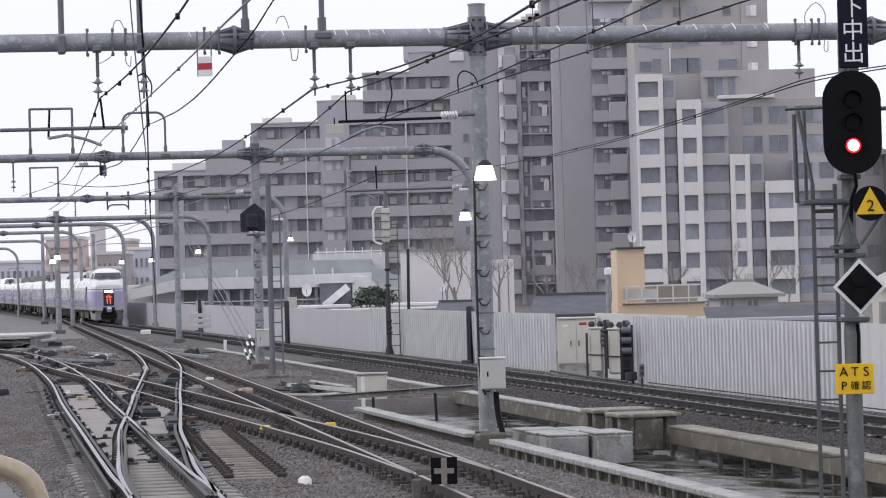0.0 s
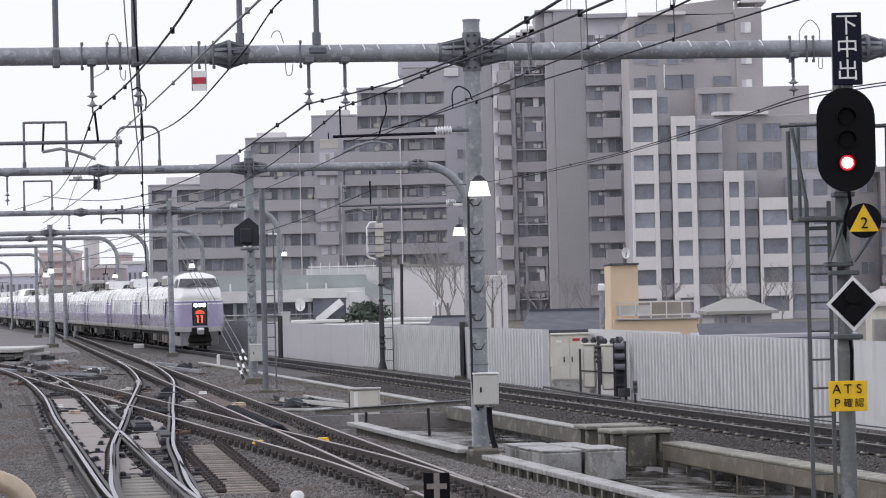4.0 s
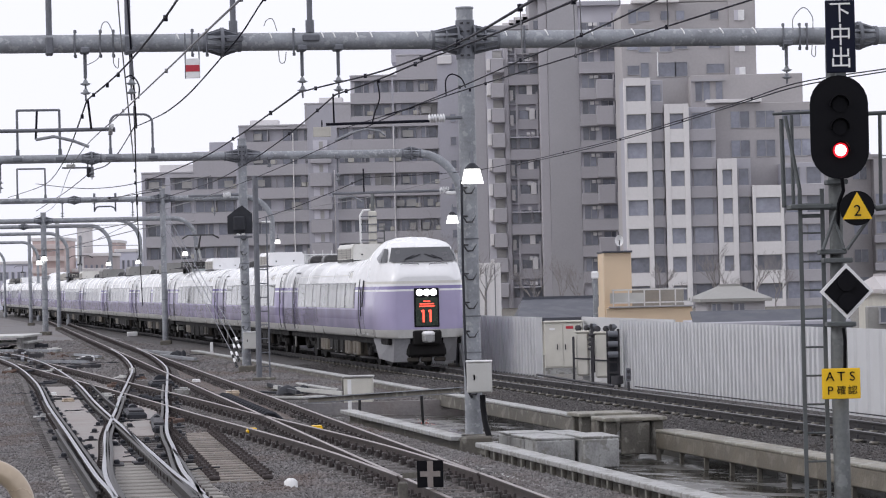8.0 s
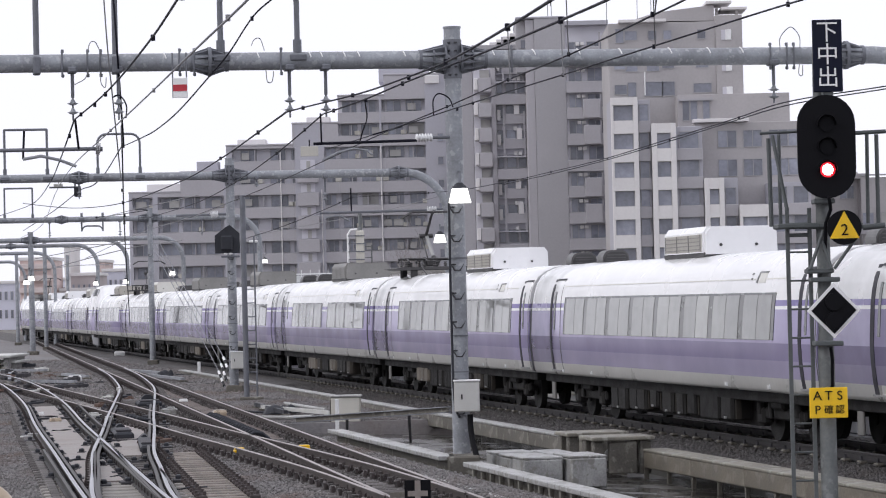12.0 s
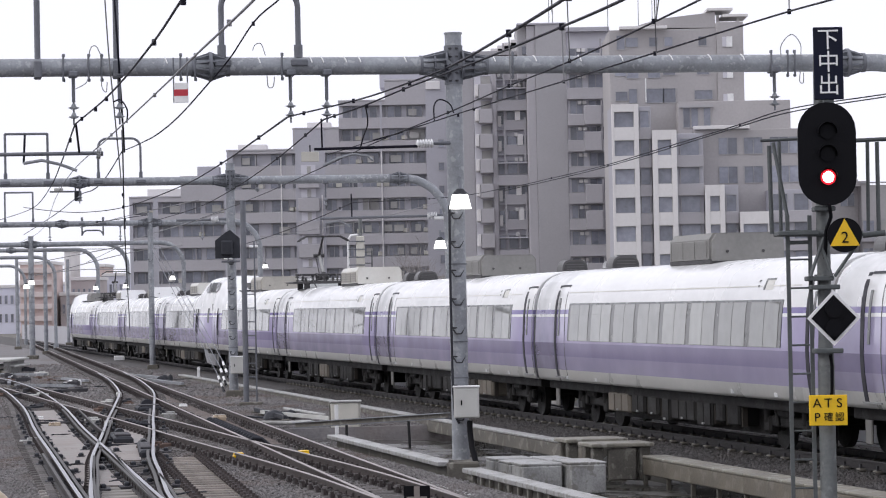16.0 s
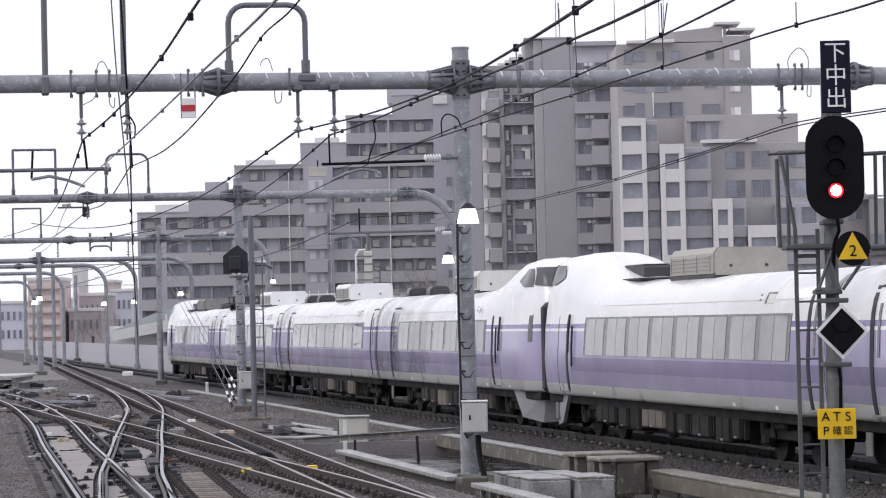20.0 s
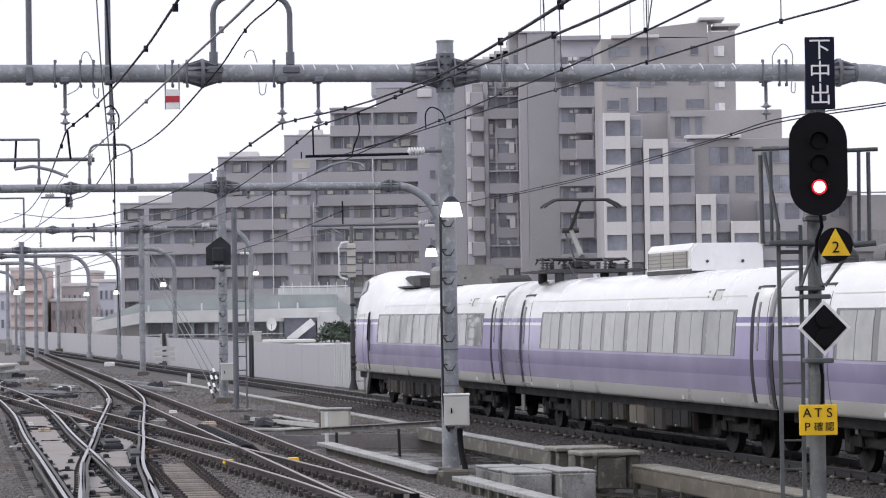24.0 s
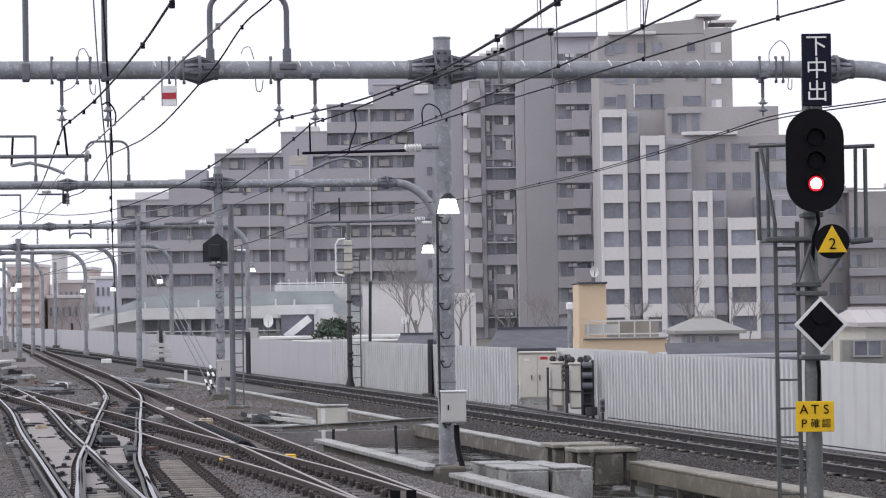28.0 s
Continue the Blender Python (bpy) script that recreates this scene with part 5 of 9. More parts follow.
loop_wire([(-1.42, 47, 5.97), (-1.42, 48, 5.75), (-1.53, 49, 5.58), (-1.6, 49.5, 5.41)], 0.012, M["wire"])


def warning_plate():
    th = thing("marker_plate", "white plate with a red band hung from a beam", "marker plate", pose(*(-4.61, 48.9, 6.39)))
    f = MB()
    f.box((0, 0, 0), (0.235, 0.02, 0.34), b=0.006)
    part("plate", f, M["white"], th)
    part("red_band", MB().box((0, -0.013, 0), (0.235, 0.006, 0.11)), M["red"], th, "red painted band")
    for x in (-0.125, 0.11):
        part("hanger_rod", MB().tube([(x, 0.02, -0.17), (x, 0.02, 0.6)], 0.012, 6), M["galv_dk"], th)


warning_plate()


# ---- wires ----
def wire(name, label, pts, r, m, clamps=(), sag=0.0, size=1.9):
    th = thing(name, label, "wire", group="overhead wires")
    P = [Vector(p) for p in pts]
    # tangents limited by the shorter neighbour keep the curve from swinging out
    tan = []
    for i, p in enumerate(P):
        if 0 < i < len(P) - 1:
            u, v = p - P[i - 1], P[i + 1] - p
            tan.append((u / u.length + v / v.length).normalized())
        else:
            tan.append((P[1] - P[0] if i == 0 else P[-1] - P[-2]).normalized())
    out = []
    for i in range(len(P) - 1):
        L = (P[i + 1] - P[i]).length
        for k in range(8):
            t = k / 8
            out.append(P[i] * (2 * t ** 3 - 3 * t * t + 1) + tan[i] * L * (t ** 3 - 2 * t * t + t) + P[i + 1] * (3 * t * t - 2 * t ** 3) + tan[i + 1] * L * (t ** 3 - t * t) - Vector((0, 0, sag * 4 * t * (1 - t))))
    out.append(P[-1])
    part("strand", MB().tube(out, r, 6), m, th)
    for c in clamps:
        c = Vector(c)
        f = MB()
        f.tube([c + Vector((0, 0, r * 2.5)), c - Vector((0, 0, r * 2.5))], r * size, 8)
        part("clamp", f, m, th)
    return th


def drop(p, q, r=0.006):
    th = thing("dropper", "thin vertical dropper wire of the overhead line", "wire", group="dropper wires")
    part("strand", MB().tube([p, q], r, 5), M["wire_grey"], th)


MES, CON = "black stranded messenger wire of the overhead line", "grey contact wire over the track"
wire("messenger_wire", MES, [(-0.96, 16, 5.18), (-2.23, 24, 5.3), (-3.11, 30, 5.49), (-5.07, 42, 5.8), (-6.46, 49.2, 5.91)], 0.013, M["wire"], [(-2.23, 24, 5.27), (-3.1, 30, 5.49), (-5.05, 42, 5.8), (-5.46, 44, 5.79), (-6.06, 47, 5.85)])
wire("messenger_wire", MES, [(-6.46, 49.2, 5.91), (-9.57, 70, 6.27), (-12.89, 92, 6.73), (-17.13, 118, 7.11), (-20.96, 140, 7.62), (-27.12, 170, 8.17)], 0.016, M["wire"], [(-7.32, 55, 5.98)])
wire("contact_wire", CON, [(-0.68, 16, 4.83), (-1.41, 21, 4.97), (-2.47, 28, 5.19), (-3.95, 38, 5.53), (-5.83, 49, 5.69), (-9.23, 70, 6.17), (-12.37, 90, 6.46), (-20.14, 140, 6.7), (-29.21, 190, 7.16)], 0.011, M["wire_grey"], [(-1.85, 24, 5.08), (-3.93, 38, 5.54), (-5.82, 49, 5.7)])
wire("feeder_wire", "thick black feeder cable curving between frames", [(-1.87, 44, 8.32), (-2.69, 46, 7.68), (-3.19, 47, 7.41), (-3.67, 48, 6.92), (-4.22, 50, 6.64), (-5.09, 54, 6.38), (-6.11, 60, 6.41), (-7.57, 70, 6.79), (-10.36, 90, 7.7)], 0.014, M["wire"], [(-3.23, 47, 7.35)])
wire("feeder_wire", "black cable between frames", [(-10.36, 90, 7.7), (-11.62, 96, 7.16), (-15.6, 120, 7.58), (-20.84, 150, 7.8), (-27.71, 185, 7.75)], 0.02, M["wire"])
wire("messenger_wire", MES, [(1.25, 15, 4.7), (0.82, 20, 4.82), (0.5, 25, 5.04), (-0.06, 33, 5.41), (-0.59, 38, 5.63), (-1.51, 44, 5.84), (-2.45, 47, 5.87), (-2.82, 49, 5.94)], 0.013, M["wire"], [(0.82, 20, 4.82), (0.5, 25, 5.04), (-0.06, 33, 5.41), (-0.56, 38, 5.63), (-1.51, 44, 5.84), (-2.43, 47, 5.87)])
wire("messenger_wire", MES, [(-2.82, 49, 5.94), (-4.05, 60, 6.26), (-6.14, 76, 6.54), (-8.9, 94, 6.75), (-12.94, 112, 6.73), (-16.23, 125, 7.03), (-18.86, 135, 7.47), (-21.55, 144, 7.99)], 0.018, M["wire"], [(-4.05, 60, 6.26), (-6.14, 76, 6.55)])
wire("messenger_wire", MES, [(1.85, 18, 4.95), (1.39, 22, 5.03), (1.04, 27, 5.28), (0.35, 35, 5.66), (-0.72, 42, 5.85), (-1.37, 45, 5.84), (-2.2, 49, 5.89)], 0.013, M["wire"], [(1.04, 27, 5.28), (0.27, 36, 5.71), (-0.71, 42, 5.85), (-1.34, 45, 5.83), (-1.97, 48, 5.88)])
wire("messenger_wire", MES, [(-2.2, 49, 5.89), (-2.87, 56, 6.05), (-4.04, 66, 6.13), (-6.3, 84, 6.29), (-9.77, 110, 6.63), (-15.35, 144, 7.1)], 0.014, M["wire"], [(-2.87, 56, 6.05), (-4.04, 66, 6.13)])
wire("contact_wire", CON, [(2.21, 18, 4.89), (2, 22, 5.03), (1.78, 25, 5.12), (1.24, 30, 5.21), (0.69, 35, 5.34), (-0.09, 42, 5.49), (-1.19, 48, 5.47), (-2.52, 58, 5.57), (-5.38, 80, 5.85), (-12.33, 130, 6.52)], 0.009, M["wire"], [(1.76, 25, 5.12), (1.23, 30, 5.21), (0.69, 35, 5.34), (-0.07, 42, 5.5)])
wire("contact_wire", CON, [(3.23, 20, 4.93), (3.08, 22, 5.01), (2.93, 25, 5.18), (2.13, 30, 5.28), (1.34, 35, 5.38), (0.28, 42, 5.54), (-0.91, 48, 5.58), (-2.61, 60, 5.88)], 0.009, M["wire"], [(2.94, 25, 5.18), (2.12, 30, 5.27), (1.36, 35, 5.38), (0.31, 42, 5.54), (0.08, 43, 5.52)])
wire("messenger_wire", MES, [(7.23, 40, 5.71), (6.81, 44, 5.81), (5.79, 50.5, 5.99), (5.38, 54, 5.97), (4.61, 62, 6.01), (3.75, 70, 6.03), (2.71, 80, 6.16), (1.68, 88, 6.25), (-0.82, 98, 6.32), (-3.56, 101, 6.35)], 0.011, M["wire"], [(5.38, 54, 5.96), (4.67, 62, 6.01), (3.75, 70, 6.01), (2.71, 80, 6.16), (1.68, 88, 6.25), (-0.86, 98, 6.32)])
wire("messenger_wire", MES, [(7.23, 40, 5.67), (6.81, 44, 5.77), (5.84, 50.5, 5.94), (5.34, 54, 5.92), (4.61, 62, 5.96), (3.68, 70, 5.97), (2.71, 80, 6.1), (1.54, 90, 6.23)], 0.011, M["wire"])
wire("messenger_wire", MES, [(-3.56, 101, 6.35), (-5.23, 112, 6.22), (-7.88, 128, 6.02), (-10.7, 144, 5.9)], 0.016, M["wire"], [(-4.22, 106, 6.33)])
wire("contact_wire", CON, [(-0.05, 97, 6.27), (-3.09, 110, 6.04), (-5.83, 122, 6.03), (-10.06, 145, 6.14)], 0.012, M["wire_grey"])
wire("contact_wire", CON, [(-8.35, 94, 6.28), (-13.37, 120, 6.73), (-19.52, 150, 7.1)], 0.016, M["wire_grey"])
wire("contact_wire", CON, [(-20.61, 180, 6.81), (-24.75, 190, 6.53), (-32.11, 220, 6.54)], 0.03, M["wire_grey"])
wire("contact_wire", CON, [(-6.83, 96, 6.33), (-11.56, 130, 6.76), (-18.46, 170, 7.07), (-28.23, 220, 6.48)], 0.02, M["wire_grey"])
wire("contact_wire", CON, [(-28.4, 205, 5.65), (-24.5, 196, 6.17), (-20.98, 187, 6.53), (-15.66, 165, 6.42)], 0.03, M["wire_grey"])
wire("contact_wire", CON, [(-31.39, 215, 5.53), (-27.12, 205, 5.71), (-21.59, 190, 5.47)], 0.03, M["wire_grey"])
wire("messenger_wire", MES, [(-30.75, 200, 7.12), (-25.97, 195, 6.98), (-20.87, 187, 6.75)], 0.03, M["wire_grey"])
wire("messenger_wire", MES, [(-23.05, 150, 7.45), (-20.72, 146, 7.15), (-17.89, 144, 7.2), (-15.13, 142, 7.43)], 0.02, M["wire"], [(-20.72, 146, 7.15), (-17.89, 144, 7.2)])
wire("signal_cable", "dark cable hanging from a beam down to the yard", [(-5.75, 49, 8.44), (-5.67, 49, 6.89), (-6.9, 60, 6.42), (-10.32, 90, 5.1), (-13.62, 120, 1.91)], 0.018, M["wire"], [(-9.21, 80, 5.93), (-9.2, 80, 5.59), (-9.74, 85, 5.39), (-10.09, 88, 5.26)])
wire("signal_cable", "thin grey cable hanging from a beam", [(-5.79, 48, 8.32), (-5.78, 48.5, 7.04), (-5.77, 49, 6.22), (-6.97, 60, 5.83), (-8.09, 70, 5.8)], 0.012, M["wire_grey"])
drop((0.5, 25, 5.04), (0.51, 25, 4.58))
drop((0.97, 24, 5.35), (1.23, 30, 5.21))
drop((1.04, 27, 5.28), (1.05, 27, 4.76))
drop((1.77, 25, 5.4), (1.85, 26, 4.93))
drop((2.94, 25, 5.38), (2.94, 25, 5.18))
drop((0.84, 24, 5.31), (0.88, 25, 5.22))
drop((1.75, 24, 5.29), (1.78, 25, 5.12))


def arm(label, a, b, ins0, ins1, pole, hangs, curve, r):
    """A horizontal bracket arm with a ribbed white insulator at the pole end."""
    th = thing("bracket_arm", label, "bracket", group="bracket arms")
    part("arm_tube", MB().tube([a, b], r, 8), M["wire"] if r < 0.03 else M["galv_dk"], th)
    i0, i1 = Vector(ins0), Vector(ins1)
    rod = part("insulator_rod", MB().tube([i0, i1], r * 1.1, 8), M["ceramic"], th, "ribbed white porcelain insulator")
    n = 6
    for k in range(n):
        c = i0.lerp(i1, (k + 0.5) / n)
        d = (i1 - i0) / n
        part("insulator_shed", MB().tube([c - d * 0.45, c, c + d * 0.45], [r * 1.3, r * 3.2, r * 1.3], 10), M["ceramic"], rod)
    part("pole_clamp", MB().tube([ins1, pole], r * 1.2, 8), M["galv_dk"], th)
    for h in hangs:
        part("strut", MB().tube(h, r * 0.6, 6), M["wire"], th)
    if curve:
        part("steady_arm", MB().tube(curve, r * 0.9, 6), M["galv"], th)


arm("dark bracket arm with a ribbed white insulator on a pole", (-2.4, 49.6, 5.42), (-0.62, 49.8, 5.45), (-0.64, 49.8, 5.49), (-0.35, 49.9, 5.5), (-0.06, 50.1, 5.51),
    [[(-2.24, 49, 5.9), (-2.26, 49.6, 5.43)], [(-1.36, 49, 5.52), (-0.86, 49, 5.65)]], [(-2.25, 49.5, 5.13), (-1.96, 49.5, 5.26), (-1.71, 49.5, 5.32), (-1.47, 49.5, 5.28), (-1.38, 49.5, 5.2)], 0.025)
arm("grey bracket arm with a white insulator on a far post", (-4.58, 98, 5.72), (-0.93, 98, 5.74), (-0.93, 98, 5.74), (-0.6, 98, 5.75), (-0.35, 98, 5.75),
    [[(-3.51, 98, 6.55), (-3.5, 98, 5.74)]], [(-4.39, 98, 5.56), (-3.91, 98, 5.63), (-3.57, 98, 5.43)], 0.045)
arm("grey bracket arm under a far beam", (-13.84, 143, 7.16), (-12.1, 143, 7.16), (-12.1, 143, 7.16), (-11.73, 143, 7.19), (-11.17, 143, 7.18), [], None, 0.06)
for a, b, d in (((-8.64, 52, 5.57), (-6.44, 52, 5.56), 0.05),):
    arm("grey bracket arm across the station throat", a, b, b, (-6.37, 52, 5.55), (-6.33, 52, 5.55), [[(-6.68, 51, 6.02), (-6.76, 52, 5.57)], [(-7.74, 52, 5.91), (-7.77, 52, 5.4)]], [(-7.77, 52, 5.4), (-7.44, 52, 5.45), (-7.11, 52, 5.37), (-6.81, 52, 5.25)], 0.035)

# pale sheet hung in the wires
def hung_sheet(p, w, h, label):
    th = thing("marker_board", label, "marker board", pose(*p))
    part("board", MB().box((0, 0, 0), (w, 0.02, h), b=0.006), M["cream"], th)
    part("board_clip", MB().tube([(0, 0, h / 2), (0, 0, h / 2 + 0.12)], 0.012, 6), M["wire"], th)


hung_sheet((-2.59, 52, 5.42), 0.32, 0.18, "cream marker board hung on the overhead wires")
hung_sheet((-13.31, 97, 6.83), 0.2, 0.12, "small pale marker board on the overhead wires")


# ---- lamps on the poles ----
def pole_lamp(p, s, label="lit white bell lamp under a dark cap"):
    th = thing("yard_lamp", label, "lamp", pose(*p), group="yard lamps")
    f = MB()
    f.tube([(0, 0, 0.13 * s), (0, 0, -0.12 * s)], [0.135 * s, 0.195 * s], 16)
    part("shade", f, M["lamp_on"], th, "glowing white shade")
    f = MB()
    f.tube([(0, 0, 0.13 * s), (0, 0, 0.18 * s), (0, 0, 0.23 * s)], [0.15 * s, 0.10 * s, 0.05 * s], 12)
    part("cap", f, M["black_soft"], th)
    f = MB()
    f.tube([(0, 0, 0.2 * s), (0, 0.2 * s, 0.42 * s), (0, 0.9 * s, 0.46 * s)], 0.03 * s, 8)
    part("lamp_arm", f, M["galv_dk"], th)


pole_lamp((0.1, 49.8, 4.47), 1.0)
pole_lamp((-0.51, 97, 4.73), 1.1)
for p, s in (((-9.46, 143, 4.8), 0.75), ((-17.57, 178.6, 4.71), 1.0), ((-21.4, 186.6, 4.33), 1.0), ((-25.22, 201.6, 4.38), 1.0), ((-27.45, 184, 4.4), 1.1), ((-27.14, 184.1, 4.65), 1.1)):
    pole_lamp(p, s)
for p in ((-0.48, 97.5, 5.64), (-10.01, 143, 5.79), (-11.93, 143, 7.16)):
    th = thing("tube_lamp", "small lit tube lamp on a post", "lamp", pose(*p), group="tube lamps")
    part("tube", MB().tube([(-0.22, 0, 0), (0.22, 0, 0)], 0.06, 8), M["white"], th)
    part("holder", MB().box((0, 0.06, 0.06), (0.5, 0.06, 0.04)), M["galv_dk"], th)


# ---- what is fixed to the poles ----
def pole_box(p, w, h, d, label, slot=True):
    th = thing("junction_box", label, "junction box", pose(*p))
    part("case", MB().box((0, 0, 0), (w, d, h), b=0.015), M["box"], th)
    part("lid", MB().box((0, -0.01, h / 2 + 0.012), (w * 1.06, d * 1.1, 0.03), b=0.008), M["white"], th, "pale overhanging lid")
    part("door_panel", MB().box((0, -d / 2 - 0.006, -0.01), (w * 0.9, 0.012, h * 0.9), b=0.004), M["box"], th)
    if slot:
        part("lock", MB().box((-w * 0.2, -d / 2 - 0.018, 0), (0.025, 0.015, 0.09)), M["black"], th)


pole_box((0.14, 49.9, 1), 0.44, 0.53, 0.22, "pale grey junction box strapped to a catenary pole")
pole_box((-7.32, 95.8, 0.83), 0.44, 0.55, 0.25, "pale grey junction box on a distant pole")
pole_box((-9.52, 144, 1.59), 0.45, 0.6, 0.3, "weathered pale box on a far post", False)
pole_box((-17.57, 178.8, 1.31), 0.5, 0.6, 0.3, "pale box on a far post", False)


def conduit(label, pts, r, m):
    th = thing("cable_conduit", label, "cable", group="cables on the poles")
    part("pipe", MB().tube(pts, r, 10), m, th)


conduit("dark conduit running up a catenary pole", [(-0.09, 50.1, 4.42), (-0.1, 50.1, 2.77), (-0.09, 50.1, 1.2), (-0.06, 50.1, 0.76), (0.01, 50.1, 0.63)], 0.022, M["black_soft"])
conduit("thick black cable looping into the ballast", [(0.19, 49.9, 0.69), (0.19, 49.9, 0.5), (0.22, 49.8, 0.23), (0.28, 49.6, -0.01), (0.31, 49.5, -0.22), (0.4, 49.4, -0.31), (0.64, 49.3, -0.31), (0.75, 49.3, -0.33)], 0.05, M["black"])
conduit("black cable behind the signal mast", [(3.84, 29.7, 2.1), (3.86, 29.75, 1.98), (3.86, 29.8, 1.71), (3.85, 29.85, 1.62)], 0.018, M["black"])
conduit("black cable from signal head to bracket", [(3.85, 29.6, 3.65), (3.87, 29.65, 3.52), (3.83, 29.75, 3.38), (3.82, 29.8, 3.09)], 0.02, M["black"])


def repeater():
    th = thing("signal_repeater", "dark five-sided signal backboard seen from behind", "signal", pose(*(-7.57, 95.6, 4.83)))
    f = MB()
    f.prism([(-0.4, -0.44), (0.42, -0.44), (0.42, 0.22), (0.1, 0.5), (-0.05, 0.42), (-0.4, 0.15)], "y", -0.06, 0.06)
    part("backboard", f, M["black_soft"], th)
    part("housing", MB().box((0.0, -0.12, -0.1), (0.4, 0.16, 0.5), b=0.05), M["black_soft"], th)
    for x in (-0.05, 0.12):
        part("white_fitting", MB().box((x, -0.05, -0.46), (0.12, 0.1, 0.06), b=0.02), M["white"], th)
    part("bracket", MB().box((0.1, 0.15, -0.55), (0.6, 0.3, 0.06), b=0.01), M["galv_dk"], th)


repeater()


def ladder_post(base, top_z, rungs, label, off=0.32, paint="galv_dk", r=0.085):
    x, y, z = base
    th = thing("ladder_post", label, "ladder", pose(x, y, z))
    h = top_z - z
    part("post", MB().tube([(0, 0, -0.2), (0, 0, h)], r, 12), M[paint], th)
    part("ladder_rail", MB().tube([(off, 0.02, 0), (off, 0.02, h * 0.8)], 0.025, 8), M[paint], th)
    for k in range(rungs):
        part("rung", MB().tube([(0, 0, 0.4 + k * 0.42), (off, 0.02, 0.4 + k * 0.42)], 0.02, 6), M[paint], th)
    part("foot_plate", MB().box((0.15, 0, 0.02), (0.7, 0.5, 0.1), b=0.02), M["concrete_dk"], th)
    return th


ladder_post((-6.44, 87.61, -0.2), 6.0, 8, "dark steel post with a narrow ladder beside a pole")
fence_ladder = ladder_post((-3.6, 109.6, -0.25), 6.1, 12, "dark steel post with a ladder by the fence", 0.42, "mast", 0.07)
part("dark_sleeve", MB().tube([(0, 0, 0), (0, 0, 0.1), (0, 0, 0.4), (0, 0, 2.3), (0, 0, 2.6)], [0.2, 0.18, 0.1, 0.095, 0.07], 10), M["iron"], fence_ladder, "dark lower sleeve of the post")
for z in (0.9, 1.1, 1.35, 2.7, 3.3):
    part("pipe_clamp", MB().box((0.02, -0.06, z), (0.24, 0.2, 0.1), b=0.03), M["iron"], fence_ladder)
th = thing("loop_antenna", "white loop antenna with a cream panel on a post", "signal equipment", pose(*(-3.71, 109.48, 4.73)))
f = MB()
f.tube([(-0.28, 0, -0.65), (-0.36, 0, -0.55), (-0.36, 0, 0.5), (-0.25, 0, 0.68), (0.0, 0, 0.7)], 0.045, 8)
f.tube([(-0.28, 0, -0.65), (-0.05, 0, -0.72)], 0.045, 8)
part("loop", f, M["white"], th)
part("panel", MB().box((0.1, -0.05, 0), (0.32, 0.12, 1.3), b=0.04), M["cream"], th, "cream ribbed panel")
for k in range(4):
    part("panel_rib", MB().box((-0.03, -0.12, -0.45 + k * 0.3), (0.62, 0.04, 0.04)), M["galv_dk"], th)
th = thing("guy_wires", "pair of guy wires with black and white guards", "guy wire")
for a, b, c in (((-15.22, 144, 6.2), (-8.25, 100, 0.72), (-7.79, 97, 0.11)), ((-15.22, 144, 5.83), (-8.34, 100, 0.46), (-7.87, 97, -0.08)), ((-15.07, 144, 6.39), (-8.17, 100, 0.95), (-7.71, 97, 0.39))):
    part("wire", MB().tube([a, b], 0.016, 6), M["galv_dk"], th)
    a3, b3 = Vector(b), Vector(c)
    for k in range(4):
        part("guard_sleeve", MB().tube([b3.lerp(a3, 0.85 - k * 0.2), b3.lerp(a3, 0.85 - (k + 1) * 0.2)], 0.045, 8), M["black"] if k % 2 else M["white"], th)
    part("anchor_rod", MB().tube([a3, b3], 0.018, 6), M["galv_dk"], th)
th = thing("mast_arm", "dark thin pole standing behind the fence", "pole")
part("shaft", MB().tube([(-2.95, 113.3, -0.5), (-2.89, 113.6, 3.85)], 0.06, 12), M["black_soft"], th)

# ---- the colour-light signal ----
def text_mesh(body, size, mat_, parent, m, name="letter"):
    c = bpy.data.curves.new(name, "FONT")
    c.body, c.size, c.extrude = body, size, 0.003
    c.align_x, c.align_y = "CENTER", "CENTER"
    tmp = bpy.data.objects.new(name, c)
    me = bpy.data.meshes.new_from_object(tmp)
    bpy.data.objects.remove(tmp)
    me.materials.clear()
    me.materials.append(mat_)
    ob = new(name, me)
    ob.parent = parent
    ob.matrix_basis = m
    return ob


UPRIGHT = Matrix.Rotation(math.pi / 2, 4, "X")


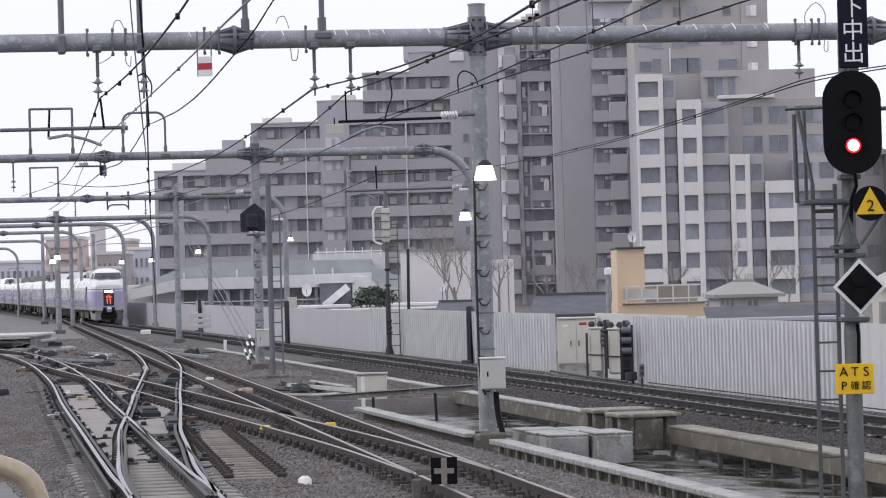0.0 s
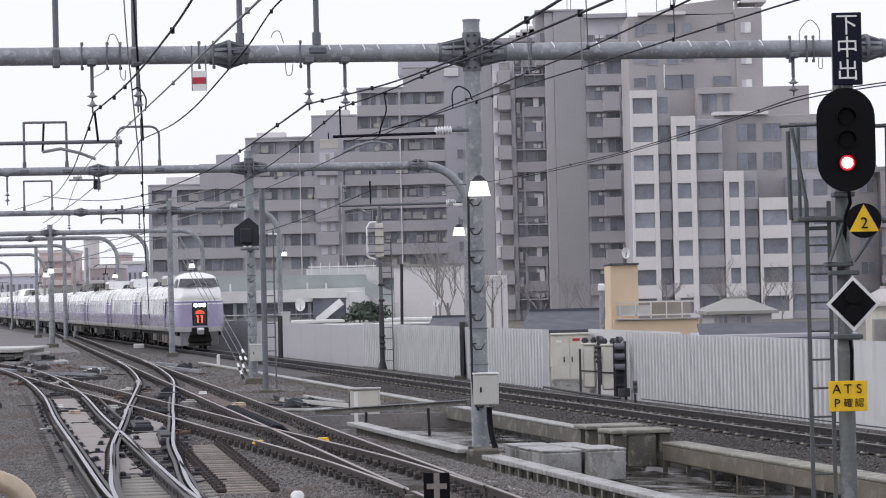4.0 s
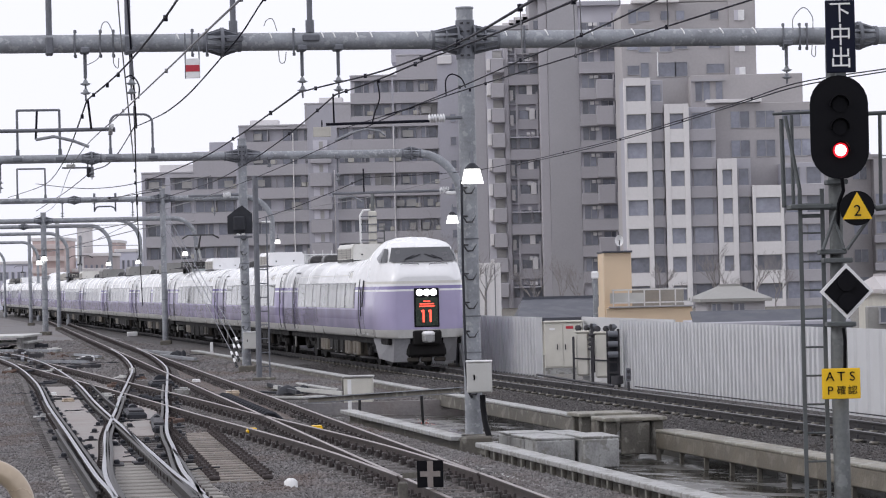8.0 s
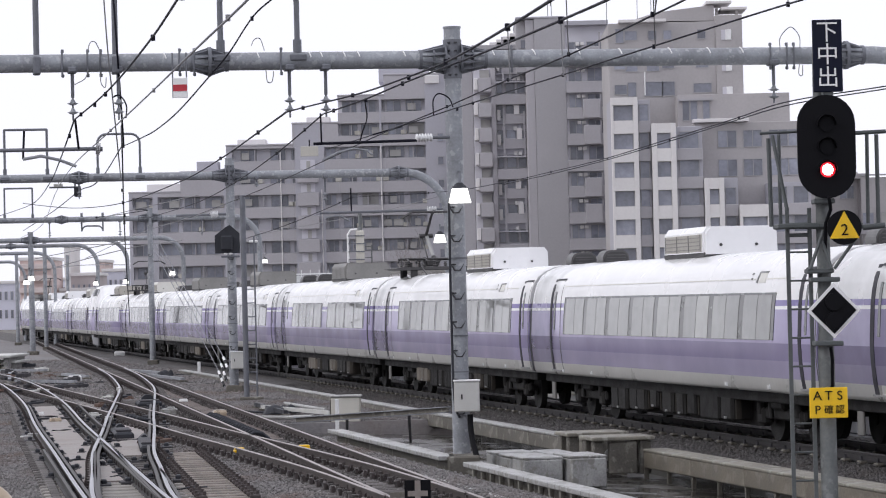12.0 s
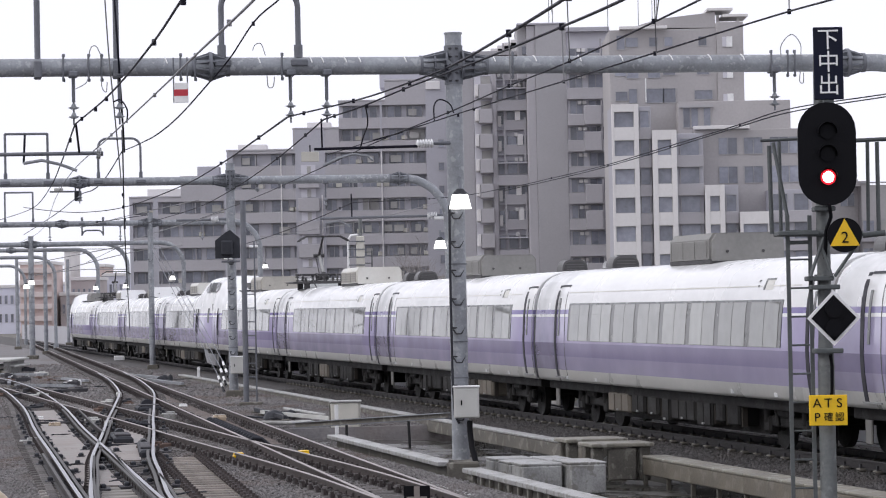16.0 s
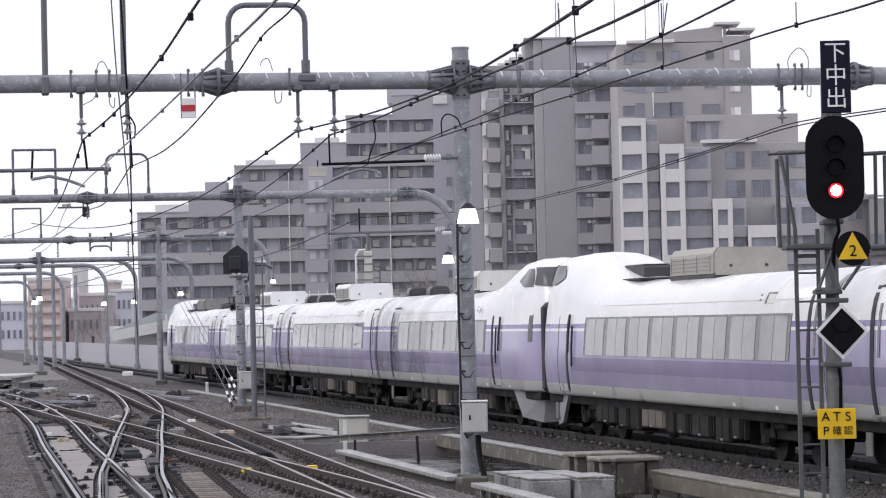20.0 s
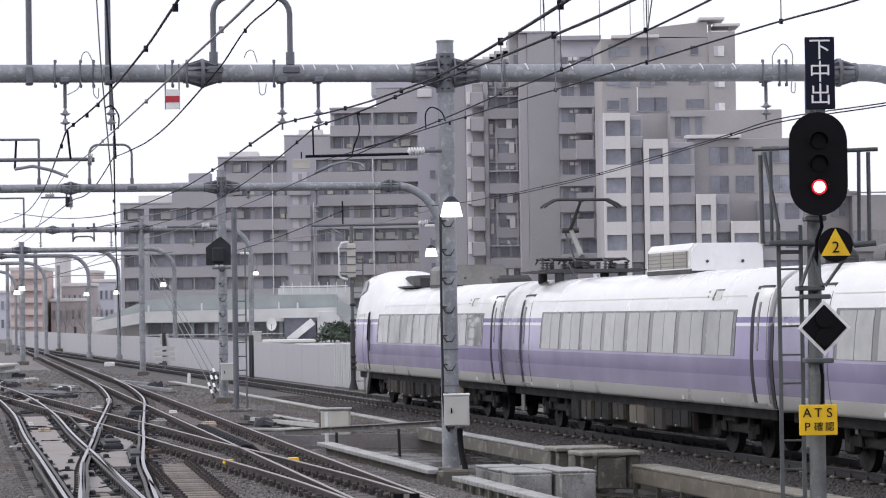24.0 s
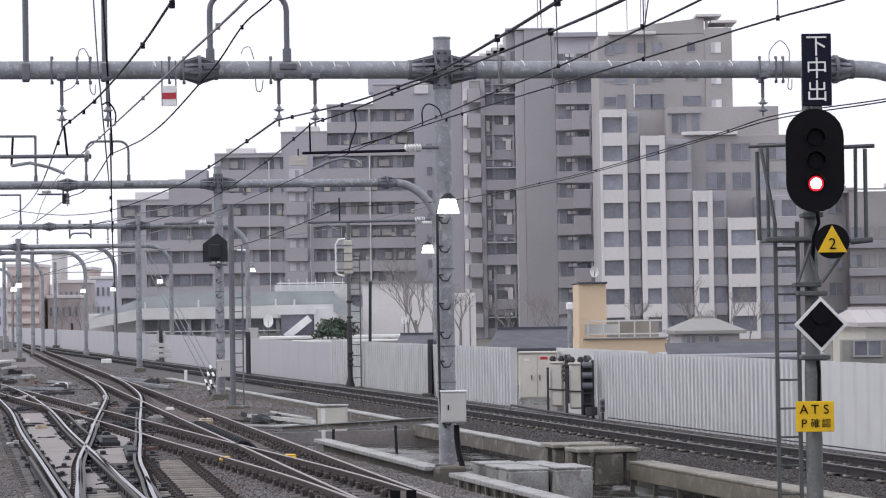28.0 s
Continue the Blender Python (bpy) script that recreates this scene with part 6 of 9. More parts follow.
def signal():
    o = Vector((3.83, 30, 1.74))
    th = thing("colour_light_signal", "black railway signal on a grey mast showing red", "signal", pose(o.x, o.y, -0.2))
    Q = lambda p: Vector(p) - Vector((o.x, o.y, -0.2))
    part("mast", MB().tube([(0, 0, -0.2), (0, 0, 2.2), (0, 0, 2.5), (0, 0, 5.35)], [0.088, 0.086, 0.072, 0.07], 20), M["mast"], th)
    # name board
    c = Q((3.89, 29.75, 5.11))
    nb = part("name_board", MB().box(c, (0.305, 0.03, 0.75), b=0.008), M["navy"], th, "dark navy board with white characters")
    for k, ch in enumerate("下中出"):
        text_mesh(ch, 0.235, M["white"], nb, Matrix.Translation(c + Vector((0, -0.022, 0.235 - 0.235 * k))) @ UPRIGHT, "character")
    part("board_bracket", MB().box(c + Vector((0, 0.1, -0.2)), (0.1, 0.2, 0.5)), M["mast_dk"], th)
    # head
    c = Q((3.85, 29.65, 4.17))
    w, h = 0.30, 0.535
    poly = []
    for k in range(13):
        a = math.pi * k / 12
        poly.append((c.x + w * math.cos(a), c.z + (h - w) + w * math.sin(a)))
    for k in range(13):
        a = math.pi + math.pi * k / 12
        poly.append((c.x + w * math.cos(a), c.z - (h - w) + w * math.sin(a)))
    bp = part("backplate", MB().prism(poly, "y", c.y + 0.03, c.y + 0.06), M["black"], th, "long oval black backplate")
    part("head_case", MB().box((c.x, c.y + 0.14, c.z), (0.26, 0.2, 0.8), b=0.05), M["black"], th)
    for k, py in enumerate((0.23, -0.005, -0.24)):
        cz = c.z + py
        hood = MB()
        n = 14
        vs, fs = [], []
        for i in range(n + 1):
            a = math.pi * (-0.05 + 1.1 * i / n)
            for d, rr in ((0.03, 0.098), (-0.07, 0.094)):
                vs.append((c.x + rr * math.cos(a), c.y + d, cz + rr * math.sin(a)))
        for i in range(n):
            fs.append((2 * i, 2 * i + 1, 2 * i + 3, 2 * i + 2))
        hood.add(vs, fs, True)
        ob = part("hood", hood, M["black"], bp)
        if k == 2:
            part("red_lens", MB().tube([(c.x, c.y, cz), (c.x, c.y - 0.014, cz)], 0.08, 20), M["red_light"], bp, "lit red lens")
            part("lens_core", MB().tube([(c.x, c.y - 0.014, cz), (c.x, c.y - 0.02, cz)], 0.058, 20), M["red_core"], bp, "bright centre of the red lens")
        else:
            part("dark_lens", MB().tube([(c.x, c.y, cz), (c.x, c.y - 0.01, cz)], 0.075, 18), M["black"], bp, "unlit dark lens")
    # number disc
    c = Q((4, 29.6, 3.33))
    disc = part("number_disc", MB().tube([c + Vector((0, 0.02, 0)), c], 0.179, 28), M["black"], th, "black disc with a yellow triangle")
    tri = [(c.x, c.z + 0.168), (c.x + 0.153, c.z - 0.112), (c.x - 0.153, c.z - 0.112)]
    part("yellow_triangle", MB().prism(tri, "y", c.y - 0.012, c.y - 0.002), M["yellow"], disc)
    text_mesh("2", 0.165, M["black"], disc, Matrix.Translation(c + Vector((0, -0.02, -0.03))) @ UPRIGHT, "figure")
    # brackets
    for p, q, r in (((3.65, 29.7, 2.91), (3.81, 29.8, 3.31), 0.018), ((3.87, 29.7, 2.91), (3.77, 29.8, 3.27), 0.018), ((3.9, 29.7, 2.91), (4.15, 29.7, 3.25), 0.018), ((3.45, 29.9, 3.36), (4.23, 29.9, 3.35), 0.03), ((4.23, 29.9, 3.33), (4.46, 29.9, 3.35), 0.03)):
        part("strut", MB().tube([Q(p), Q(q)], r, 8), M["mast_dk"], th)
    for p, w in (((3.76, 29.85, 2.89), 0.28), ((3.81, 29.85, 2.8), 0.30), ((3.83, 29.85, 2.14), 0.30), ((3.82, 29.85, 3.61), 0.22)):
        part("clamp_band", MB().box(Q(p), (w, 0.26, 0.05), b=0.01), M["mast_dk"], th)
    # diamond board
    c = Q((3.87, 29.6, 2.48))
    def dia(k):
        return [(c.x, c.z + 0.285 * k), (c.x + 0.275 * k, c.z), (c.x, c.z - 0.285 * k), (c.x - 0.275 * k, c.z)]
    db = part("diamond_board", MB().prism(dia(1), "y", c.y, c.y + 0.02), M["white"], th, "white-edged black diamond board")
    part("black_face", MB().prism(dia(0.84), "y", c.y - 0.01, c.y - 0.002), M["black"], db)
    for z in (0.09, -0.1):
        part("dark_lens", MB().tube([c + Vector((0, -0.01, z)), c + Vector((0, -0.05, z))], 0.09, 16), M["black"], db)
    # yellow sign
    c = Q((3.81, 29.75, 1.53))
    ys = part("yellow_sign", MB().box(c, (0.395, 0.02, 0.315), b=0.006), M["yellow"], th, "yellow sign with black characters")
    for k, ch in enumerate("ATS"):
        text_mesh(ch, 0.135, M["black"], ys, Matrix.Translation(c + Vector((-0.115 + 0.115 * k, -0.016, 0.07))) @ UPRIGHT, "character")
    for k, ch in enumerate("P確認"):
        text_mesh(ch, 0.125 if k == 0 else 0.10, M["black"], ys, Matrix.Translation(c + Vector((-0.115 + 0.115 * k, -0.016, -0.075))) @ UPRIGHT, "character")
    # ladder and cage
    for p, q in (((3.46, 30, 3.55), (3.46, 30, 0.22)), ((3.69, 30, 3.55), (3.69, 30, 0.21))):
        part("ladder_rail", MB().box((Q(p) + Q(q)) / 2, (0.055 if p[0] < 3.46 else 0.04, 0.05, (Q(p) - Q(q)).length)), M["mast_dk"], th)
    a, b = Q((3.47, 30, 3.09)), Q((3.7, 30, 3.09))
    for k in range(11):
        z = a.z + 0.3 - k * 0.297
        part("rung", MB().tube([(a.x, a.y, z), (b.x, b.y, z)], 0.012, 6), M["mast_dk"], th)
    for p, q, r in (((3.32, 30.3, 4.3), (3.33, 30.3, 3.37), 0.024), ((3.34, 30.1, 4.32), (3.46, 30, 3.55), 0.02), ((3.45, 30.5, 4.35), (3.45, 30.5, 3.38), 0.02), ((4.34, 30.2, 4.32), (4.33, 30.2, 3.38), 0.02), ((4.41, 30, 4.3), (4.41, 30, 3.35), 0.022), ((3.22, 30.2, 4.35), (3.62, 30.2, 4.36), 0.016), ((4.2, 30.2, 4.33), (4.54, 30.2, 4.34), 0.022), ((3.45, 30, 3.27), (3.69, 30, 3.27), 0.02)):
        part("cage_bar", MB().tube([Q(p), Q(q)], r, 8), M["mast_dk"], th)
    part("cage_floor", MB().box((Q((3.42, 30.2, 3.37)) + Q((3.7, 30, 3.36))) / 2, (0.42, 0.5, 0.05), b=0.01), M["mast_dk"], th)


signal()

# ---- the large apartment block behind the railway ----
def window(th, x, y, z, w, h, glass="apt_glass", split=2, depth=0.12, m=None):
    """A recessed window: frame with mullions, panes behind it."""
    f = MB()
    t = 0.06
    f.box((x, y - 0.02, z + h / 2 - t / 2), (w, 0.1, t))
    f.box((x, y - 0.02, z - h / 2 + t / 2), (w, 0.1, t))
    for k in range(split + 1):
        f.box((x - w / 2 + t / 2 + (w - t) * k / split, y - 0.02, z), (t, 0.1, h - 2 * t))
    win = part("window", f, M["frame"], th)
    for k in range(split):
        c = x - w / 2 + t / 2 + (w - t) * (k + 0.5) / split
        part("pane", MB().box((c, y + 0.0, z), ((w - t) / split - t, 0.03, h - 2 * t)), M[glass], win)
    return win


def mass(th, name, x0, x1, y0, y1, z0, z1, m, label=""):
    return part(name, MB().box(((x0 + x1) / 2, (y0 + y1) / 2, (z0 + z1) / 2), (x1 - x0, y1 - y0, z1 - z0), b=0.03), m, th, label)


FL = 2.87  # storey height


STEPS = [(-38.4, -32.3, 16.0), (-32.3, -26.8, 18.3), (-26.8, -18.95, 21.3), (-18.95, -13.5, 23.75), (-13.5, -8.0, 26.9), (-8.0, 3.34, 29.25)]
BAYS = [(-38.0, -35.6), (-35.0, -27.2), (-26.1, -18.7), (-15.2, -8.62), (-8.38, -3.2)]


def long_wing():
    """The stepped wing: long open balconies between plain wall strips."""
    th = thing("apartment_wing", "grey stepped apartment wing with long open balconies", "apartment building")
    Y = 340.0
    rows = [26.45 - 2.735 * k for k in range(9)]
    rnd = random.Random(4)
    for x0, x1, zt in STEPS:
        mass(th, "wall", x0, x1, Y + 1.0, Y + 16, -0.6, zt - 0.05, M["apt_in"])
        part("parapet", MB().box(((x0 + x1) / 2, Y + 0.7, zt + 0.12), (x1 - x0 + 0.1, 1.5, 0.24), b=0.05), M["apt_dk"], th)
        cuts = sorted({x0, x1} | {e for bay in BAYS for e in bay if x0 < e < x1})
        for a, b in zip(cuts, cuts[1:]):
            mid, w = (a + b) / 2, b - a
            if not any(p <= mid <= q for p, q in BAYS):
                part("wall_strip", MB().box((mid, Y + 0.5, zt / 2 - 0.3), (w, 1.0, zt + 0.6)), M["apt"], th)
                continue
            last = zt
            for z in rows:
                if z > zt - 0.15:
                    continue
                part("balcony_front", MB().box((mid, Y + 0.12, (last + z) / 2), (w, 0.24, last - z), b=0.02), M["apt_lt"], th)
                part("balcony_floor", MB().box((mid, Y + 0.62, z + 0.1), (w, 0.74, 0.16)), M["apt"], th)
                last = z - 1.45
                n = max(1, round(w / 2.9))
                for k in range(n):
                    c = a + w * (k + 0.5) / n + rnd.uniform(-0.15, 0.15)
                    window(th, c, Y + 0.96, z - 0.72, min(w / n - 0.5, rnd.uniform(1.7, 2.3)), 1.36, "curtain" if rnd.random() < 0.1 else "apt_glass_dk")
                    if rnd.random() < 0.3:
                        part("air_unit", MB().box((a + w * (k + 0.93) / n, Y + 0.75, z - 1.1), (0.7, 0.3, 0.5), b=0.04), M["cream"], th)
                    if rnd.random() < 0.25:
                        part("laundry", MB().box((c + rnd.uniform(-0.6, 0.6), Y + 0.5, z - 0.85), (rnd.uniform(0.6, 1.3), 0.06, 0.8), b=0.02), M["curtain"], th)
                if w > 4:
                    part("divider", MB().box((mid + rnd.choice((-0.9, 0.0, 0.9)), Y + 0.6, z - 0.7), (0.1, 0.7, 1.4)), M["apt_lt"], th)
            part("balcony_front", MB().box((mid, Y + 0.12, (last - 0.6) / 2), (w, 0.24, last + 0.6)), M["apt_lt"], th)
    # jutting balcony boxes on the strip between two bays
    for z in rows[3:]:
        part("balcony_box", MB().box((-17.15, Y - 0.45, z - 0.65), (2.5, 0.9, 1.55), b=0.04), M["apt_lt"], th)
        part("box_gap", MB().box((-17.2, Y - 0.1, z + 0.75), (1.7, 0.2, 1.1)), M["apt_in"], th)
        part("pale_panel", MB().box((-17.1, Y - 0.22, z + 0.7), (0.45, 0.06, 0.9), b=0.02), M["curtain"], th)
    for z in rows[1:]:
        window(th, -1.45, Y - 0.02, z - 1.9, 0.7, 1.0, "apt_glass_dk", 1)
    for x, zt in ((-8.5, 21.0), (-20.4, 20.5), (-15.6, 16.0), (-26.5, 18.0)):
        part("drain_pipe", MB().tube([(x, Y - 0.06, 1), (x, Y - 0.06, zt)], 0.07, 6), M["apt_white"], th, "pale drain pipe")
    part("roof_hut", MB().box((-5.66, Y + 6, 29.75), (6, 5, 2.0), b=0.05), M["apt"], th)
    part("roof_hut", MB().box((-34.32, Y + 5, 16.3), (4.5, 4, 1.8), b=0.05), M["apt_white"], th)
    part("roof_hut", MB().box((-29.32, Y + 5, 18.8), (2.6, 3, 2.0), b=0.05), M["apt"], th)
    part("roof_hut", MB().box((-24.0, Y + 5, 21.5), (3.4, 3, 1.6), b=0.05), M["apt_white"], th)
    part("roof_hut", MB().box((-16.0, Y + 5, 24.0), (2.8, 3, 1.6), b=0.05), M["apt_white"], th)
    part("white_gable", MB().box((-2.3, Y - 0.1, 28.7), (1.7, 0.3, 1.0), b=0.05), M["apt_white"], th)
    part("antenna", MB().tube([(-7.19, Y + 4, 25), (-7.19, Y + 4, 32.5)], 0.05, 6), M["galv_dk"], th)


long_wing()


def left_stack():
    """Stacked balcony boxes and deep loggias, in groups of three storeys, beside the plain tower wall."""
    th = thing("apartment_stack", "grey apartment block with stacked corner balconies and deep loggias", "apartment building")
    Y, S = 320.0, 2.77
    x0, x1, x2, x3 = 2.52, 4.41, 4.9, 8.35
    zt = 30.4
    mass(th, "wall", x0 - 0.1, x3, Y + 1.3, Y + 14, -0.6, zt, M["apt_in"])
    mass(th, "wall_strip", x1, x2, Y, Y + 1.28, -0.6, zt, M["apt_lt"])
    mass(th, "flank", 0.3, x0 - 0.14, Y + 3, Y + 13, -0.6, zt - 2, M["apt_dk"], "darker tiled flank")
    part("parapet", MB().box(((x0 + x3) / 2, Y + 1.4, zt + 0.2), (x3 - x0 + 0.4, 2.8, 0.5), b=0.05), M["apt_dk"], th)
    for k in range(4):
        part("roof_step", MB().box((5.2 + k * 0.75, Y + 5, zt + 0.5 + 0.32 * k), (1.6, 4, 1.0), b=0.04), M["apt_white"], th)
    for k in range(-2, 8):
        z = 7.73 + S * k
        part("balcony_box", MB().box(((x0 + x1) / 2 + 0.2, Y + 0.2, z - 0.78), (x1 - x0 - 0.42, 2.6, 1.56), b=0.05), M["apt_lt"], th)
        part("balcony_cheek", MB().box((x0 + 0.18, Y + 0.1, z - 0.7), (0.4, 2.5, 1.3), b=0.05), M["apt_white"], th, "pale balcony cheek")
        window(th, (x0 + x1) / 2 + 0.25, Y + 1.26, z + 0.55, 1.1, 1.0, "curtain", 1)
    rnd = random.Random(12)
    for g in range(-1, 4):
        zs = 8.1 + 8.32 * g
        if zs > zt - 1:
            continue
        # the broad slab that closes each group of storeys, and the open storey over it
        if zs > 0:
            part("slab_front", MB().box(((x2 + x3) / 2, Y + 0.3, zs), (x3 - x2 - 0.02, 0.6, 1.15), b=0.04), M["apt_lt"], th)
        part("open_floor", MB().box(((x2 + x3) / 2, Y + 0.65, zs + 1.95), (x3 - x2, 1.26, 0.12)), M["apt_in"], th)
        for k in range(3):
            z = zs + 1.2 + S * k
            if z > zt - 1.0 or z < 0.5:
                continue
            if k:
                part("balcony_front", MB().box((7.05, Y + 0.6, z - 0.55), (2.5, 0.16, 1.15), b=0.03), M["apt_lt"], th)
                part("loggia_floor", MB().box(((x2 + x3) / 2, Y + 0.95, z - 1.05), (x3 - x2, 0.66, 0.14)), M["apt"], th)
                part("white_panel", MB().box((7.2 + 0.25 * (k % 2), Y + 0.45, z + 0.55), (0.6, 0.08, 1.25), b=0.02), M["apt_white"], th, "pale screen panel")
                part("white_panel", MB().box((5.2, Y + 0.9, z - 0.1), (0.4, 0.08, 1.2), b=0.02), M["apt_white"], th)
            window(th, 5.35, Y + 1.26, z + 0.3, 0.7, 1.5, "apt_glass_dk", 1)
            window(th, 6.55, Y + 1.26, z + 0.3, 1.1, 1.5, "apt_glass_dk", 1)
            window(th, 7.75, Y + 1.26, z + 0.3, 0.9, 1.5, "apt_glass_dk", 1)
            for xx in (7.0, 7.5):
                if rnd.random() < 0.7:
                    part("air_unit", MB().box((xx, Y + 0.9, z + 1.15), (0.4, 0.3, 0.42), b=0.03), M["apt_white"], th)
        for xx in (5.75, 8.0):
            part("pillar", MB().box((xx, Y + 0.5, zs + 4.5), (0.2, 0.3, 5.0)), M["apt_lt"], th)


left_stack()


def plain_tower():
    th = thing("apartment_tower", "plain windowless grey tower wall with a pale edge strip", "apartment building")
    Y = 316.0
    x0, x1, x2 = 8.24, 9.2, 12.6
    zt = 33.3
    mass(th, "wall", x1, x2, Y, Y + 14, -0.6, zt, M["apt_dk"])
    mass(th, "pale_strip", x0, x1 - 0.02, Y + 0.25, Y + 14, -0.6, zt - 0.1, M["apt_lt"], "paler strip up the edge of the tower")
    mass(th, "tower_head", 7.25, x0 - 0.02, Y + 1.5, Y + 14, 27.5, zt - 0.05, M["apt_dk"])
    part("coping", MB().box((9.9, Y + 7, zt + 0.08), (5.4, 14.2, 0.2), b=0.03), M["apt"], th)
    part("head_window", MB().box((8.0, Y + 1.4, 30.6), (0.5, 0.16, 0.9), b=0.02), M["apt_glass_dk"], th)
    for xx, zz in ((10.9, 38.0), (11.3, 37.0)):
        part("antenna", MB().tube([(xx, Y + 4, zt), (xx, Y + 4, zz)], 0.04, 6), M["galv_dk"], th)


plain_tower()


def balcony_column():
    """The grey part with windows and balconies between tower and white grid."""
    th = thing("apartment_bays", "grey apartment bays with dark windows and jutting corner balconies", "apartment building")
    Y, S = 315.2, 2.872
    x0, x1, x2 = 12.57, 14.31, 17.31
    zt = 32.45
    mass(th, "wall", x0, x2, Y + 1.0, Y + 13, -0.6, zt, M["apt_in"])
    part("parapet", MB().box(((x0 + x2) / 2, Y + 1.0, zt + 0.15), (x2 - x0, 2.2, 0.5), b=0.04), M["apt"], th)
    for k in range(-1, 9):
        z = 7.64 + S * k
        full = k % 3 == 1
        window(th, x0 + 1.02, Y + 0.96, z - 0.75, 1.45, 1.5, "apt_glass_dk", 2)
        window(th, x2 - 1.55, Y + 0.96, z - 0.75, 1.66, 1.5, "apt_glass_dk" if full else "apt_glass", 2)
        top = z - 1.55
        part("balcony_front", MB().box(((x0 + x2) / 2, Y + 0.1, top - 0.62), (x2 - x0 - 0.04, 0.2, 1.24), b=0.03), M["apt_lt"], th)
        part("balcony_floor", MB().box(((x0 + x2) / 2, Y + 0.6, top - 1.14), (x2 - x0 - 0.06, 0.78, 0.14)), M["apt"], th)
        if not full:
            part("balcony_box", MB().box((x1 + 0.98, Y - 0.25, top - 0.15), (1.8, 0.9, 2.06), b=0.04), M["apt_lt"], th)
            part("post", MB().box((x1 + 2.02, Y + 0.3, z - 0.3), (0.2, 0.2, 2.48)), M["apt_lt"], th)
        for xx in (13.94, 14.46):
            part("air_unit", MB().box((xx, Y + 0.7, z - 0.26), (0.42, 0.35, 0.38), b=0.03), M["apt_white"], th, "white air-conditioning unit")


balcony_column()


def white_grid():
    """White tiled window columns of rising height with grey bays between."""
    th = thing("white_apartment_block", "apartment block with a front of white window columns and grey bays", "apartment building")
    Y = 280.0
    rows = [3.69 + k * 2.785 for k in range(-1, 10)]
    cols = [(15.22, 18.06, 21.9, 0.68), (19.35, 21.72, 19.3, 0.57), (24.38, 26.29, 13.87, 0.5), (27.74, 30.75, 11.2, 0.8)]
    for x0, x1, zt, share in cols:
        w = x1 - x0
        # piers left and right of the openings, bands between them
        ww = w * share
        for a, b in ((x0 + (0.22 if x0 < 16 else 0), x0 + (w - ww) / 2), (x1 - (w - ww) / 2, x1)):
            part("white_pier", MB().box(((a + b) / 2, Y + 0.3, zt / 2 - 0.3), (b - a, 0.6, zt + 0.6), b=0.02), M["apt_white"], th)
        last = -0.6
        zs = [z for z in rows if z + 1.0 < zt]
        for z in zs:
            lo = z - 0.76
            part("white_band", MB().box(((x0 + x1) / 2, Y + 0.32, (last + lo) / 2), (ww + 0.04, 0.56, lo - last)), M["apt_white"], th)
            window(th, (x0 + x1) / 2, Y + 0.5, z, ww, 1.52, "apt_glass_dk", 1)
            last = z + 0.76
        part("white_band", MB().box(((x0 + x1) / 2, Y + 0.32, (last + zt) / 2), (ww + 0.04, 0.56, zt - last)), M["apt_white"], th)
        mass(th, "core", x0 + 0.3, x1 - 0.05, Y + 0.62, Y + 9, -0.6, zt - 0.05, M["apt"])
    bays = [(18.06, 19.35, 21.71, 1), (21.72, 24.38, 19, 1), (26.29, 27.74, 13.88, 1), (30.75, 34.86, 13.35, 2)]
    for x0, x1, zt, n in bays:
        mass(th, "bay_wall", x0 + 0.02, x1 - 0.02, Y + 1.2, Y + 9, -0.6, zt, M["apt"])
        for k, z in enumerate(rows):
            if z + 0.8 > zt:
                break
            part("bay_band", MB().box(((x0 + x1) / 2, Y + 0.95, z - 1.35), (x1 - x0 - 0.06, 0.44, 1.15), b=0.03), M["apt_lt"], th)
            for j in range(n):
                window(th, x0 + (x1 - x0) * (j + 0.5) / n, Y + 1.16, z + 0.05, (x1 - x0) / n * 0.72, 1.7, "apt_glass_dk", 1)
    return th


white_grid()


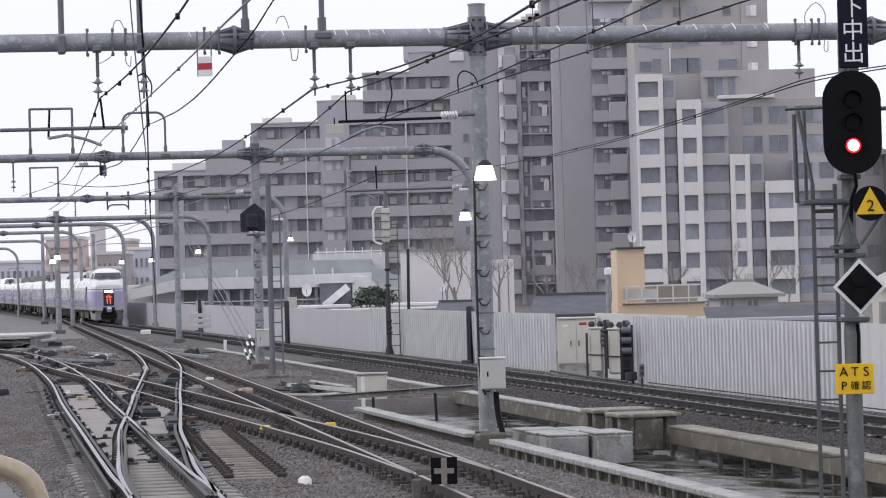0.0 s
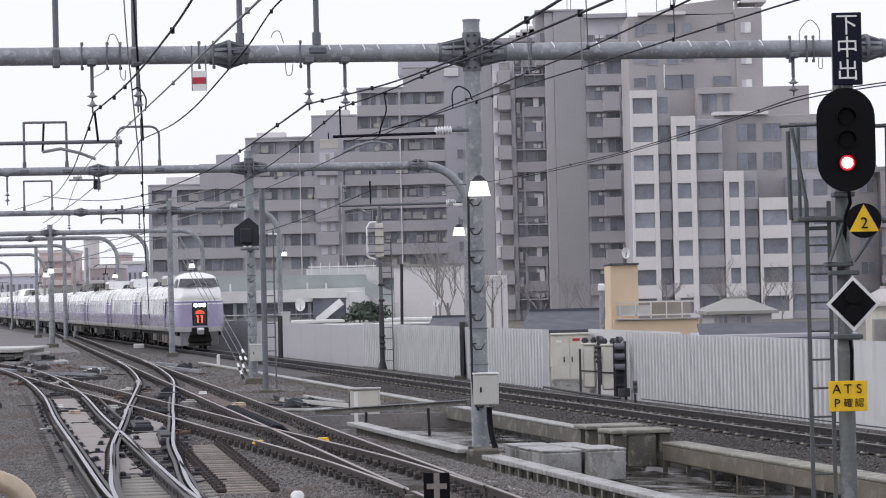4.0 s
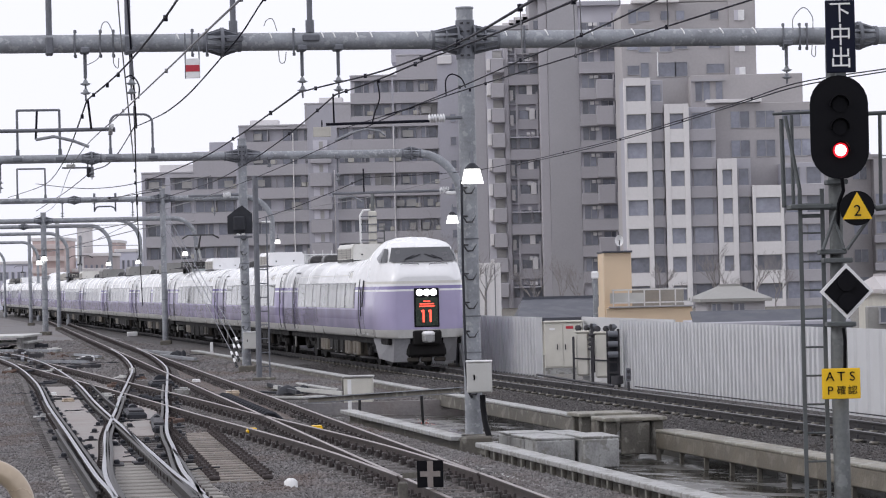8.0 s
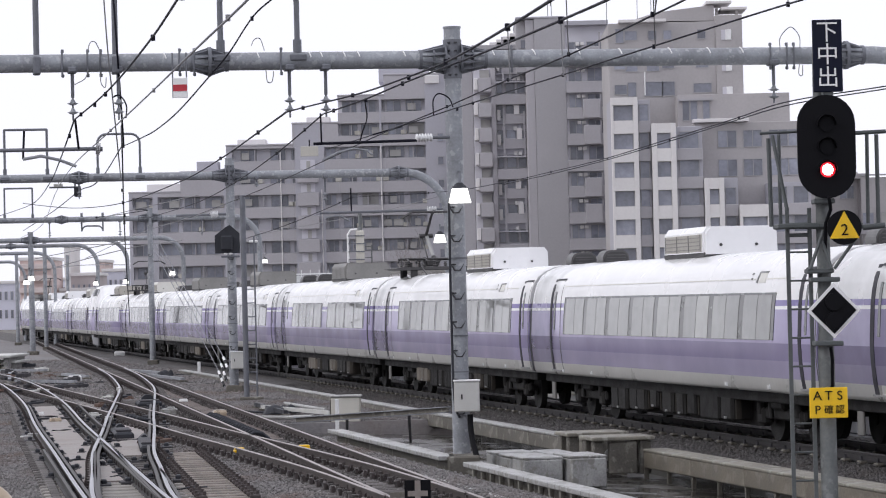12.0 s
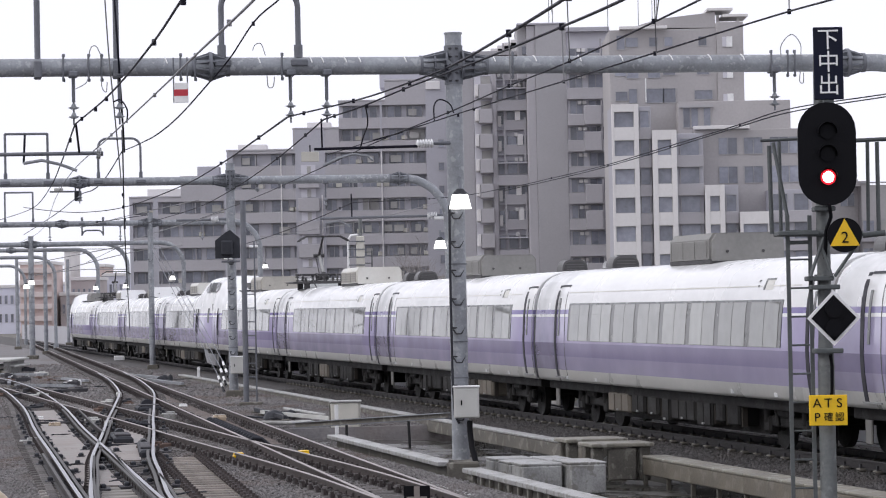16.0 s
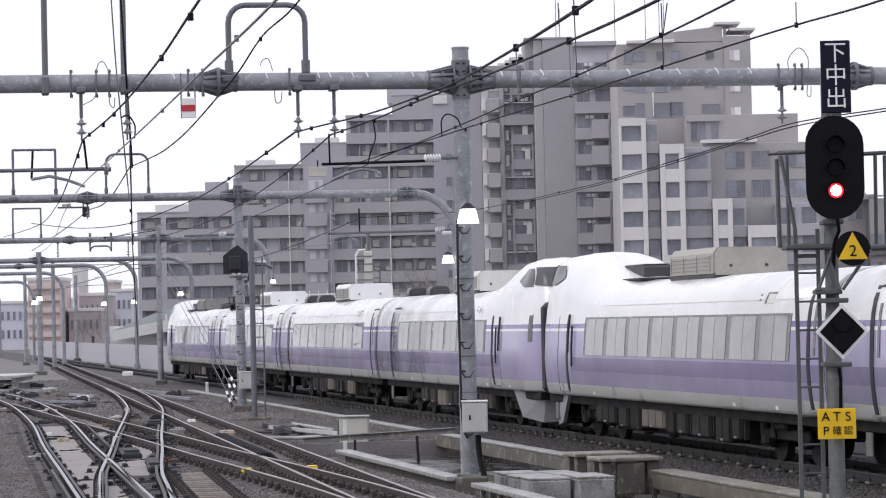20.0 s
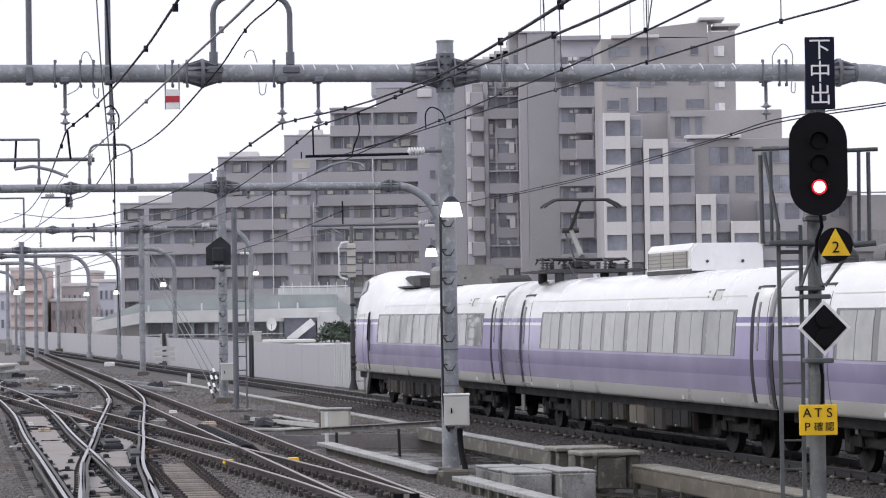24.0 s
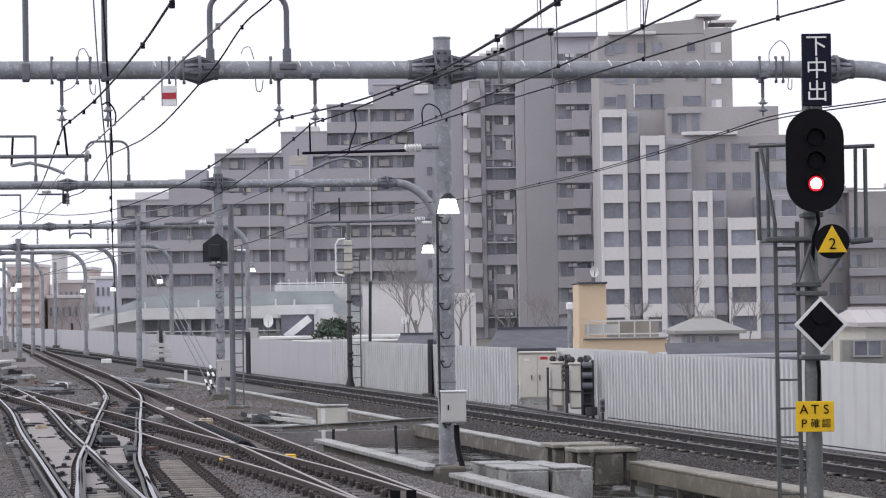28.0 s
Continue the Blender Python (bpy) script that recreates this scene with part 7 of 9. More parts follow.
def upper_block():
    """The grey upper storeys set back behind the white front."""
    th = thing("apartment_upper_block", "set-back grey apartment storeys with roof terraces", "apartment building", pose(0.27, 0, 0))
    Y = 291.0
    mass(th, "wall", 15.7, 26.54, Y, Y + 14, -0.6, 30.15, M["apt_warm"])
    mass(th, "end_wall", 26.54, 29.22, Y - 0.3, Y + 14, -0.6, 30.74, M["apt_warm"])
    mass(th, "lower_terrace", 22.31, 33.49, Y - 3, Y + 6, -0.6, 22.56, M["apt_warm"])
    mass(th, "lower_terrace", 23.68, 35.66, Y - 6, Y, -0.6, 19.51, M["apt_warm"])
    part("roof_slope", MB().prism([(17.86, 30.43), (26.54, 30.3), (26.54, 31.9), (20.83, 31.3)], "y", Y + 1, Y + 9), M["apt_warm"], th)
    part("eave", MB().box((19.12, Y - 0.2, 30.29), (4.8, 1.6, 0.3), b=0.03), M["apt_white"], th)
    for x, z in ((26.99, 32.12), (28.53, 31.47)):
        part("roof_canopy", MB().box((x, Y + 3, z), (2.6, 5, 0.28), b=0.04), M["apt_white"], th, "pale flat canopy")
    for x in (26.88, 28.93):
        part("canopy_post", MB().box((x, Y + 2, 31.02), (0.3, 0.3, 1.2)), M["apt_white"], th)
    for y_ in (28.73, 25.58, 22.95):
        # wall is closed here: white panels imitate daylight through the landings
        part("bright_opening", MB().box((27.79, Y - 0.36, y_), (0.62, 0.1, 1.05), b=0.02), M["white"], th, "white panel painted as sky seen through an open landing")
        part("landing_rail", MB().box((27.28, Y - 0.36, y_), (0.4, 0.12, 1.0)), M["apt_in"], th)
    rnd = random.Random(8)
    for z in (28.88, 25.96, 23.44):
        for x in (16.84, 17.98, 20.14, 21.68, 25.11):
            window(th, x, Y - 0.02, z, rnd.choice((0.9, 1.3, 1.9)), rnd.choice((1.0, 1.5)), "apt_glass_dk", 1)
    for x in (23.11, 23.91, 25.16):
        window(th, x, Y - 3.02, 20.95, 0.75, 2.0, "apt_glass_dk", 1)
    part("terrace_lintel", MB().box((24.08, Y - 3.2, 22.04), (3.4, 0.5, 0.2)), M["apt_dk"], th)
    part("terrace_roof", MB().box((26.25, Y - 6, 19.72), (5.5, 1.5, 0.35), b=0.04), M["apt_white"], th)
    for z in (17.88, 15.02):
        for x in (26.88, 29.39, 31.95, 33.84):
            window(th, x, Y - 6.02, z, 1.9, 1.7, "apt_glass_dk", 2)
    part("aerial", MB().tube([(19.23, Y - 1, 22.74), (19.23, Y - 1, 25.14)], 0.06, 6), M["white"], th)
    for x in (15.81, 18.95, 20.37, 20.83):
        part("antenna", MB().tube([(x, Y + 4, 30.29), (x, Y + 4, 36)], 0.035, 6), M["galv_dk"], th)


upper_block()


def right_block():
    th = thing("apartment_block", "grey apartment block with small windows beyond the signal", "apartment building")
    Y = 300.0
    mass(th, "wall", 35.88, 42.06, Y, Y + 10, -0.6, 14.94, M["apt_warm"])
    mass(th, "wall", 42.06, 50.29, Y - 2, Y + 10, -0.6, 14.25, M["apt_warm"])
    mass(th, "roof_house", 41.41, 42.98, Y - 1.9, Y + 6, 14.15, 14.69, M["apt_warm"])
    for fl in range(5):
        z = 1.36 + fl * FL
        for x in (36.47, 40.88):
            window(th, x, Y - 0.02, z, 1.5, 1.4, "apt_glass_dk", 2)
        if fl < 4:
            for x in (42.76, 44.12, 45.7, 47.94):
                window(th, x, Y - 2.02, z, 1.2, 1.3, "curtain" if x > 43 else "apt_glass_dk", 2)
            part("balcony_band", MB().box((45, Y - 2.3, z - 1.2), (6.2, 0.6, 0.8), b=0.04), M["apt_lt"], th)
    part("roof_rail", MB().box((44.7, Y - 2, 14.5), (5.4, 0.2, 0.15)), M["apt_dk"], th)


right_block()


# ---- low buildings between the fence and the flats ----
def deck_building():
    """The long white building with a sheet roof and a windowed ground floor."""
    th = thing("deck_building", "long white building with grey-green sheet roof and teal columns", "building")
    Y = 245.0
    x0, x1 = -30.5, -6.24
    part("parapet_band", MB().prism([(-30.02, 1.51), (-30.02, 2.38), (-25.84, 3.18), (-9.27, 3.31), (-9.27, 2.16), (-25.84, 2.22)], "y", Y, Y + 1.2), M["steelw"], th, "white parapet band")
    part("sheet_roof", MB().prism([(-30.02, 2.47), (-25.84, 4.09), (-22.33, 4.52), (-9.55, 4.42), (-9.27, 3.17), (-25.84, 2.99)], "y", Y + 1.4, Y + 12), M["greenish"], th, "grey-green sheet roof")
    mass(th, "back_wall", x0, x1, Y + 2.5, Y + 12, -0.6, 2.78, M["apt_white"])
    z = 1.53
    for k in range(10):
        x = -25.12 + k * 1.29
        window(th, x, Y + 2.4, z, 1.16, 1.3, "apt_glass_dk", 1)
    for px in (-26.17, -21.71, -20.55, -19.69, -14.16):
        part("column", MB().box((px, Y + 0.7, 0.6), (0.28, 0.28, 3.4)), M["greenish"], th, "teal column")
    for x, y0, y1 in ((-25.41, 3.17, 3.65), (-20.89, 3.25, 3.78), (-14.31, 3.25, 3.77), (-12.72, 3.27, 3.7)):
        part("parapet_post", MB().box((x, Y + 0.4, (y0 + y1) / 2), (0.14, 0.3, y1 - y0 + 0.1), b=0.03), M["steelw"], th)
    part("hand_rail", MB().tube([(-25.69, Y + 0.3, 1.16), (-10.8, Y + 0.3, 1.13)], 0.05, 6), M["steelw"], th)
    mass(th, "upper_hut", -14.64, -8.4, Y + 5, Y + 10, 2, 5.03, M["steelw"])
    for k in range(8):
        part("roof_rail_post", MB().box((-14.16 + k * 0.77, Y + 4.8, 5.07), (0.06, 0.06, 0.9)), M["white"], th)
    part("roof_rail", MB().box((-11.52, Y + 4.8, 5.17), (5.9, 0.08, 0.1)), M["white"], th)
    # solid dark-toned panel stands in for the shaded opening below the stair
    part("stair_void", MB().prism([(-13.83, 0.55), (-13.83, 2.52), (-11.14, 2.48), (-11.14, 0.51)], "y", Y - 0.3, Y + 1), M["apt_glass"], th)
    part("stair_brace", MB().bar((-13.44, Y - 0.5, 0.54), (-11.38, Y - 0.5, 2.15), 0.62, 0.62), M["white"], th, "white sloping stair side")
    part("stair_top", MB().box((-12.48, Y - 0.4, 2.69), (3.35, 0.6, 0.45)), M["steelw"], th)
    mass(th, "end_wall", -11.04, -9.07, Y - 0.4, Y + 2, -0.6, 2.99, M["steelw"])
    part("screen", MB().prism([(-9.36, 3.94), (-6.86, 2.8), (-6.86, 1.84), (-9.36, 2.64)], "y", Y - 0.6, Y - 0.5), M["greenish"], th, "green mesh screen")
    mass(th, "white_hall", -6.96, -0.95, Y + 2, Y + 10, -0.6, 5.06, M["apt_white"])
    part("hall_roof", MB().box((-3.98, Y + 6, 5.11), (6.3, 8.4, 0.2)), M["roof_grey"], th)
    part("low_roof", MB().box((-9.36, Y - 3, 0.53), (12.2, 3, 0.28), b=0.05), M["white"], th, "long white low roof")
    mass(th, "pale_panel_wall", 0.05, 2.6, Y - 10, Y - 9, -0.6, 4.02, M["apt_white"])
    for x in (0.56, 1.39, 2.12):
        part("panel_joint", MB().box((x, Y - 10.03, 1.6), (0.06, 0.04, 4.2)), M["galv_dk"], th)


deck_building()


def dish(p, r, label):
    th = thing("satellite_dish", label, "satellite dish", pose(*p), group="satellite dishes")
    f = MB()
    n = 18
    vs, fs = [(0, 0.1, 0)], []
    for ring_ in (0.5, 1.0):
        for k in range(n):
            a = 2 * math.pi * k / n
            vs.append((r * 0.75 * ring_ * math.cos(a), 0.1 - 0.1 * ring_ ** 2, r * ring_ * math.sin(a)))
    for k in range(n):
        fs.append((0, 1 + k, 1 + (k + 1) % n))
        fs.append((1 + k, 1 + n + k, 1 + n + (k + 1) % n, 1 + (k + 1) % n))
    f.add(vs, fs, True)
    part("reflector", f, M["white"], th)
    part("stand", MB().tube([(0, 0.12, 0), (0, 0.25, -r * 1.8 - 0.4)], 0.03, 6), M["galv_dk"], th)
    part("feed_arm", MB().tube([(0, 0.05, -r * 0.8), (0, -0.4, 0)], 0.02, 6), M["galv_dk"], th)


dish((-14.81, 243, 1.96), 0.56, "white satellite dish on a low roof")
dish((-2.08, 150, 2.19), 0.22, "small white satellite dish on a low roof")
dish((5.87, 112, 4.07), 0.22, "white satellite dish on a peach house roof")


def peach_house():
    th = thing("peach_house", "peach rendered house with stair tower and railed roof terrace", "house")
    Y = 112.0
    mass(th, "tower", 5.24, 6.32, Y, Y + 5, -0.6, 3.62, M["peach"])
    part("tower_coping", MB().box((5.78, Y + 2.4, 3.64), (1.16, 5.1, 0.08), b=0.02), M["slate"], th)
    mass(th, "wall", 5.3, 8.6, Y - 0.6, Y + 7, -0.6, 1.47, M["peach"])
    part("wall_coping", MB().box((7.01, Y - 0.6, 1.49), (3.25, 0.3, 0.06), b=0.01), M["frame"], th)
    mass(th, "terrace_wall", 5.47, 8.63, Y + 4, Y + 4.3, 1, 2.17, M["roof_grey"])
    z0, z1 = 1.51, 2.15
    for k in range(6):
        part("rail_post", MB().box((5.56 + k * 0.6, Y - 0.55, (z0 + z1) / 2), (0.05, 0.05, z1 - z0)), M["steelw"], th)
    for z in (z1, z0 + 0.14):
        part("rail", MB().box((7.05, Y - 0.55, z), (3.1, 0.05, 0.05)), M["steelw"], th)
    part("rail_panel", MB().box((6.08, Y - 0.5, (z0 + z1) / 2), (1.3, 0.03, 0.4)), M["box"], th, "pale mesh panel")
    part("flue", MB().tube([(4.86, Y - 0.7, 0), (4.86, Y - 0.7, 2.84)], 0.1, 10), M["galv"], th, "shiny metal flue pipe")
    part("flue_cap", MB().box((4.86, Y - 0.7, 2.75), (0.28, 0.28, 0.3), b=0.05), M["ceramic"], th)


peach_house()


def gable_house(name, label, x0, x1, y, d, eave, ridge, wall, roof, hip=0.0, ribs=True):
    th = thing(name, label, "house")
    mass(th, "wall", x0 + 0.3, x1 - 0.3, y + 0.3, y + d - 0.3, -0.6, eave, wall)
    xm0, xm1, ym = x0 + hip, x1 - hip, y + d / 2
    r = MB()
    r.add([(x0, y, eave), (x1, y, eave), (x1, y + d, eave), (x0, y + d, eave), (xm0, ym, ridge), (xm1, ym, ridge),
           (x0, y, eave - 0.15), (x1, y, eave - 0.15), (x1, y + d, eave - 0.15), (x0, y + d, eave - 0.15)],
          [(0, 1, 5, 4), (2, 3, 4, 5), (1, 2, 5), (3, 0, 4), (0, 6, 7, 1), (1, 7, 8, 2), (2, 8, 9, 3), (3, 9, 6, 0), (6, 9, 8, 7)])
    part("roof", r, roof, th)
    part("ridge_cap", MB().bar((xm0, ym, ridge + 0.03), (xm1, ym, ridge + 0.03), 0.25, 0.1), roof, th)
    n = int((x1 - x0) / 0.6)
    for k in range(1, n if ribs else 0):
        t = k / n
        xb = x0 + (x1 - x0) * t
        xt = xm0 + (xm1 - xm0) * t
        part("roof_rib", MB().bar((xb, y, eave + 0.005), (xt, ym, ridge + 0.005), 0.04, 0.03), roof, th)
    return th


gable_house("slate_roof_house", "house with a dark blue-grey slate roof", 2.0, 6.2, 122, 8, 1.0, 1.8, M["cream"], M["slate"], 0.32, False)
hip_house = gable_house("hip_roof_house", "house with a hipped grey sheet roof", 10.56, 13.85, 132, 7, 1.55, 2.12, M["apt_lt"], M["roof_grey"], 1.15, False)
window(hip_house, 12.35, 132.2, 1.14, 0.6, 0.45, "apt_glass_dk", 2)
window(hip_house, 11.31, 132.2, 1.15, 0.5, 0.45, "apt_glass_dk", 2)
gable_house("pale_roof_house", "house with a pale sheet-metal roof", 14.35, 19.07, 100, 9, 2.02, 2.48, M["cream"], M["roof_pale"], 0.3)
th = thing("flat_roof_shed", "low shed with a dark blue-grey flat roof", "shed")
mass(th, "wall", 7.45, 12.57, 95.2, 101, -0.6, 1.09, M["apt"])
part("roof", MB().prism([(95, 0.83), (97, 1.37), (97, 1.45), (95, 0.91)], "x", 7.41, 12.61), M["slate"], th)
th = thing("bay_house", "dark window bay of a pale house", "house")
mass(th, "wall", 13.59, 16.6, 98.6, 99.2, -0.6, 1.46, M["roof_grey"])
window(th, 14.46, 98.55, 1.15, 1.0, 0.6, "apt_glass", 2)
th = thing("white_sheet_roof", "bright white sheet roof behind the fence", "roof")
part("roof_sheet", MB().box((-4.26, 151, 1.14), (7.5, 4, 0.12), b=0.03), M["white"], th)
part("wall", MB().box((-4.26, 152, 0.2), (7.0, 3.4, 2.0)), M["apt_white"], th)
gable_house("grey_roof_house", "house with a grey tiled roof", -2.35, 0.2, 138, 6, 1.02, 1.5, M["roof_grey"], M["slate"], 0.2, False)

# far buildings at the end of the line
def far_block(x0, x1, Y, zt, m, rows, cols, label, bands=False):
    th = thing("distant_building", label, "building", group="distant buildings")
    mass(th, "wall", x0, x1, Y, Y + 12, -0.6, zt, m)
    part("roof_edge", MB().box(((x0 + x1) / 2, Y + 6, zt + 0.2), (x1 - x0 + 0.4, 12.4, 0.5), b=0.05), M["apt_white"], th)
    for r in range(rows):
        if bands:
            part("balcony_band", MB().box(((x0 + x1) / 2, Y - 0.4, zt - 0.9 - r * 1.75), (x1 - x0, 0.8, 0.75), b=0.04), M["far_band"], th, "pale pinkish balcony band")
            continue
        for c in range(cols):
            window(th, x0 + (x1 - x0) * (c + 0.5) / cols, Y - 0.02, zt - 2.0 - r * 3.0, (x1 - x0) / cols * 0.5, 1.4, "apt_glass", 1)


# their haze is only paint, mixed into the wall colours
far_block(-63.57, -58.95, 420.0, 9.81, M["brick"], 6, 5, "pale orange-brown brick flats in the distance", True)
far_block(-63.85, -62.84, 470.0, 12.68, M["apt_white"], 6, 1, "slender pale tower in the distance")
far_block(-57.49, -53.53, 430.0, 7.53, M["far_brown"], 2, 5, "brown low block in the distance")
far_block(-58.51, -57.31, 470.0, 10.10, M["brick"], 3, 2, "pinkish block in the distance")
far_block(-55.14, -51.96, 450.0, 8.29, M["haze"], 4, 4, "distant block painted hazy lilac-grey")
far_block(-58.41, -53.74, 425.0, 5.23, M["far_brown"], 1, 5, "dark low shed in the distance")
far_block(-72.99, -70.54, 520.0, 7.83, M["haze"], 3, 5, "distant block painted hazy grey")
far_block(-78.78, -71.04, 470.0, 6.97, M["haze"], 2, 8, "distant block painted hazy and pale")
far_block(-120.8, -95.31, 520.0, 7.22, M["haze"], 2, 8, "distant block painted hazy grey")
far_block(51.13, 82.5, 320.0, 16.0, M["apt"], 4, 10, "grey apartment block beyond the houses")


# ---- bare winter trees and a shrub ----
def bare_tree(p, h, seed, label="leafless winter tree with fine spreading twigs"):
    rnd = random.Random(seed)
    th = thing("bare_tree", label, "tree", pose(*p), group="bare trees")
    trunk, twigs = MB(), MB()

    def grow(o, d, L, r, depth, mb):
        q = o + d * L
        mid = o.lerp(q, 0.5) + Vector((rnd.uniform(-1, 1), rnd.uniform(-1, 1), 0)) * L * 0.05
        mb.tube([o, mid, q], [r, r * 0.85, r * 0.7], 4 if depth else 8, cap=False)
        if depth >= 6:
            return
        for k in range(rnd.choice((2, 3, 3))):
            a = rnd.uniform(0, 6.28)
            s = rnd.uniform(0.3, 0.75)
            nd = (d + Vector((math.cos(a) * s, math.sin(a) * s, rnd.uniform(0.0, 0.35)))).normalized()
            grow(o.lerp(q, rnd.uniform(0.6, 1.0)), nd, L * rnd.uniform(0.6, 0.82), r * 0.6, depth + 1, twigs if depth >= 1 else mb)

    grow(Vector((0, 0, 0)), Vector((rnd.uniform(-0.1, 0.1), 0, 1)).normalized(), h * 0.28, h * 0.011, 0, trunk)
    part("trunk", trunk, M["bark"], th)
    part("crown", twigs, M["bark"], th)


for k, q in enumerate(((-46, 340, -0.08), (-44.94, 340, -0.09), (-43.87, 340, -0.11), (-42.87, 340, -0.12), (-41.94, 340, -0.14))):
    bare_tree(q, 5.2 + (k * 37 % 5) * 0.4, 30 + k, "leafless tree beyond the yard in haze-paled bark")
bare_tree((-1.41, 160, -0.17), 8.2, 1)
bare_tree((-2.23, 165, -0.25), 7.2, 2)
bare_tree((-0.5, 150, -0.01), 6.0, 9)
bare_tree((4.62, 200, -0.98), 6.5, 3)
bare_tree((6.66, 215, -1.28), 7.0, 4)
bare_tree((8.54, 220, -1.4), 7.5, 12)
bare_tree((18.15, 210, -1.36), 8.2, 5)
bare_tree((21.47, 220, -1.59), 7.2, 6)
bare_tree((23.41, 220, -1.62), 7.2, 7)
bare_tree((15.02, 230, -0.78), 6.5, 8)
bare_tree((0.96, 175, -0.48), 7.0, 10)
bare_tree((16.82, 230, -0.8), 4.2, 14)


def shrub(p, w, h, seed, label):
    rnd = random.Random(seed)
    th = thing("evergreen_shrub", label, "shrub", pose(*p))
    st = MB()
    for k in range(5):
        st.tube([(0, 0, -1.5), (rnd.uniform(-w, w) * 0.4, rnd.uniform(-w, w) * 0.3, h * 0.5)], 0.05, 6)
    part("stem", st, M["bark"], th)
    lv = MB()
    for k in range(3000):
        a, b = rnd.uniform(0, 6.28), rnd.uniform(-0.6, 1.5)
        r = rnd.uniform(0.5, 1.05) * (1 + 0.35 * math.sin(3 * a + b * 4))
        c = Vector((w / 2 * r * math.cos(a) * math.cos(b), w / 2 * r * math.sin(a) * math.cos(b), h / 2 + h / 2 * r * math.sin(b)))
        u = Vector((rnd.uniform(-1, 1), rnd.uniform(-1, 1), rnd.uniform(-1, 1))).normalized() * 0.1
        v = Vector((rnd.uniform(-1, 1), rnd.uniform(-1, 1), rnd.uniform(-1, 1))).normalized() * 0.07
        lv.add([c - u, c + v, c + u, c - v], [(0, 1, 2, 3)])
    part("crown", lv, M["leaf"], th)


shrub((-6.55, 172, 0.83), 2.3, 1.25, 3, "low spreading grey-green evergreen shrub")

# ---- things beside the express line ----
def switch_cabinet():
    p = Vector((2.75, 85.54, -0.1))
    th = thing("equipment_cabinet", "pale cream two-door trackside equipment cabinet", "cabinet", Matrix.Translation(p) @ Matrix.Rotation(-0.1, 4, "Z"))
    w, h = 1.12, 1.36
    part("case", MB().box((0, 0.3, h / 2 + 0.1), (w, 0.6, h), b=0.02), M["cream"], th)
    part("plinth", MB().box((0, 0.3, 0.02), (w * 0.98, 0.58, 0.2)), M["concrete"], th)
    part("top", MB().box((0, 0.28, h + 0.12), (w * 1.04, 0.68, 0.05), b=0.01), M["cream"], th)
    for s in (-1, 1):
        d = part("door", MB().box((s * w * 0.245, -0.012, h / 2 + 0.1), (w * 0.47, 0.02, h * 0.93), b=0.006), M["cream"], th)
        part("handle", MB().box((s * 0.12 - 0.05, -0.035, h / 2 + 0.05), (0.03, 0.03, 0.16), b=0.006), M["black_soft"], d, "dark door handle")
    part("red_label", MB().box((0.2, -0.028, h * 0.96), (0.22, 0.008, 0.08)), M["red"], th, "small red label bar")
    part("white_label", MB().box((-0.32, -0.028, h * 0.93), (0.16, 0.008, 0.06)), M["white"], th)
    part("dark_label", MB().box((0.42, -0.028, h * 0.95), (0.1, 0.008, 0.1)), M["black"], th)


switch_cabinet()


def transformer(p, label):
    th = thing("impedance_bond_box", label, "transformer", Matrix.Translation(Vector(p)) @ Matrix.Rotation(-0.15, 4, "Z"), group="trackside transformers")
    part("tank", MB().box((0, 0.2, 0.66), (0.36, 0.4, 1.2), b=0.05), M["cream"], th)
    part("lid", MB().box((0, 0.2, 1.28), (0.42, 0.46, 0.06), b=0.02), M["cream"], th)
    for k in range(4):
        part("insulator", MB().tube([(0.27, 0.0, 0.75 + k * 0.13), (0.27, 0.0, 0.8 + k * 0.13), (0.27, 0.0, 0.85 + k * 0.13)], [0.06, 0.12, 0.06], 10), M["iron"], th, "dark ribbed insulator")
    part("frame_post", MB().bar((0.27, 0.0, -0.2), (0.27, 0.0, 1.5), 0.07, 0.07), M["iron"], th)
    part("frame_post", MB().bar((-0.24, -0.02, -0.2), (-0.24, -0.02, 1.15), 0.06, 0.06), M["iron"], th)
    part("cross_bar", MB().bar((-0.24, -0.02, 0.55), (0.27, 0, 0.52), 0.04, 0.04), M["iron"], th)
    for x in (-0.12, 0.12):
        part("terminal", MB().tube([(x, 0.2, 1.3), (x, 0.2, 1.38), (x, 0.2, 1.46)], [0.06, 0.1, 0.05], 10), M["iron"], th, "dark terminal on the lid")
    part("side_plate", MB().box((0.3, 0.14, 0.75), (0.1, 0.2, 1.2), b=0.02), M["black_soft"], th, "dark connection plate")
    part("top_insulator", MB().tube([(0.3, 0.1, 1.35), (0.3, 0.1, 1.42), (0.3, 0.1, 1.5)], [0.07, 0.14, 0.07], 10), M["galv_dk"], th)


transformer((3.08, 79.56, -0.1), "cream transformer box in a dark steel frame")
transformer((3.52, 77.61, -0.1), "cream transformer box in a dark steel frame")
th = thing("insulator_rack", "dark steel rack with stacked grey insulators", "electrical rack", Matrix.Translation(Vector((3.74, 75.98, -0.15))))
for x in (-0.12, 0.16):
    part("rack_post", MB().bar((x, 0.1, -0.2), (x, 0.1, 1.45), 0.07, 0.07), M["iron"], th)
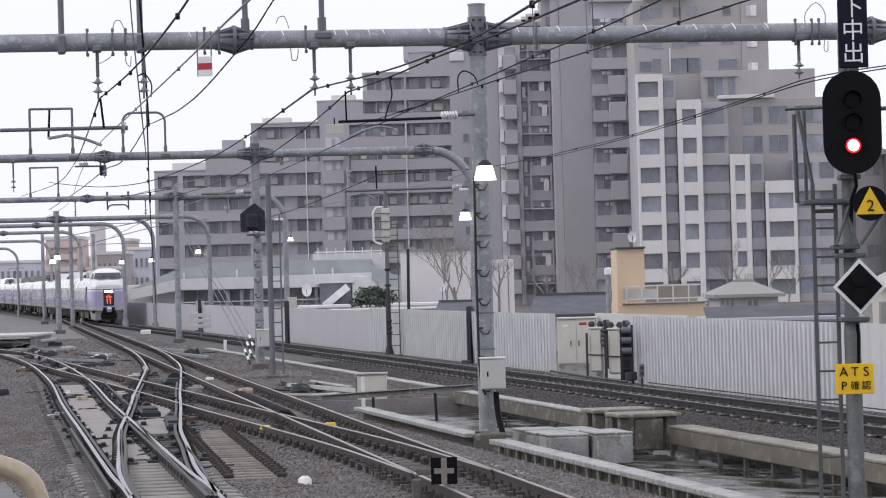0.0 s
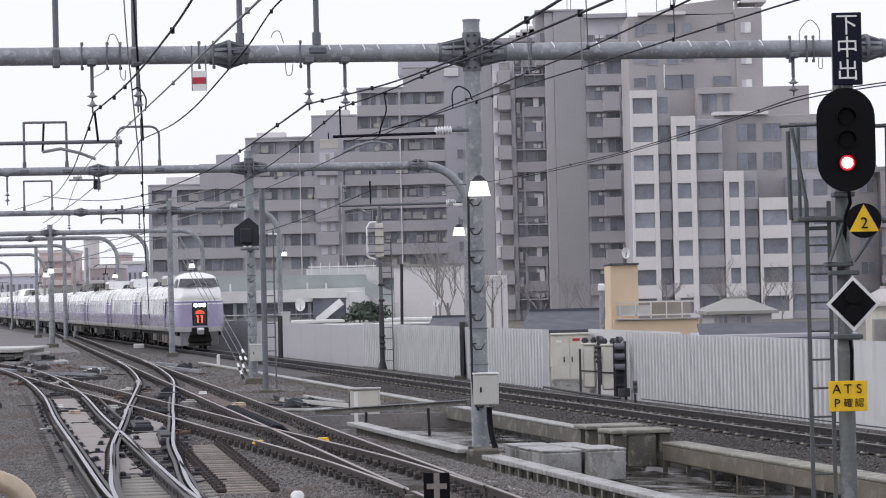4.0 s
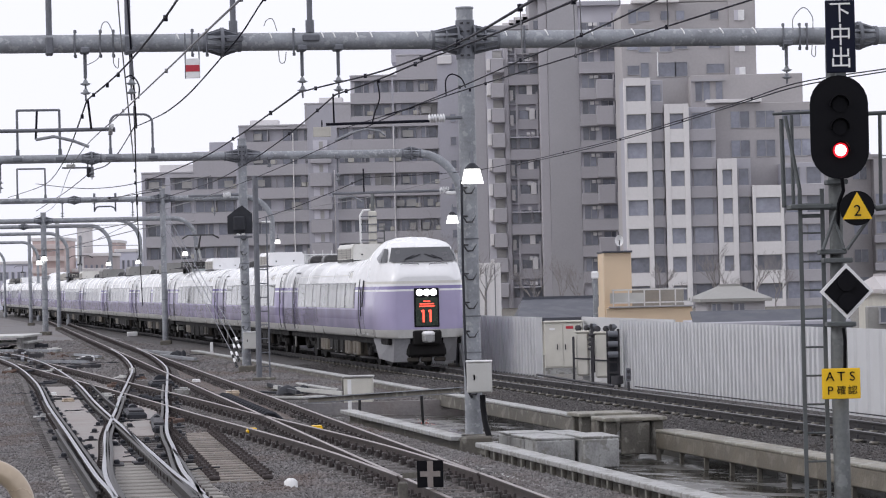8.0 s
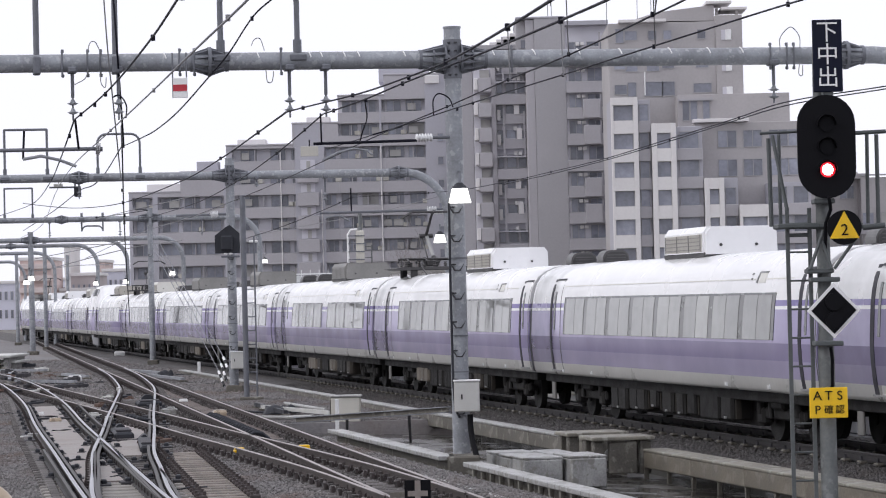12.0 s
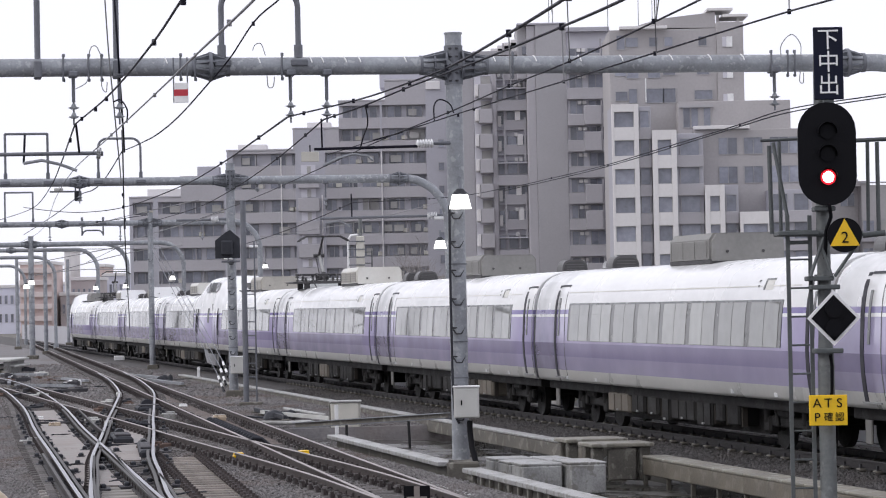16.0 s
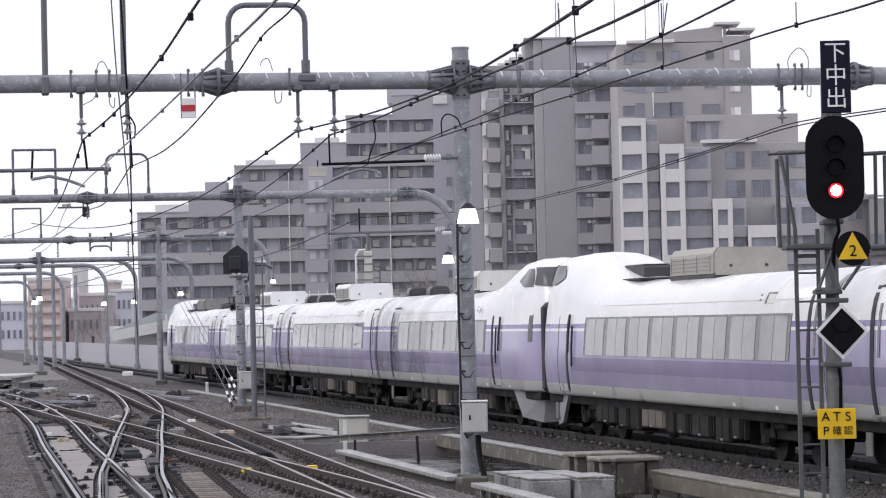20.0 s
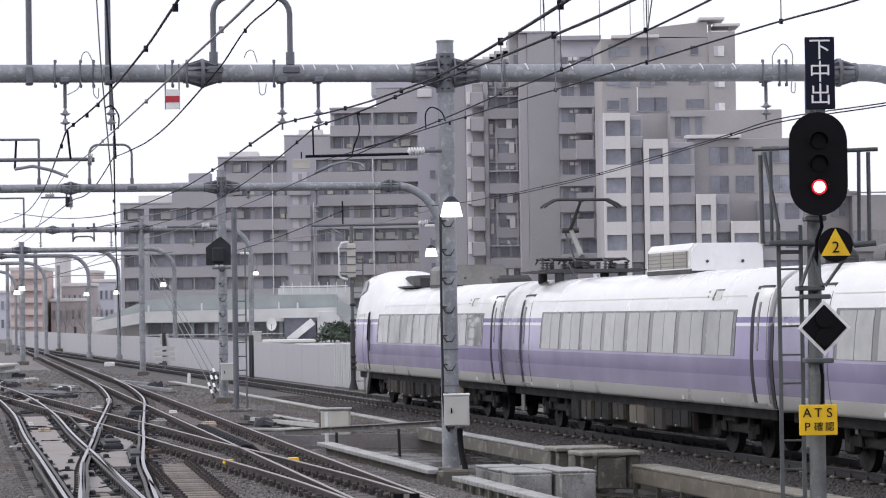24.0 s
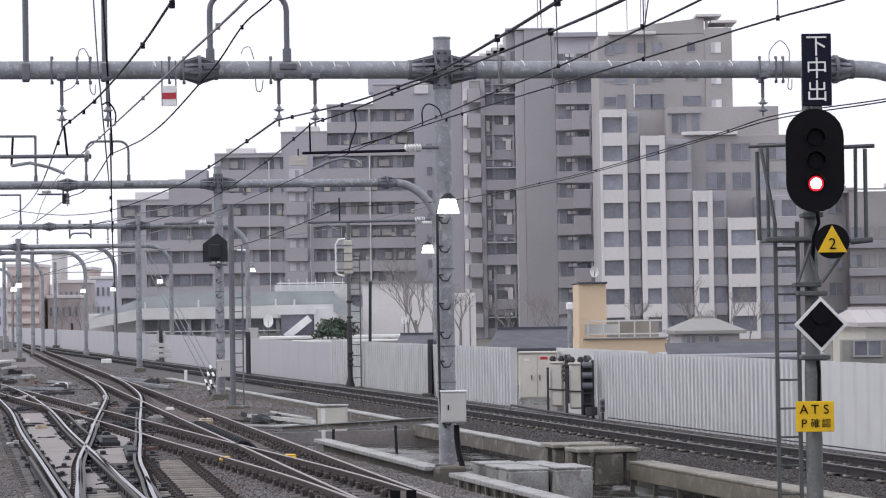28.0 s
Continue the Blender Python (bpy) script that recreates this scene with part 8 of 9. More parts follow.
for k in range(5):
    part("rack_bar", MB().bar((-0.14, 0.08, 0.3 + k * 0.27), (0.18, 0.08, 0.3 + k * 0.27), 0.05, 0.05), M["iron"], th)
    if k > 1:
        part("insulator", MB().tube([(-0.12, -0.04, 0.24 + k * 0.27), (0.14, -0.04, 0.24 + k * 0.27)], 0.085, 10), M["galv_dk"], th)
        part("insulator_cap", MB().tube([(-0.16, -0.04, 0.24 + k * 0.27), (-0.12, -0.04, 0.24 + k * 0.27)], 0.06, 8), M["iron"], th)
part("back_plate", MB().box((0.02, 0.15, 0.62), (0.3, 0.04, 1.3), b=0.01), M["black_soft"], th)
part("cable_drum", MB().tube([(0.1, -0.1, 0.0), (0.1, -0.1, 0.22)], 0.16, 12), M["iron"], th)
th = thing("trackside_pipe", "thin dark pipe along the foot of the cabinets", "pipe")
part("pipe", MB().tube([(1.84, 80.4, 0), (2.65, 75.14, 0), (3.49, 70.85, 0)], 0.03, 8), M["iron"], th)
th = thing("marker_post", "short rusty trackside marker with two round reflectors", "marker", pose(*(3.86, 70.86, -0.2)))
part("post", MB().tube([(0, 0, -0.1), (0, 0, 0.3)], 0.03, 8), M["iron"], th)
part("head", MB().box((0, 0, 0.47), (0.12, 0.08, 0.32), b=0.02), M["galv_dk"], th)
for z in (0.4, 0.54):
    part("reflector", MB().tube([(0, -0.05, z), (0, -0.06, z)], 0.045, 12), M["iron"], th)


# ---- the sunken drain: blocks, slabs, gangway ----
def in_line(s, n, z):
    return LINE @ Vector((s, -n, z))


def concrete_block(s0, s1, n0, n1, z0, z1, label):
    th = thing("concrete_block", label, "concrete block", LINE @ pose((s0 + s1) / 2, -(n0 + n1) / 2, z0), group="concrete blocks")
    part("body", MB().box((0, 0, (z1 - z0) / 2), (s1 - s0, n1 - n0, z1 - z0), b=0.025), M["concrete"], th)
    part("cover", MB().box((0.0, 0, z1 - z0 + 0.02), ((s1 - s0) * 0.98, (n1 - n0) * 1.02, 0.04), b=0.01), M["concrete"], th, "pale cover slab")


concrete_block(9.82, 10.70, -5.93, -5.25, -0.52, -0.04, "mottled pale concrete duct block standing in the drain")
concrete_block(10.74, 11.62, -5.95, -5.28, -0.52, -0.05, "mottled pale concrete duct block standing in the drain")
concrete_block(11.66, 12.54, -5.97, -5.30, -0.52, -0.04, "mottled pale concrete duct block standing in the drain")
concrete_block(10.9, 12.4, -5.2, -4.7, -0.52, -0.05, "mottled pale concrete duct block standing in the drain")
concrete_block(9.5, 10.75, -5.19, -4.57, -0.52, -0.02, "mottled pale square concrete block standing in the drain")


def slab_table(s0, s1, n0, n1, z, label):
    th = thing("slab_bench", label, "concrete slab", LINE @ pose((s0 + s1) / 2, -(n0 + n1) / 2, -0.52), group="slabs over the drain")
    a, b = s1 - s0, n1 - n0
    part("slab", MB().box((0, 0, z + 0.52), (a, b, 0.07), b=0.015), M["concrete_tan"], th)
    for x in (-a / 2 + 0.2, a / 2 - 0.2):
        for y in (-b / 2 + 0.15, b / 2 - 0.15):
            part("leg", MB().box((x, y, (z + 0.49) / 2), (0.2, 0.2, z + 0.48), b=0.02), M["concrete_dk"], th)
    part("side_wall", MB().box((-a / 2 + 0.12, 0, (z + 0.48) / 2), (0.12, b * 0.45, z + 0.44), b=0.02), M["concrete_dk"], th)


slab_table(14.4, 15.4, -4.02, -2.84, 0.13, "tan weathered concrete slab bench over the drain")
slab_table(12.48, 13.48, -4.04, -2.88, 0.13, "tan weathered concrete slab bench over the drain")
th = thing("drain_block", "rough pale stone lying under the slabs", "stone", Matrix.Translation(in_line(13.2, -3.4, -0.2)))
part("stone", MB().box((0, 0, 0), (0.5, 0.3, 0.2), b=0.08), M["concrete"], th)
th = thing("drain_stone", "rough stone beside a black cable", "stone", pose(*(0.71, 46.89, -0.15)))
part("stone", MB().box((0, 0, 0), (0.2, 0.2, 0.24), b=0.07), M["concrete_dk"], th)


def pale_box():
    p = Vector((-2.77, 70.33, -0.3))
    th = thing("signal_box", "weathered cream signalling box on the ballast", "junction box", Matrix.Translation(p))
    part("case", MB().box((0.0, 0.35, 0.35), (0.72, 0.6, 0.62), b=0.03), M["cream"], th)
    part("lid", MB().box((0.0, 0.35, 0.68), (0.78, 0.66, 0.05), b=0.015), M["concrete"], th)
    part("dark_side", MB().box((-0.37, 0.35, 0.33), (0.03, 0.56, 0.56)), M["concrete_dk"], th)
    th = thing("white_post", "short white marker post", "post", pose(*(-2.85, 67.3, -0.3)))
    part("post", MB().box((0, 0, 0.32), (0.09, 0.06, 0.8), b=0.01), M["white"], th)
    th = thing("white_post", "short white marker post beside the line", "post", pose(*(-11.04, 122.89, -0.25)))
    part("post", MB().box((0, 0, 0.25), (0.13, 0.1, 0.55), b=0.02), M["white"], th)


pale_box()
th = thing("steel_gangway", "grey steel beam lying across the drain", "steel beam")
part("web", MB().bar((-3.73, 66, 0), (-0.24, 60, 0.39), 0.03, 0.11), M["concrete_dk"], th)
part("top_flange", MB().bar((-3.73, 66, 0.07), (-0.24, 60, 0.45), 0.16, 0.02), M["galv"], th)
part("low_flange", MB().bar((-3.73, 66, -0.05), (-0.24, 60, 0.34), 0.16, 0.02), M["galv_dk"], th)
for p, q in (((-2.49, 64, 0.11), (-2.66, 68.13, -0.5)), ((-1.08, 62, 0.26), (-1.11, 64.96, -0.5))):
    part("leg", MB().bar(p, q, 0.06, 0.06), M["galv_dk"], th)
for pts, r, nm in (([(-4.98, 70.8, -0.1), (-4.12, 70.23, -0.1), (-3.45, 68.02, 0)], 0.05, "pale pipe end beside cables"), ([(-4.67, 77.37, 0), (-3.34, 72.1, 0)], 0.045, "pale pipe beside the signalling box")):
    th = thing("drain_pipe", nm, "pipe", group="loose pipes")
    part("pipe", MB().tube(pts, r, 8), M["concrete"], th)


def cable_heap(p, n, size, seed, label):
    """Slack cables lying flat over a few dark lumps."""
    rnd = random.Random(seed)
    th = thing("cable_heap", label, "cables", pose(*p))
    for k in range(4):
        c = Vector((rnd.uniform(-0.5, 0.5) * size, rnd.uniform(-0.6, 0.6) * size, 0))
        h, r = rnd.uniform(0.12, 0.26), rnd.uniform(0.18, 0.4) * size
        part("cable_coil", MB().tube([c, c + Vector((0, 0, h * 0.6)), c + Vector((0.03, 0, h))], [r, r * 0.8, r * 0.25], 9), M["black_soft"], th)
    for k in range(n):
        pts, q = [], Vector((rnd.uniform(-0.4, 0.4) * size, rnd.uniform(-0.4, 0.4) * size, 0.03))
        d = rnd.choice((0.2, 3.3, 1.9, -1.3)) + rnd.uniform(-0.3, 0.3)
        for j in range(10):
            pts.append(q.copy())
            d += rnd.uniform(-0.35, 0.35)
            q += Vector((math.cos(d), math.sin(d), 0)) * size * 0.22
            q.z = max(0.025, min(0.07, q.z + rnd.uniform(-0.02, 0.02)))
        part("cable", MB().tube(pts, rnd.uniform(0.014, 0.03), 6), M["black_soft"] if k % 3 else M["wire_grey"], th)


cable_heap((-4.71, 75.56, -0.2), 6, 0.9, 2, "heap of black cables and sheeting on the ballast")
cable_heap((-12.2, 119.03, -0.2), 5, 0.7, 5, "heap of dark cables beside a pole")
cable_heap((-15.2, 110.35, -0.2), 6, 0.8, 6, "slack dark cables lying in the yard")


def loose_bar(p, q, w, m, label):
    th = thing("loose_bar", label, "steel bar", group="loose bars in the yard")
    part("bar", MB().bar(p, q, w, 0.1), M[m], th)
    for e in (p, q):
        part("packing", MB().box((e[0], e[1], e[2] - 0.07), (w * 2.2, 0.3, 0.06), b=0.01), M["concrete_dk"], th)


for p, q, w, m, lb in (((-5.3, 77.5, -0.08), (-3.2, 71.6, -0.06), 0.07, "box", "pale bar lying on the ballast"), ((-5.6, 79.5, -0.08), (-4.4, 73.2, -0.08), 0.09, "black_soft", "dark bar lying on the ballast"),
                       ((-17.2, 112.0, -0.08), (-14.4, 108.5, -0.08), 0.12, "galv", "grey bar lying in the yard"), ((-19.6, 126.0, -0.08), (-17.6, 113.0, -0.08), 0.14, "galv_dk", "grey bar lying in the yard"),
                       ((-21.8, 133.0, -0.08), (-18.6, 130.0, -0.08), 0.2, "galv", "grey bar lying in the yard"), ((-20.2, 121.0, -0.08), (-18.8, 117.0, -0.08), 0.2, "galv", "grey bar lying in the yard"),
                       ((-22.6, 142.0, -0.08), (-20.4, 131.0, -0.08), 0.14, "concrete_dk", "grey bar lying in the yard"), ((-16.6, 121.0, -0.08), (-15.0, 116.5, -0.08), 0.16, "galv", "grey bar lying in the yard"),
                       ((-14.5, 126.5, -0.08), (-12.3, 119.5, -0.08), 0.12, "galv", "grey bar beside the far rails"), ((-12.6, 116.8, -0.08), (-10.4, 108.9, -0.08), 0.12, "galv", "grey bar beside the far rails")):
    loose_bar(p, q, w, m, lb)
th = thing("white_cover", "small white plastic cover on the ballast", "cover", pose(*(-2.61, 41.16, -0.2)))
part("dome", MB().tube([(0, 0, -0.02), (0, 0, 0.07), (0, 0, 0.11)], [0.10, 0.095, 0.05], 12), M["white"], th)
for q0, q1, q2 in (((-2.35, 38.97, -0.05), (-2.17, 38.35, -0.1), (-1.97, 37.37, -0.15)), ((-2.29, 38.74, -0.05), (-2.17, 37.75, -0.1), (-2.06, 37.21, -0.15))):
    part("white_hose", MB().tube([q0, q1, q2], 0.02, 6), M["white"], th)


def cross_sign():
    c = Vector((-0.56, 37.3, 0.19))
    th = thing("cross_marker", "black square marker with a beige cross beside the track", "marker", pose(c.x, c.y, -0.2))
    z = c.z + 0.2
    part("plate", MB().box((0, 0, z), (0.34, 0.02, 0.35), b=0.006), M["black"], th)
    part("cross_bar", MB().box((0, -0.014, z), (0.26, 0.008, 0.07)), M["mud"], th, "beige cross")
    part("cross_upright", MB().box((0, -0.0155, z), (0.075, 0.008, 0.34)), M["mud"], th)
    part("arm", MB().bar((-0.36, 0.05, z - 0.02), (0.1, 0.03, z), 0.05, 0.07), M["concrete_dk"], th)
    part("post", MB().box((-0.36, 0.05, (z - 0.1) / 2 - 0.15), (0.13, 0.13, z + 0.2), b=0.02), M["concrete_dk"], th)


cross_sign()

th = thing("hanging_relay_box", "small dark box hung below a pipe beam", "signal box")
part("rod", MB().tube([(-12.62, 96, 7.21), (-12.63, 96, 6.72)], 0.03, 8), M["galv_dk"], th)
part("arm", MB().tube([(-13.49, 96, 6.73), (-12.44, 96, 6.72)], 0.03, 8), M["galv_dk"], th)
c = Vector((-12.55, 96, 6.57))
part("case", MB().box(c, (0.22, 0.2, 0.34), b=0.03), M["black_soft"], th)
c = Vector((-13.19, 96, 6.79))
part("pale_plate", MB().box(c, (0.3, 0.1, 0.12), b=0.02), M["box"], th)

# ---- small things of the station throat ----
def point_box(p, w, d, h, m, label, rz=0.17):
    th = thing("point_machine", label, "point machine", Matrix.Translation(Vector(p)) @ Matrix.Rotation(rz, 4, "Z"), group="boxes between the rails")
    part("case", MB().box((0, 0, h / 2), (w, d, h), b=0.03), M[m], th)
    part("lid", MB().box((0, 0, h + 0.01), (w * 0.9, d * 0.9, 0.03), b=0.01), M[m], th)


for p, w, d, h, m, lb in (((-10.16, 72.46, -0.2), 0.32, 0.4, 0.12, "beige", "beige point-heater box between the rails"), ((-13.26, 78.63, -0.2), 0.5, 0.6, 0.15, "black_soft", "dark box at the yard edge"),
                          ((-4.16, 54.26, -0.1), 0.2, 0.3, 0.07, "yellow", "small yellow marker block on a tie"), ((-2.96, 54.87, -0.1), 0.2, 0.3, 0.06, "yellow", "small yellow marker block on a tie"),
                          ((-6.21, 74.73, -0.2), 0.36, 0.5, 0.14, "beige", "beige cable box beside the rail"), ((-8.69, 71.56, -0.2), 0.22, 0.5, 0.16, "box", "pale point-machine box beside the crossing"),
                          ((-11.24, 95.47, -0.2), 0.18, 0.5, 0.2, "box", "pale point-machine box beside the crossing"), ((-11.21, 77.29, -0.2), 0.16, 0.25, 0.1, "white", "white cover between the rails"),
                          ((-15.16, 114.06, -0.2), 0.5, 0.6, 0.2, "white", "white cover on the ballast"), ((-20.05, 170.87, -0.2), 0.6, 0.6, 0.25, "white", "white cover on the ballast"),
                          ((-8.55, 85.29, -0.2), 0.25, 0.3, 0.08, "white", "white cover on the ballast"), ((-8.21, 85.96, -0.2), 0.25, 0.3, 0.08, "white", "white cover on the ballast")):
    point_box(p, w, d, h, m, lb)
th = thing("point_rod", "dark steel rod linking the switch rails", "point rod", pose(-10.35, 73.7, -0.16, 0, 0, 5))
part("rod", MB().tube([(-0.75, 0, 0.05), (0.75, 0, 0.05)], 0.03, 8), M["iron"], th)
part("rod_plate", MB().box((0.3, 0, 0.03), (0.5, 0.3, 0.06), b=0.01), M["iron"], th)

# check rails, wing rails and the crossing's frog plates beside the running rails
def check_rail(pts, label="worn check rail beside a running rail"):
    th = thing("check_rail", label, "rail", group="check rails")
    path = smooth_path(pts, 0.6)
    low = [(u * 0.8, v) for u, v in RAIL]
    part("rail", MB().sweep(low, path), M["rail_guard"], th)


for a in ([(-4.99, 47.88, 0), (-4.42, 43.96, 0), (-3.78, 39.23, 0), (-3.39, 36.1, 0)], [(-6.98, 57.39, 0), (-5.49, 48.11, 0), (-4.26, 40.76, 0), (-3.48, 36.13, 0)], [(-6.86, 54.14, 0), (-5.94, 46.76, 0), (-4.97, 39.68, 0), (-4.37, 36.25, 0)], [(-7.99, 55.33, 0), (-6.26, 45.43, 0), (-4.92, 37.78, 0)], [(-11.11, 83.5, 0), (-8.74, 69.18, 0), (-7.86, 64.15, -0)]):
    check_rail([(p[0], p[1]) for p in a])

# thin bond wires looped between neighbouring rails, and dark slide plates under the switch rails
rnd = random.Random(77)
for k in range(9):
    y = rnd.uniform(40, 84)
    x = -0.205 * (y - 36) - 3.6 + rnd.uniform(-0.5, 1.8)
    if x > -0.17 * (y - 40) + 0.2:
        continue
    th = thing("bond_wire", "thin dark bond wire lying across the ties", "cable", pose(x, y, -0.16), group="bond wires")
    pts = [(0, 0, 0.02)]
    for j in range(5):
        pts.append((pts[-1][0] + rnd.uniform(0.08, 0.32), pts[-1][1] + rnd.uniform(-0.5, 0.5), rnd.uniform(0.0, 0.05)))
    part("cable", MB().tube(pts, rnd.uniform(0.012, 0.022), 5), M["black_soft"], th)
def slide_plates(ctrl, y0, y1, offs, label):
    """Greasy slide plates with raised braces, close against the rails."""
    path = smooth_path(ctrl, 0.7)
    for i, (p, q) in enumerate(zip(path, path[1:])):
        if not y0 < p.y < y1:
            continue
        d = (q - p).normalized()
        off = offs[i % len(offs)]
        if rnd.random() < 0.3:
            continue
        w = rnd.uniform(0.14, 0.24)
        at = p + Vector((d.y, -d.x, 0)) * off
        th = thing("slide_plate", label, "rail plate", Matrix.Translation((at.x, at.y, -0.17)) @ Matrix.Rotation(math.atan2(d.y, d.x) - math.pi / 2 + rnd.uniform(-0.08, 0.08), 4, "Z"), group="slide plates")
        part("plate", MB().box((0, 0, 0.02), (w, rnd.uniform(0.35, 0.75), 0.05), b=0.01), M["iron"], th)
        part("brace", MB().box((0, 0.04, 0.07), (0.09, 0.22, 0.08), b=0.02), M["black_soft"], th)
        part("bolt", MB().tube([(0.02, -0.12, 0.02), (0.02, -0.12, 0.1)], 0.028, 6), M["chair"], th)


slide_plates(LOOP, 46, 84, (-0.36, 0.80, 0.36, -0.84), "black greasy slide plate with a raised brace")
slide_plates(TURNOUT, 44, 84, (-0.82, 0.38, 0.84, -0.38), "black greasy slide plate with a raised brace")

# black point machines between the turnout rails
for p, w, d, h, rz, lb in (((-7.4, 63.2, -0.2), 0.42, 2.6, 0.2, 9, "black point machine beside the crossing"), ((-6.35, 58.2, -0.2), 0.26, 4.4, 0.19, 7, "long black point machine beside a switch rail"), ((-8.95, 83.2, -0.2), 0.7, 1.5, 0.16, 10, "low dark point machine cover")):
    th = thing("switch_machine", lb, "point machine", pose(*p, 0, 0, rz), group="point machines")
    part("case", MB().box((0, 0, h / 2), (w, d, h), b=0.05), M["black_soft"], th)
    part("lid", MB().box((0, -d * 0.15, h + 0.02), (w * 0.8, d * 0.5, 0.05), b=0.015), M["iron"], th)
    part("motor", MB().tube([(0, d * 0.3, h * 0.9), (0, d * 0.48, h * 0.9)], w * 0.28, 10), M["black_soft"], th)

# cable trough and its covers along the yard side
th = thing("cable_trough", "concrete cable trough with grimy covers beside the loop line", "cable trough", kind="structure")
tp = smooth_path([((-15.49, 98.92, -0.2))[:2], ((-10.68, 70.25, -0.2))[:2], ((-7.63, 52.48, -0.2))[:2], ((-5.62, 40.71, -0.2))[:2], ((-4.25, 32.53, -0.2))[:2]], 0.62)
cov = MB().box((0, 0, -0.18), (0.15, 0.58, 0.08), b=0.015).mesh("trough_cover", [M["sleeper"]])
for i, p in enumerate(tp[:-1]):
    d = tp[i + 1] - p
    part("trough_cover", cov, None, th, m=Matrix.Translation(p) @ Matrix.Rotation(math.atan2(d.y, d.x) - math.pi / 2, 4, "Z"))
th = thing("black_hose", "thin black cable along the trough", "cable")
part("cable", MB().tube([q + Vector((0.28, 0, -0.15)) for q in tp], 0.03, 6), M["black"], th)

# pale low platforms far along the yard
for p, w, d in (((-22.68, 141.65, 0.2), 2.6, 5.0), ((-23.4, 141, 0.5), 4.0, 6.0)):
    th = thing("low_platform", "low pale-topped working platform in the yard", "platform", pose(p[0], p[1], -0.25), group="low platforms")
    part("deck", MB().box((0, 0, p[2] + 0.2), (w, d, 0.12), b=0.02), M["box"], th)
    for x in (-w / 2 + 0.3, w / 2 - 0.3):
        part("support", MB().box((x, 0, (p[2] + 0.15) / 2), (0.2, d * 0.9, p[2] + 0.15)), M["concrete"], th)
for p in ((-14.82, 150.89, -0.25),):
    th = thing("notice_stand", "pale three-slat notice stand beside the fence", "sign", pose(p[0], p[1], -0.25))
    part("post", MB().tube([(0, 0, 0), (0, 0, 1.0)], 0.05, 8), M["galv_dk"], th)
    for k in range(3):
        part("slat", MB().box((0, -0.05, 0.75 + k * 0.28), (1.1, 0.05, 0.2), b=0.01), M["box"], th)
# fence-side dark uprights
for p, h in (((-8.6, 126.34, -0.25), 2.1), ((-17.48, 177.74, -0.25), 2.0), ((-26.33, 230.22, -0.25), 2.0), ((-0.47, 97.3, -0.25), 1.95), ((-33.95, 263.03, -0.25), 2.2), ((-40.83, 302.59, -0.25), 2.2), ((-46.66, 326.4, -0.25), 2.2)):
    th = thing("fence_buttress", "dark steel buttress against the fence", "post", pose(*p), group="fence buttresses")
    part("upright", MB().box((0, 0, h / 2), (0.2, 0.26, h), b=0.03), M["iron"], th)
    part("stiffener", MB().prism([(-0.55, 0.05), (-0.12, 0.05), (-0.12, h * 0.8), (-0.2, h * 0.8)], "x", -0.02, 0.02), M["iron"], th)
    part("base", MB().box((0, 0, 0.05), (0.6, 0.6, 0.16), b=0.02), M["concrete_dk"], th)

# the bent platform railing close to the camera
th = thing("platform_railing", "beige painted tube railing at the platform end", "railing")
bend = [Vector(p) for p in ([(-1, 5.2, 2.4), (-0.92, 5.2, 2.38), (-0.87, 5.2, 2.37), (-0.83, 5.2, 2.35), (-0.81, 5.2, 2.31), (-0.81, 5.2, 2.25), (-0.84, 5.2, 1.02)])]
for k in range(3):
    bend = [bend[0]] + [q for a, b in zip(bend, bend[1:]) for q in (a.lerp(b, 0.25), a.lerp(b, 0.75))] + [bend[-1]]
part("tube", MB().tube(bend, 0.02, 20), M["beige"], th)
th = thing("station_platform", "grey concrete station platform under the camera", "platform", kind="structure")
part("platform_deck", MB().box((-2.6, -10.5, 0.0), (7.2, 33, 2.0), b=0.05), M["concrete_dk"], th)


# wet silt lying between the turnout rails
def silt(pts, label):
    th = thing("wet_silt", label, "puddle", kind="structure")
    n = len(pts)
    c = sum((Vector(p) for p in pts), Vector()) / n
    rnd = random.Random(n)
    vs = [c]
    for i in range(n):
        a, b = Vector(pts[i]), Vector(pts[(i + 1) % n])
        for k in range(5):
            p = a.lerp(b, k / 5)
            vs.append(p + (p - c) * rnd.uniform(-0.12, 0.12))
    m = len(vs) - 1
    part("sheet", MB().add(vs, [(0, 1 + i, 1 + (i + 1) % m) for i in range(m)]), M["mud"], th)


silt([(-16.25, 108.6, -0.18), (-13.23, 99.51, -0.18), (-9.23, 78.57, -0.18), (-6.78, 63.42, -0.18), (-5, 49.35, -0.18), (-3.33, 38.26, -0.18), (-5.38, 38.97, -0.18), (-8.52, 58.43, -0.18)], "wide muddy ground between the turnout rails")


# flat strips of wet mud between the rails of the turnout
def infill(ctrl, y0, y1, wide, label):
    th = thing("silt_strips", label, "infill board", kind="structure")
    path = [p for p in smooth_path(ctrl, 1.2) if y0 < p.y < y1]
    for i in range(0, len(path) - 1, 5):
        run = path[i:i + 6]
        run[-1] = run[-1].lerp(run[-2], 0.02)
        # each piece is a length of smooth mud, no real board
        part("board", MB().sweep([(-wide / 2, -0.19), (wide / 2, -0.19), (wide / 2, -0.138), (-wide / 2, -0.138)], run), M["mud"], th)


infill(LOOP, 46, 84, 0.66, "wet tan mud lying between the rails of the loop track")
infill(TURNOUT, 54, 70, 0.66, "wet tan mud lying between the turnout rails")


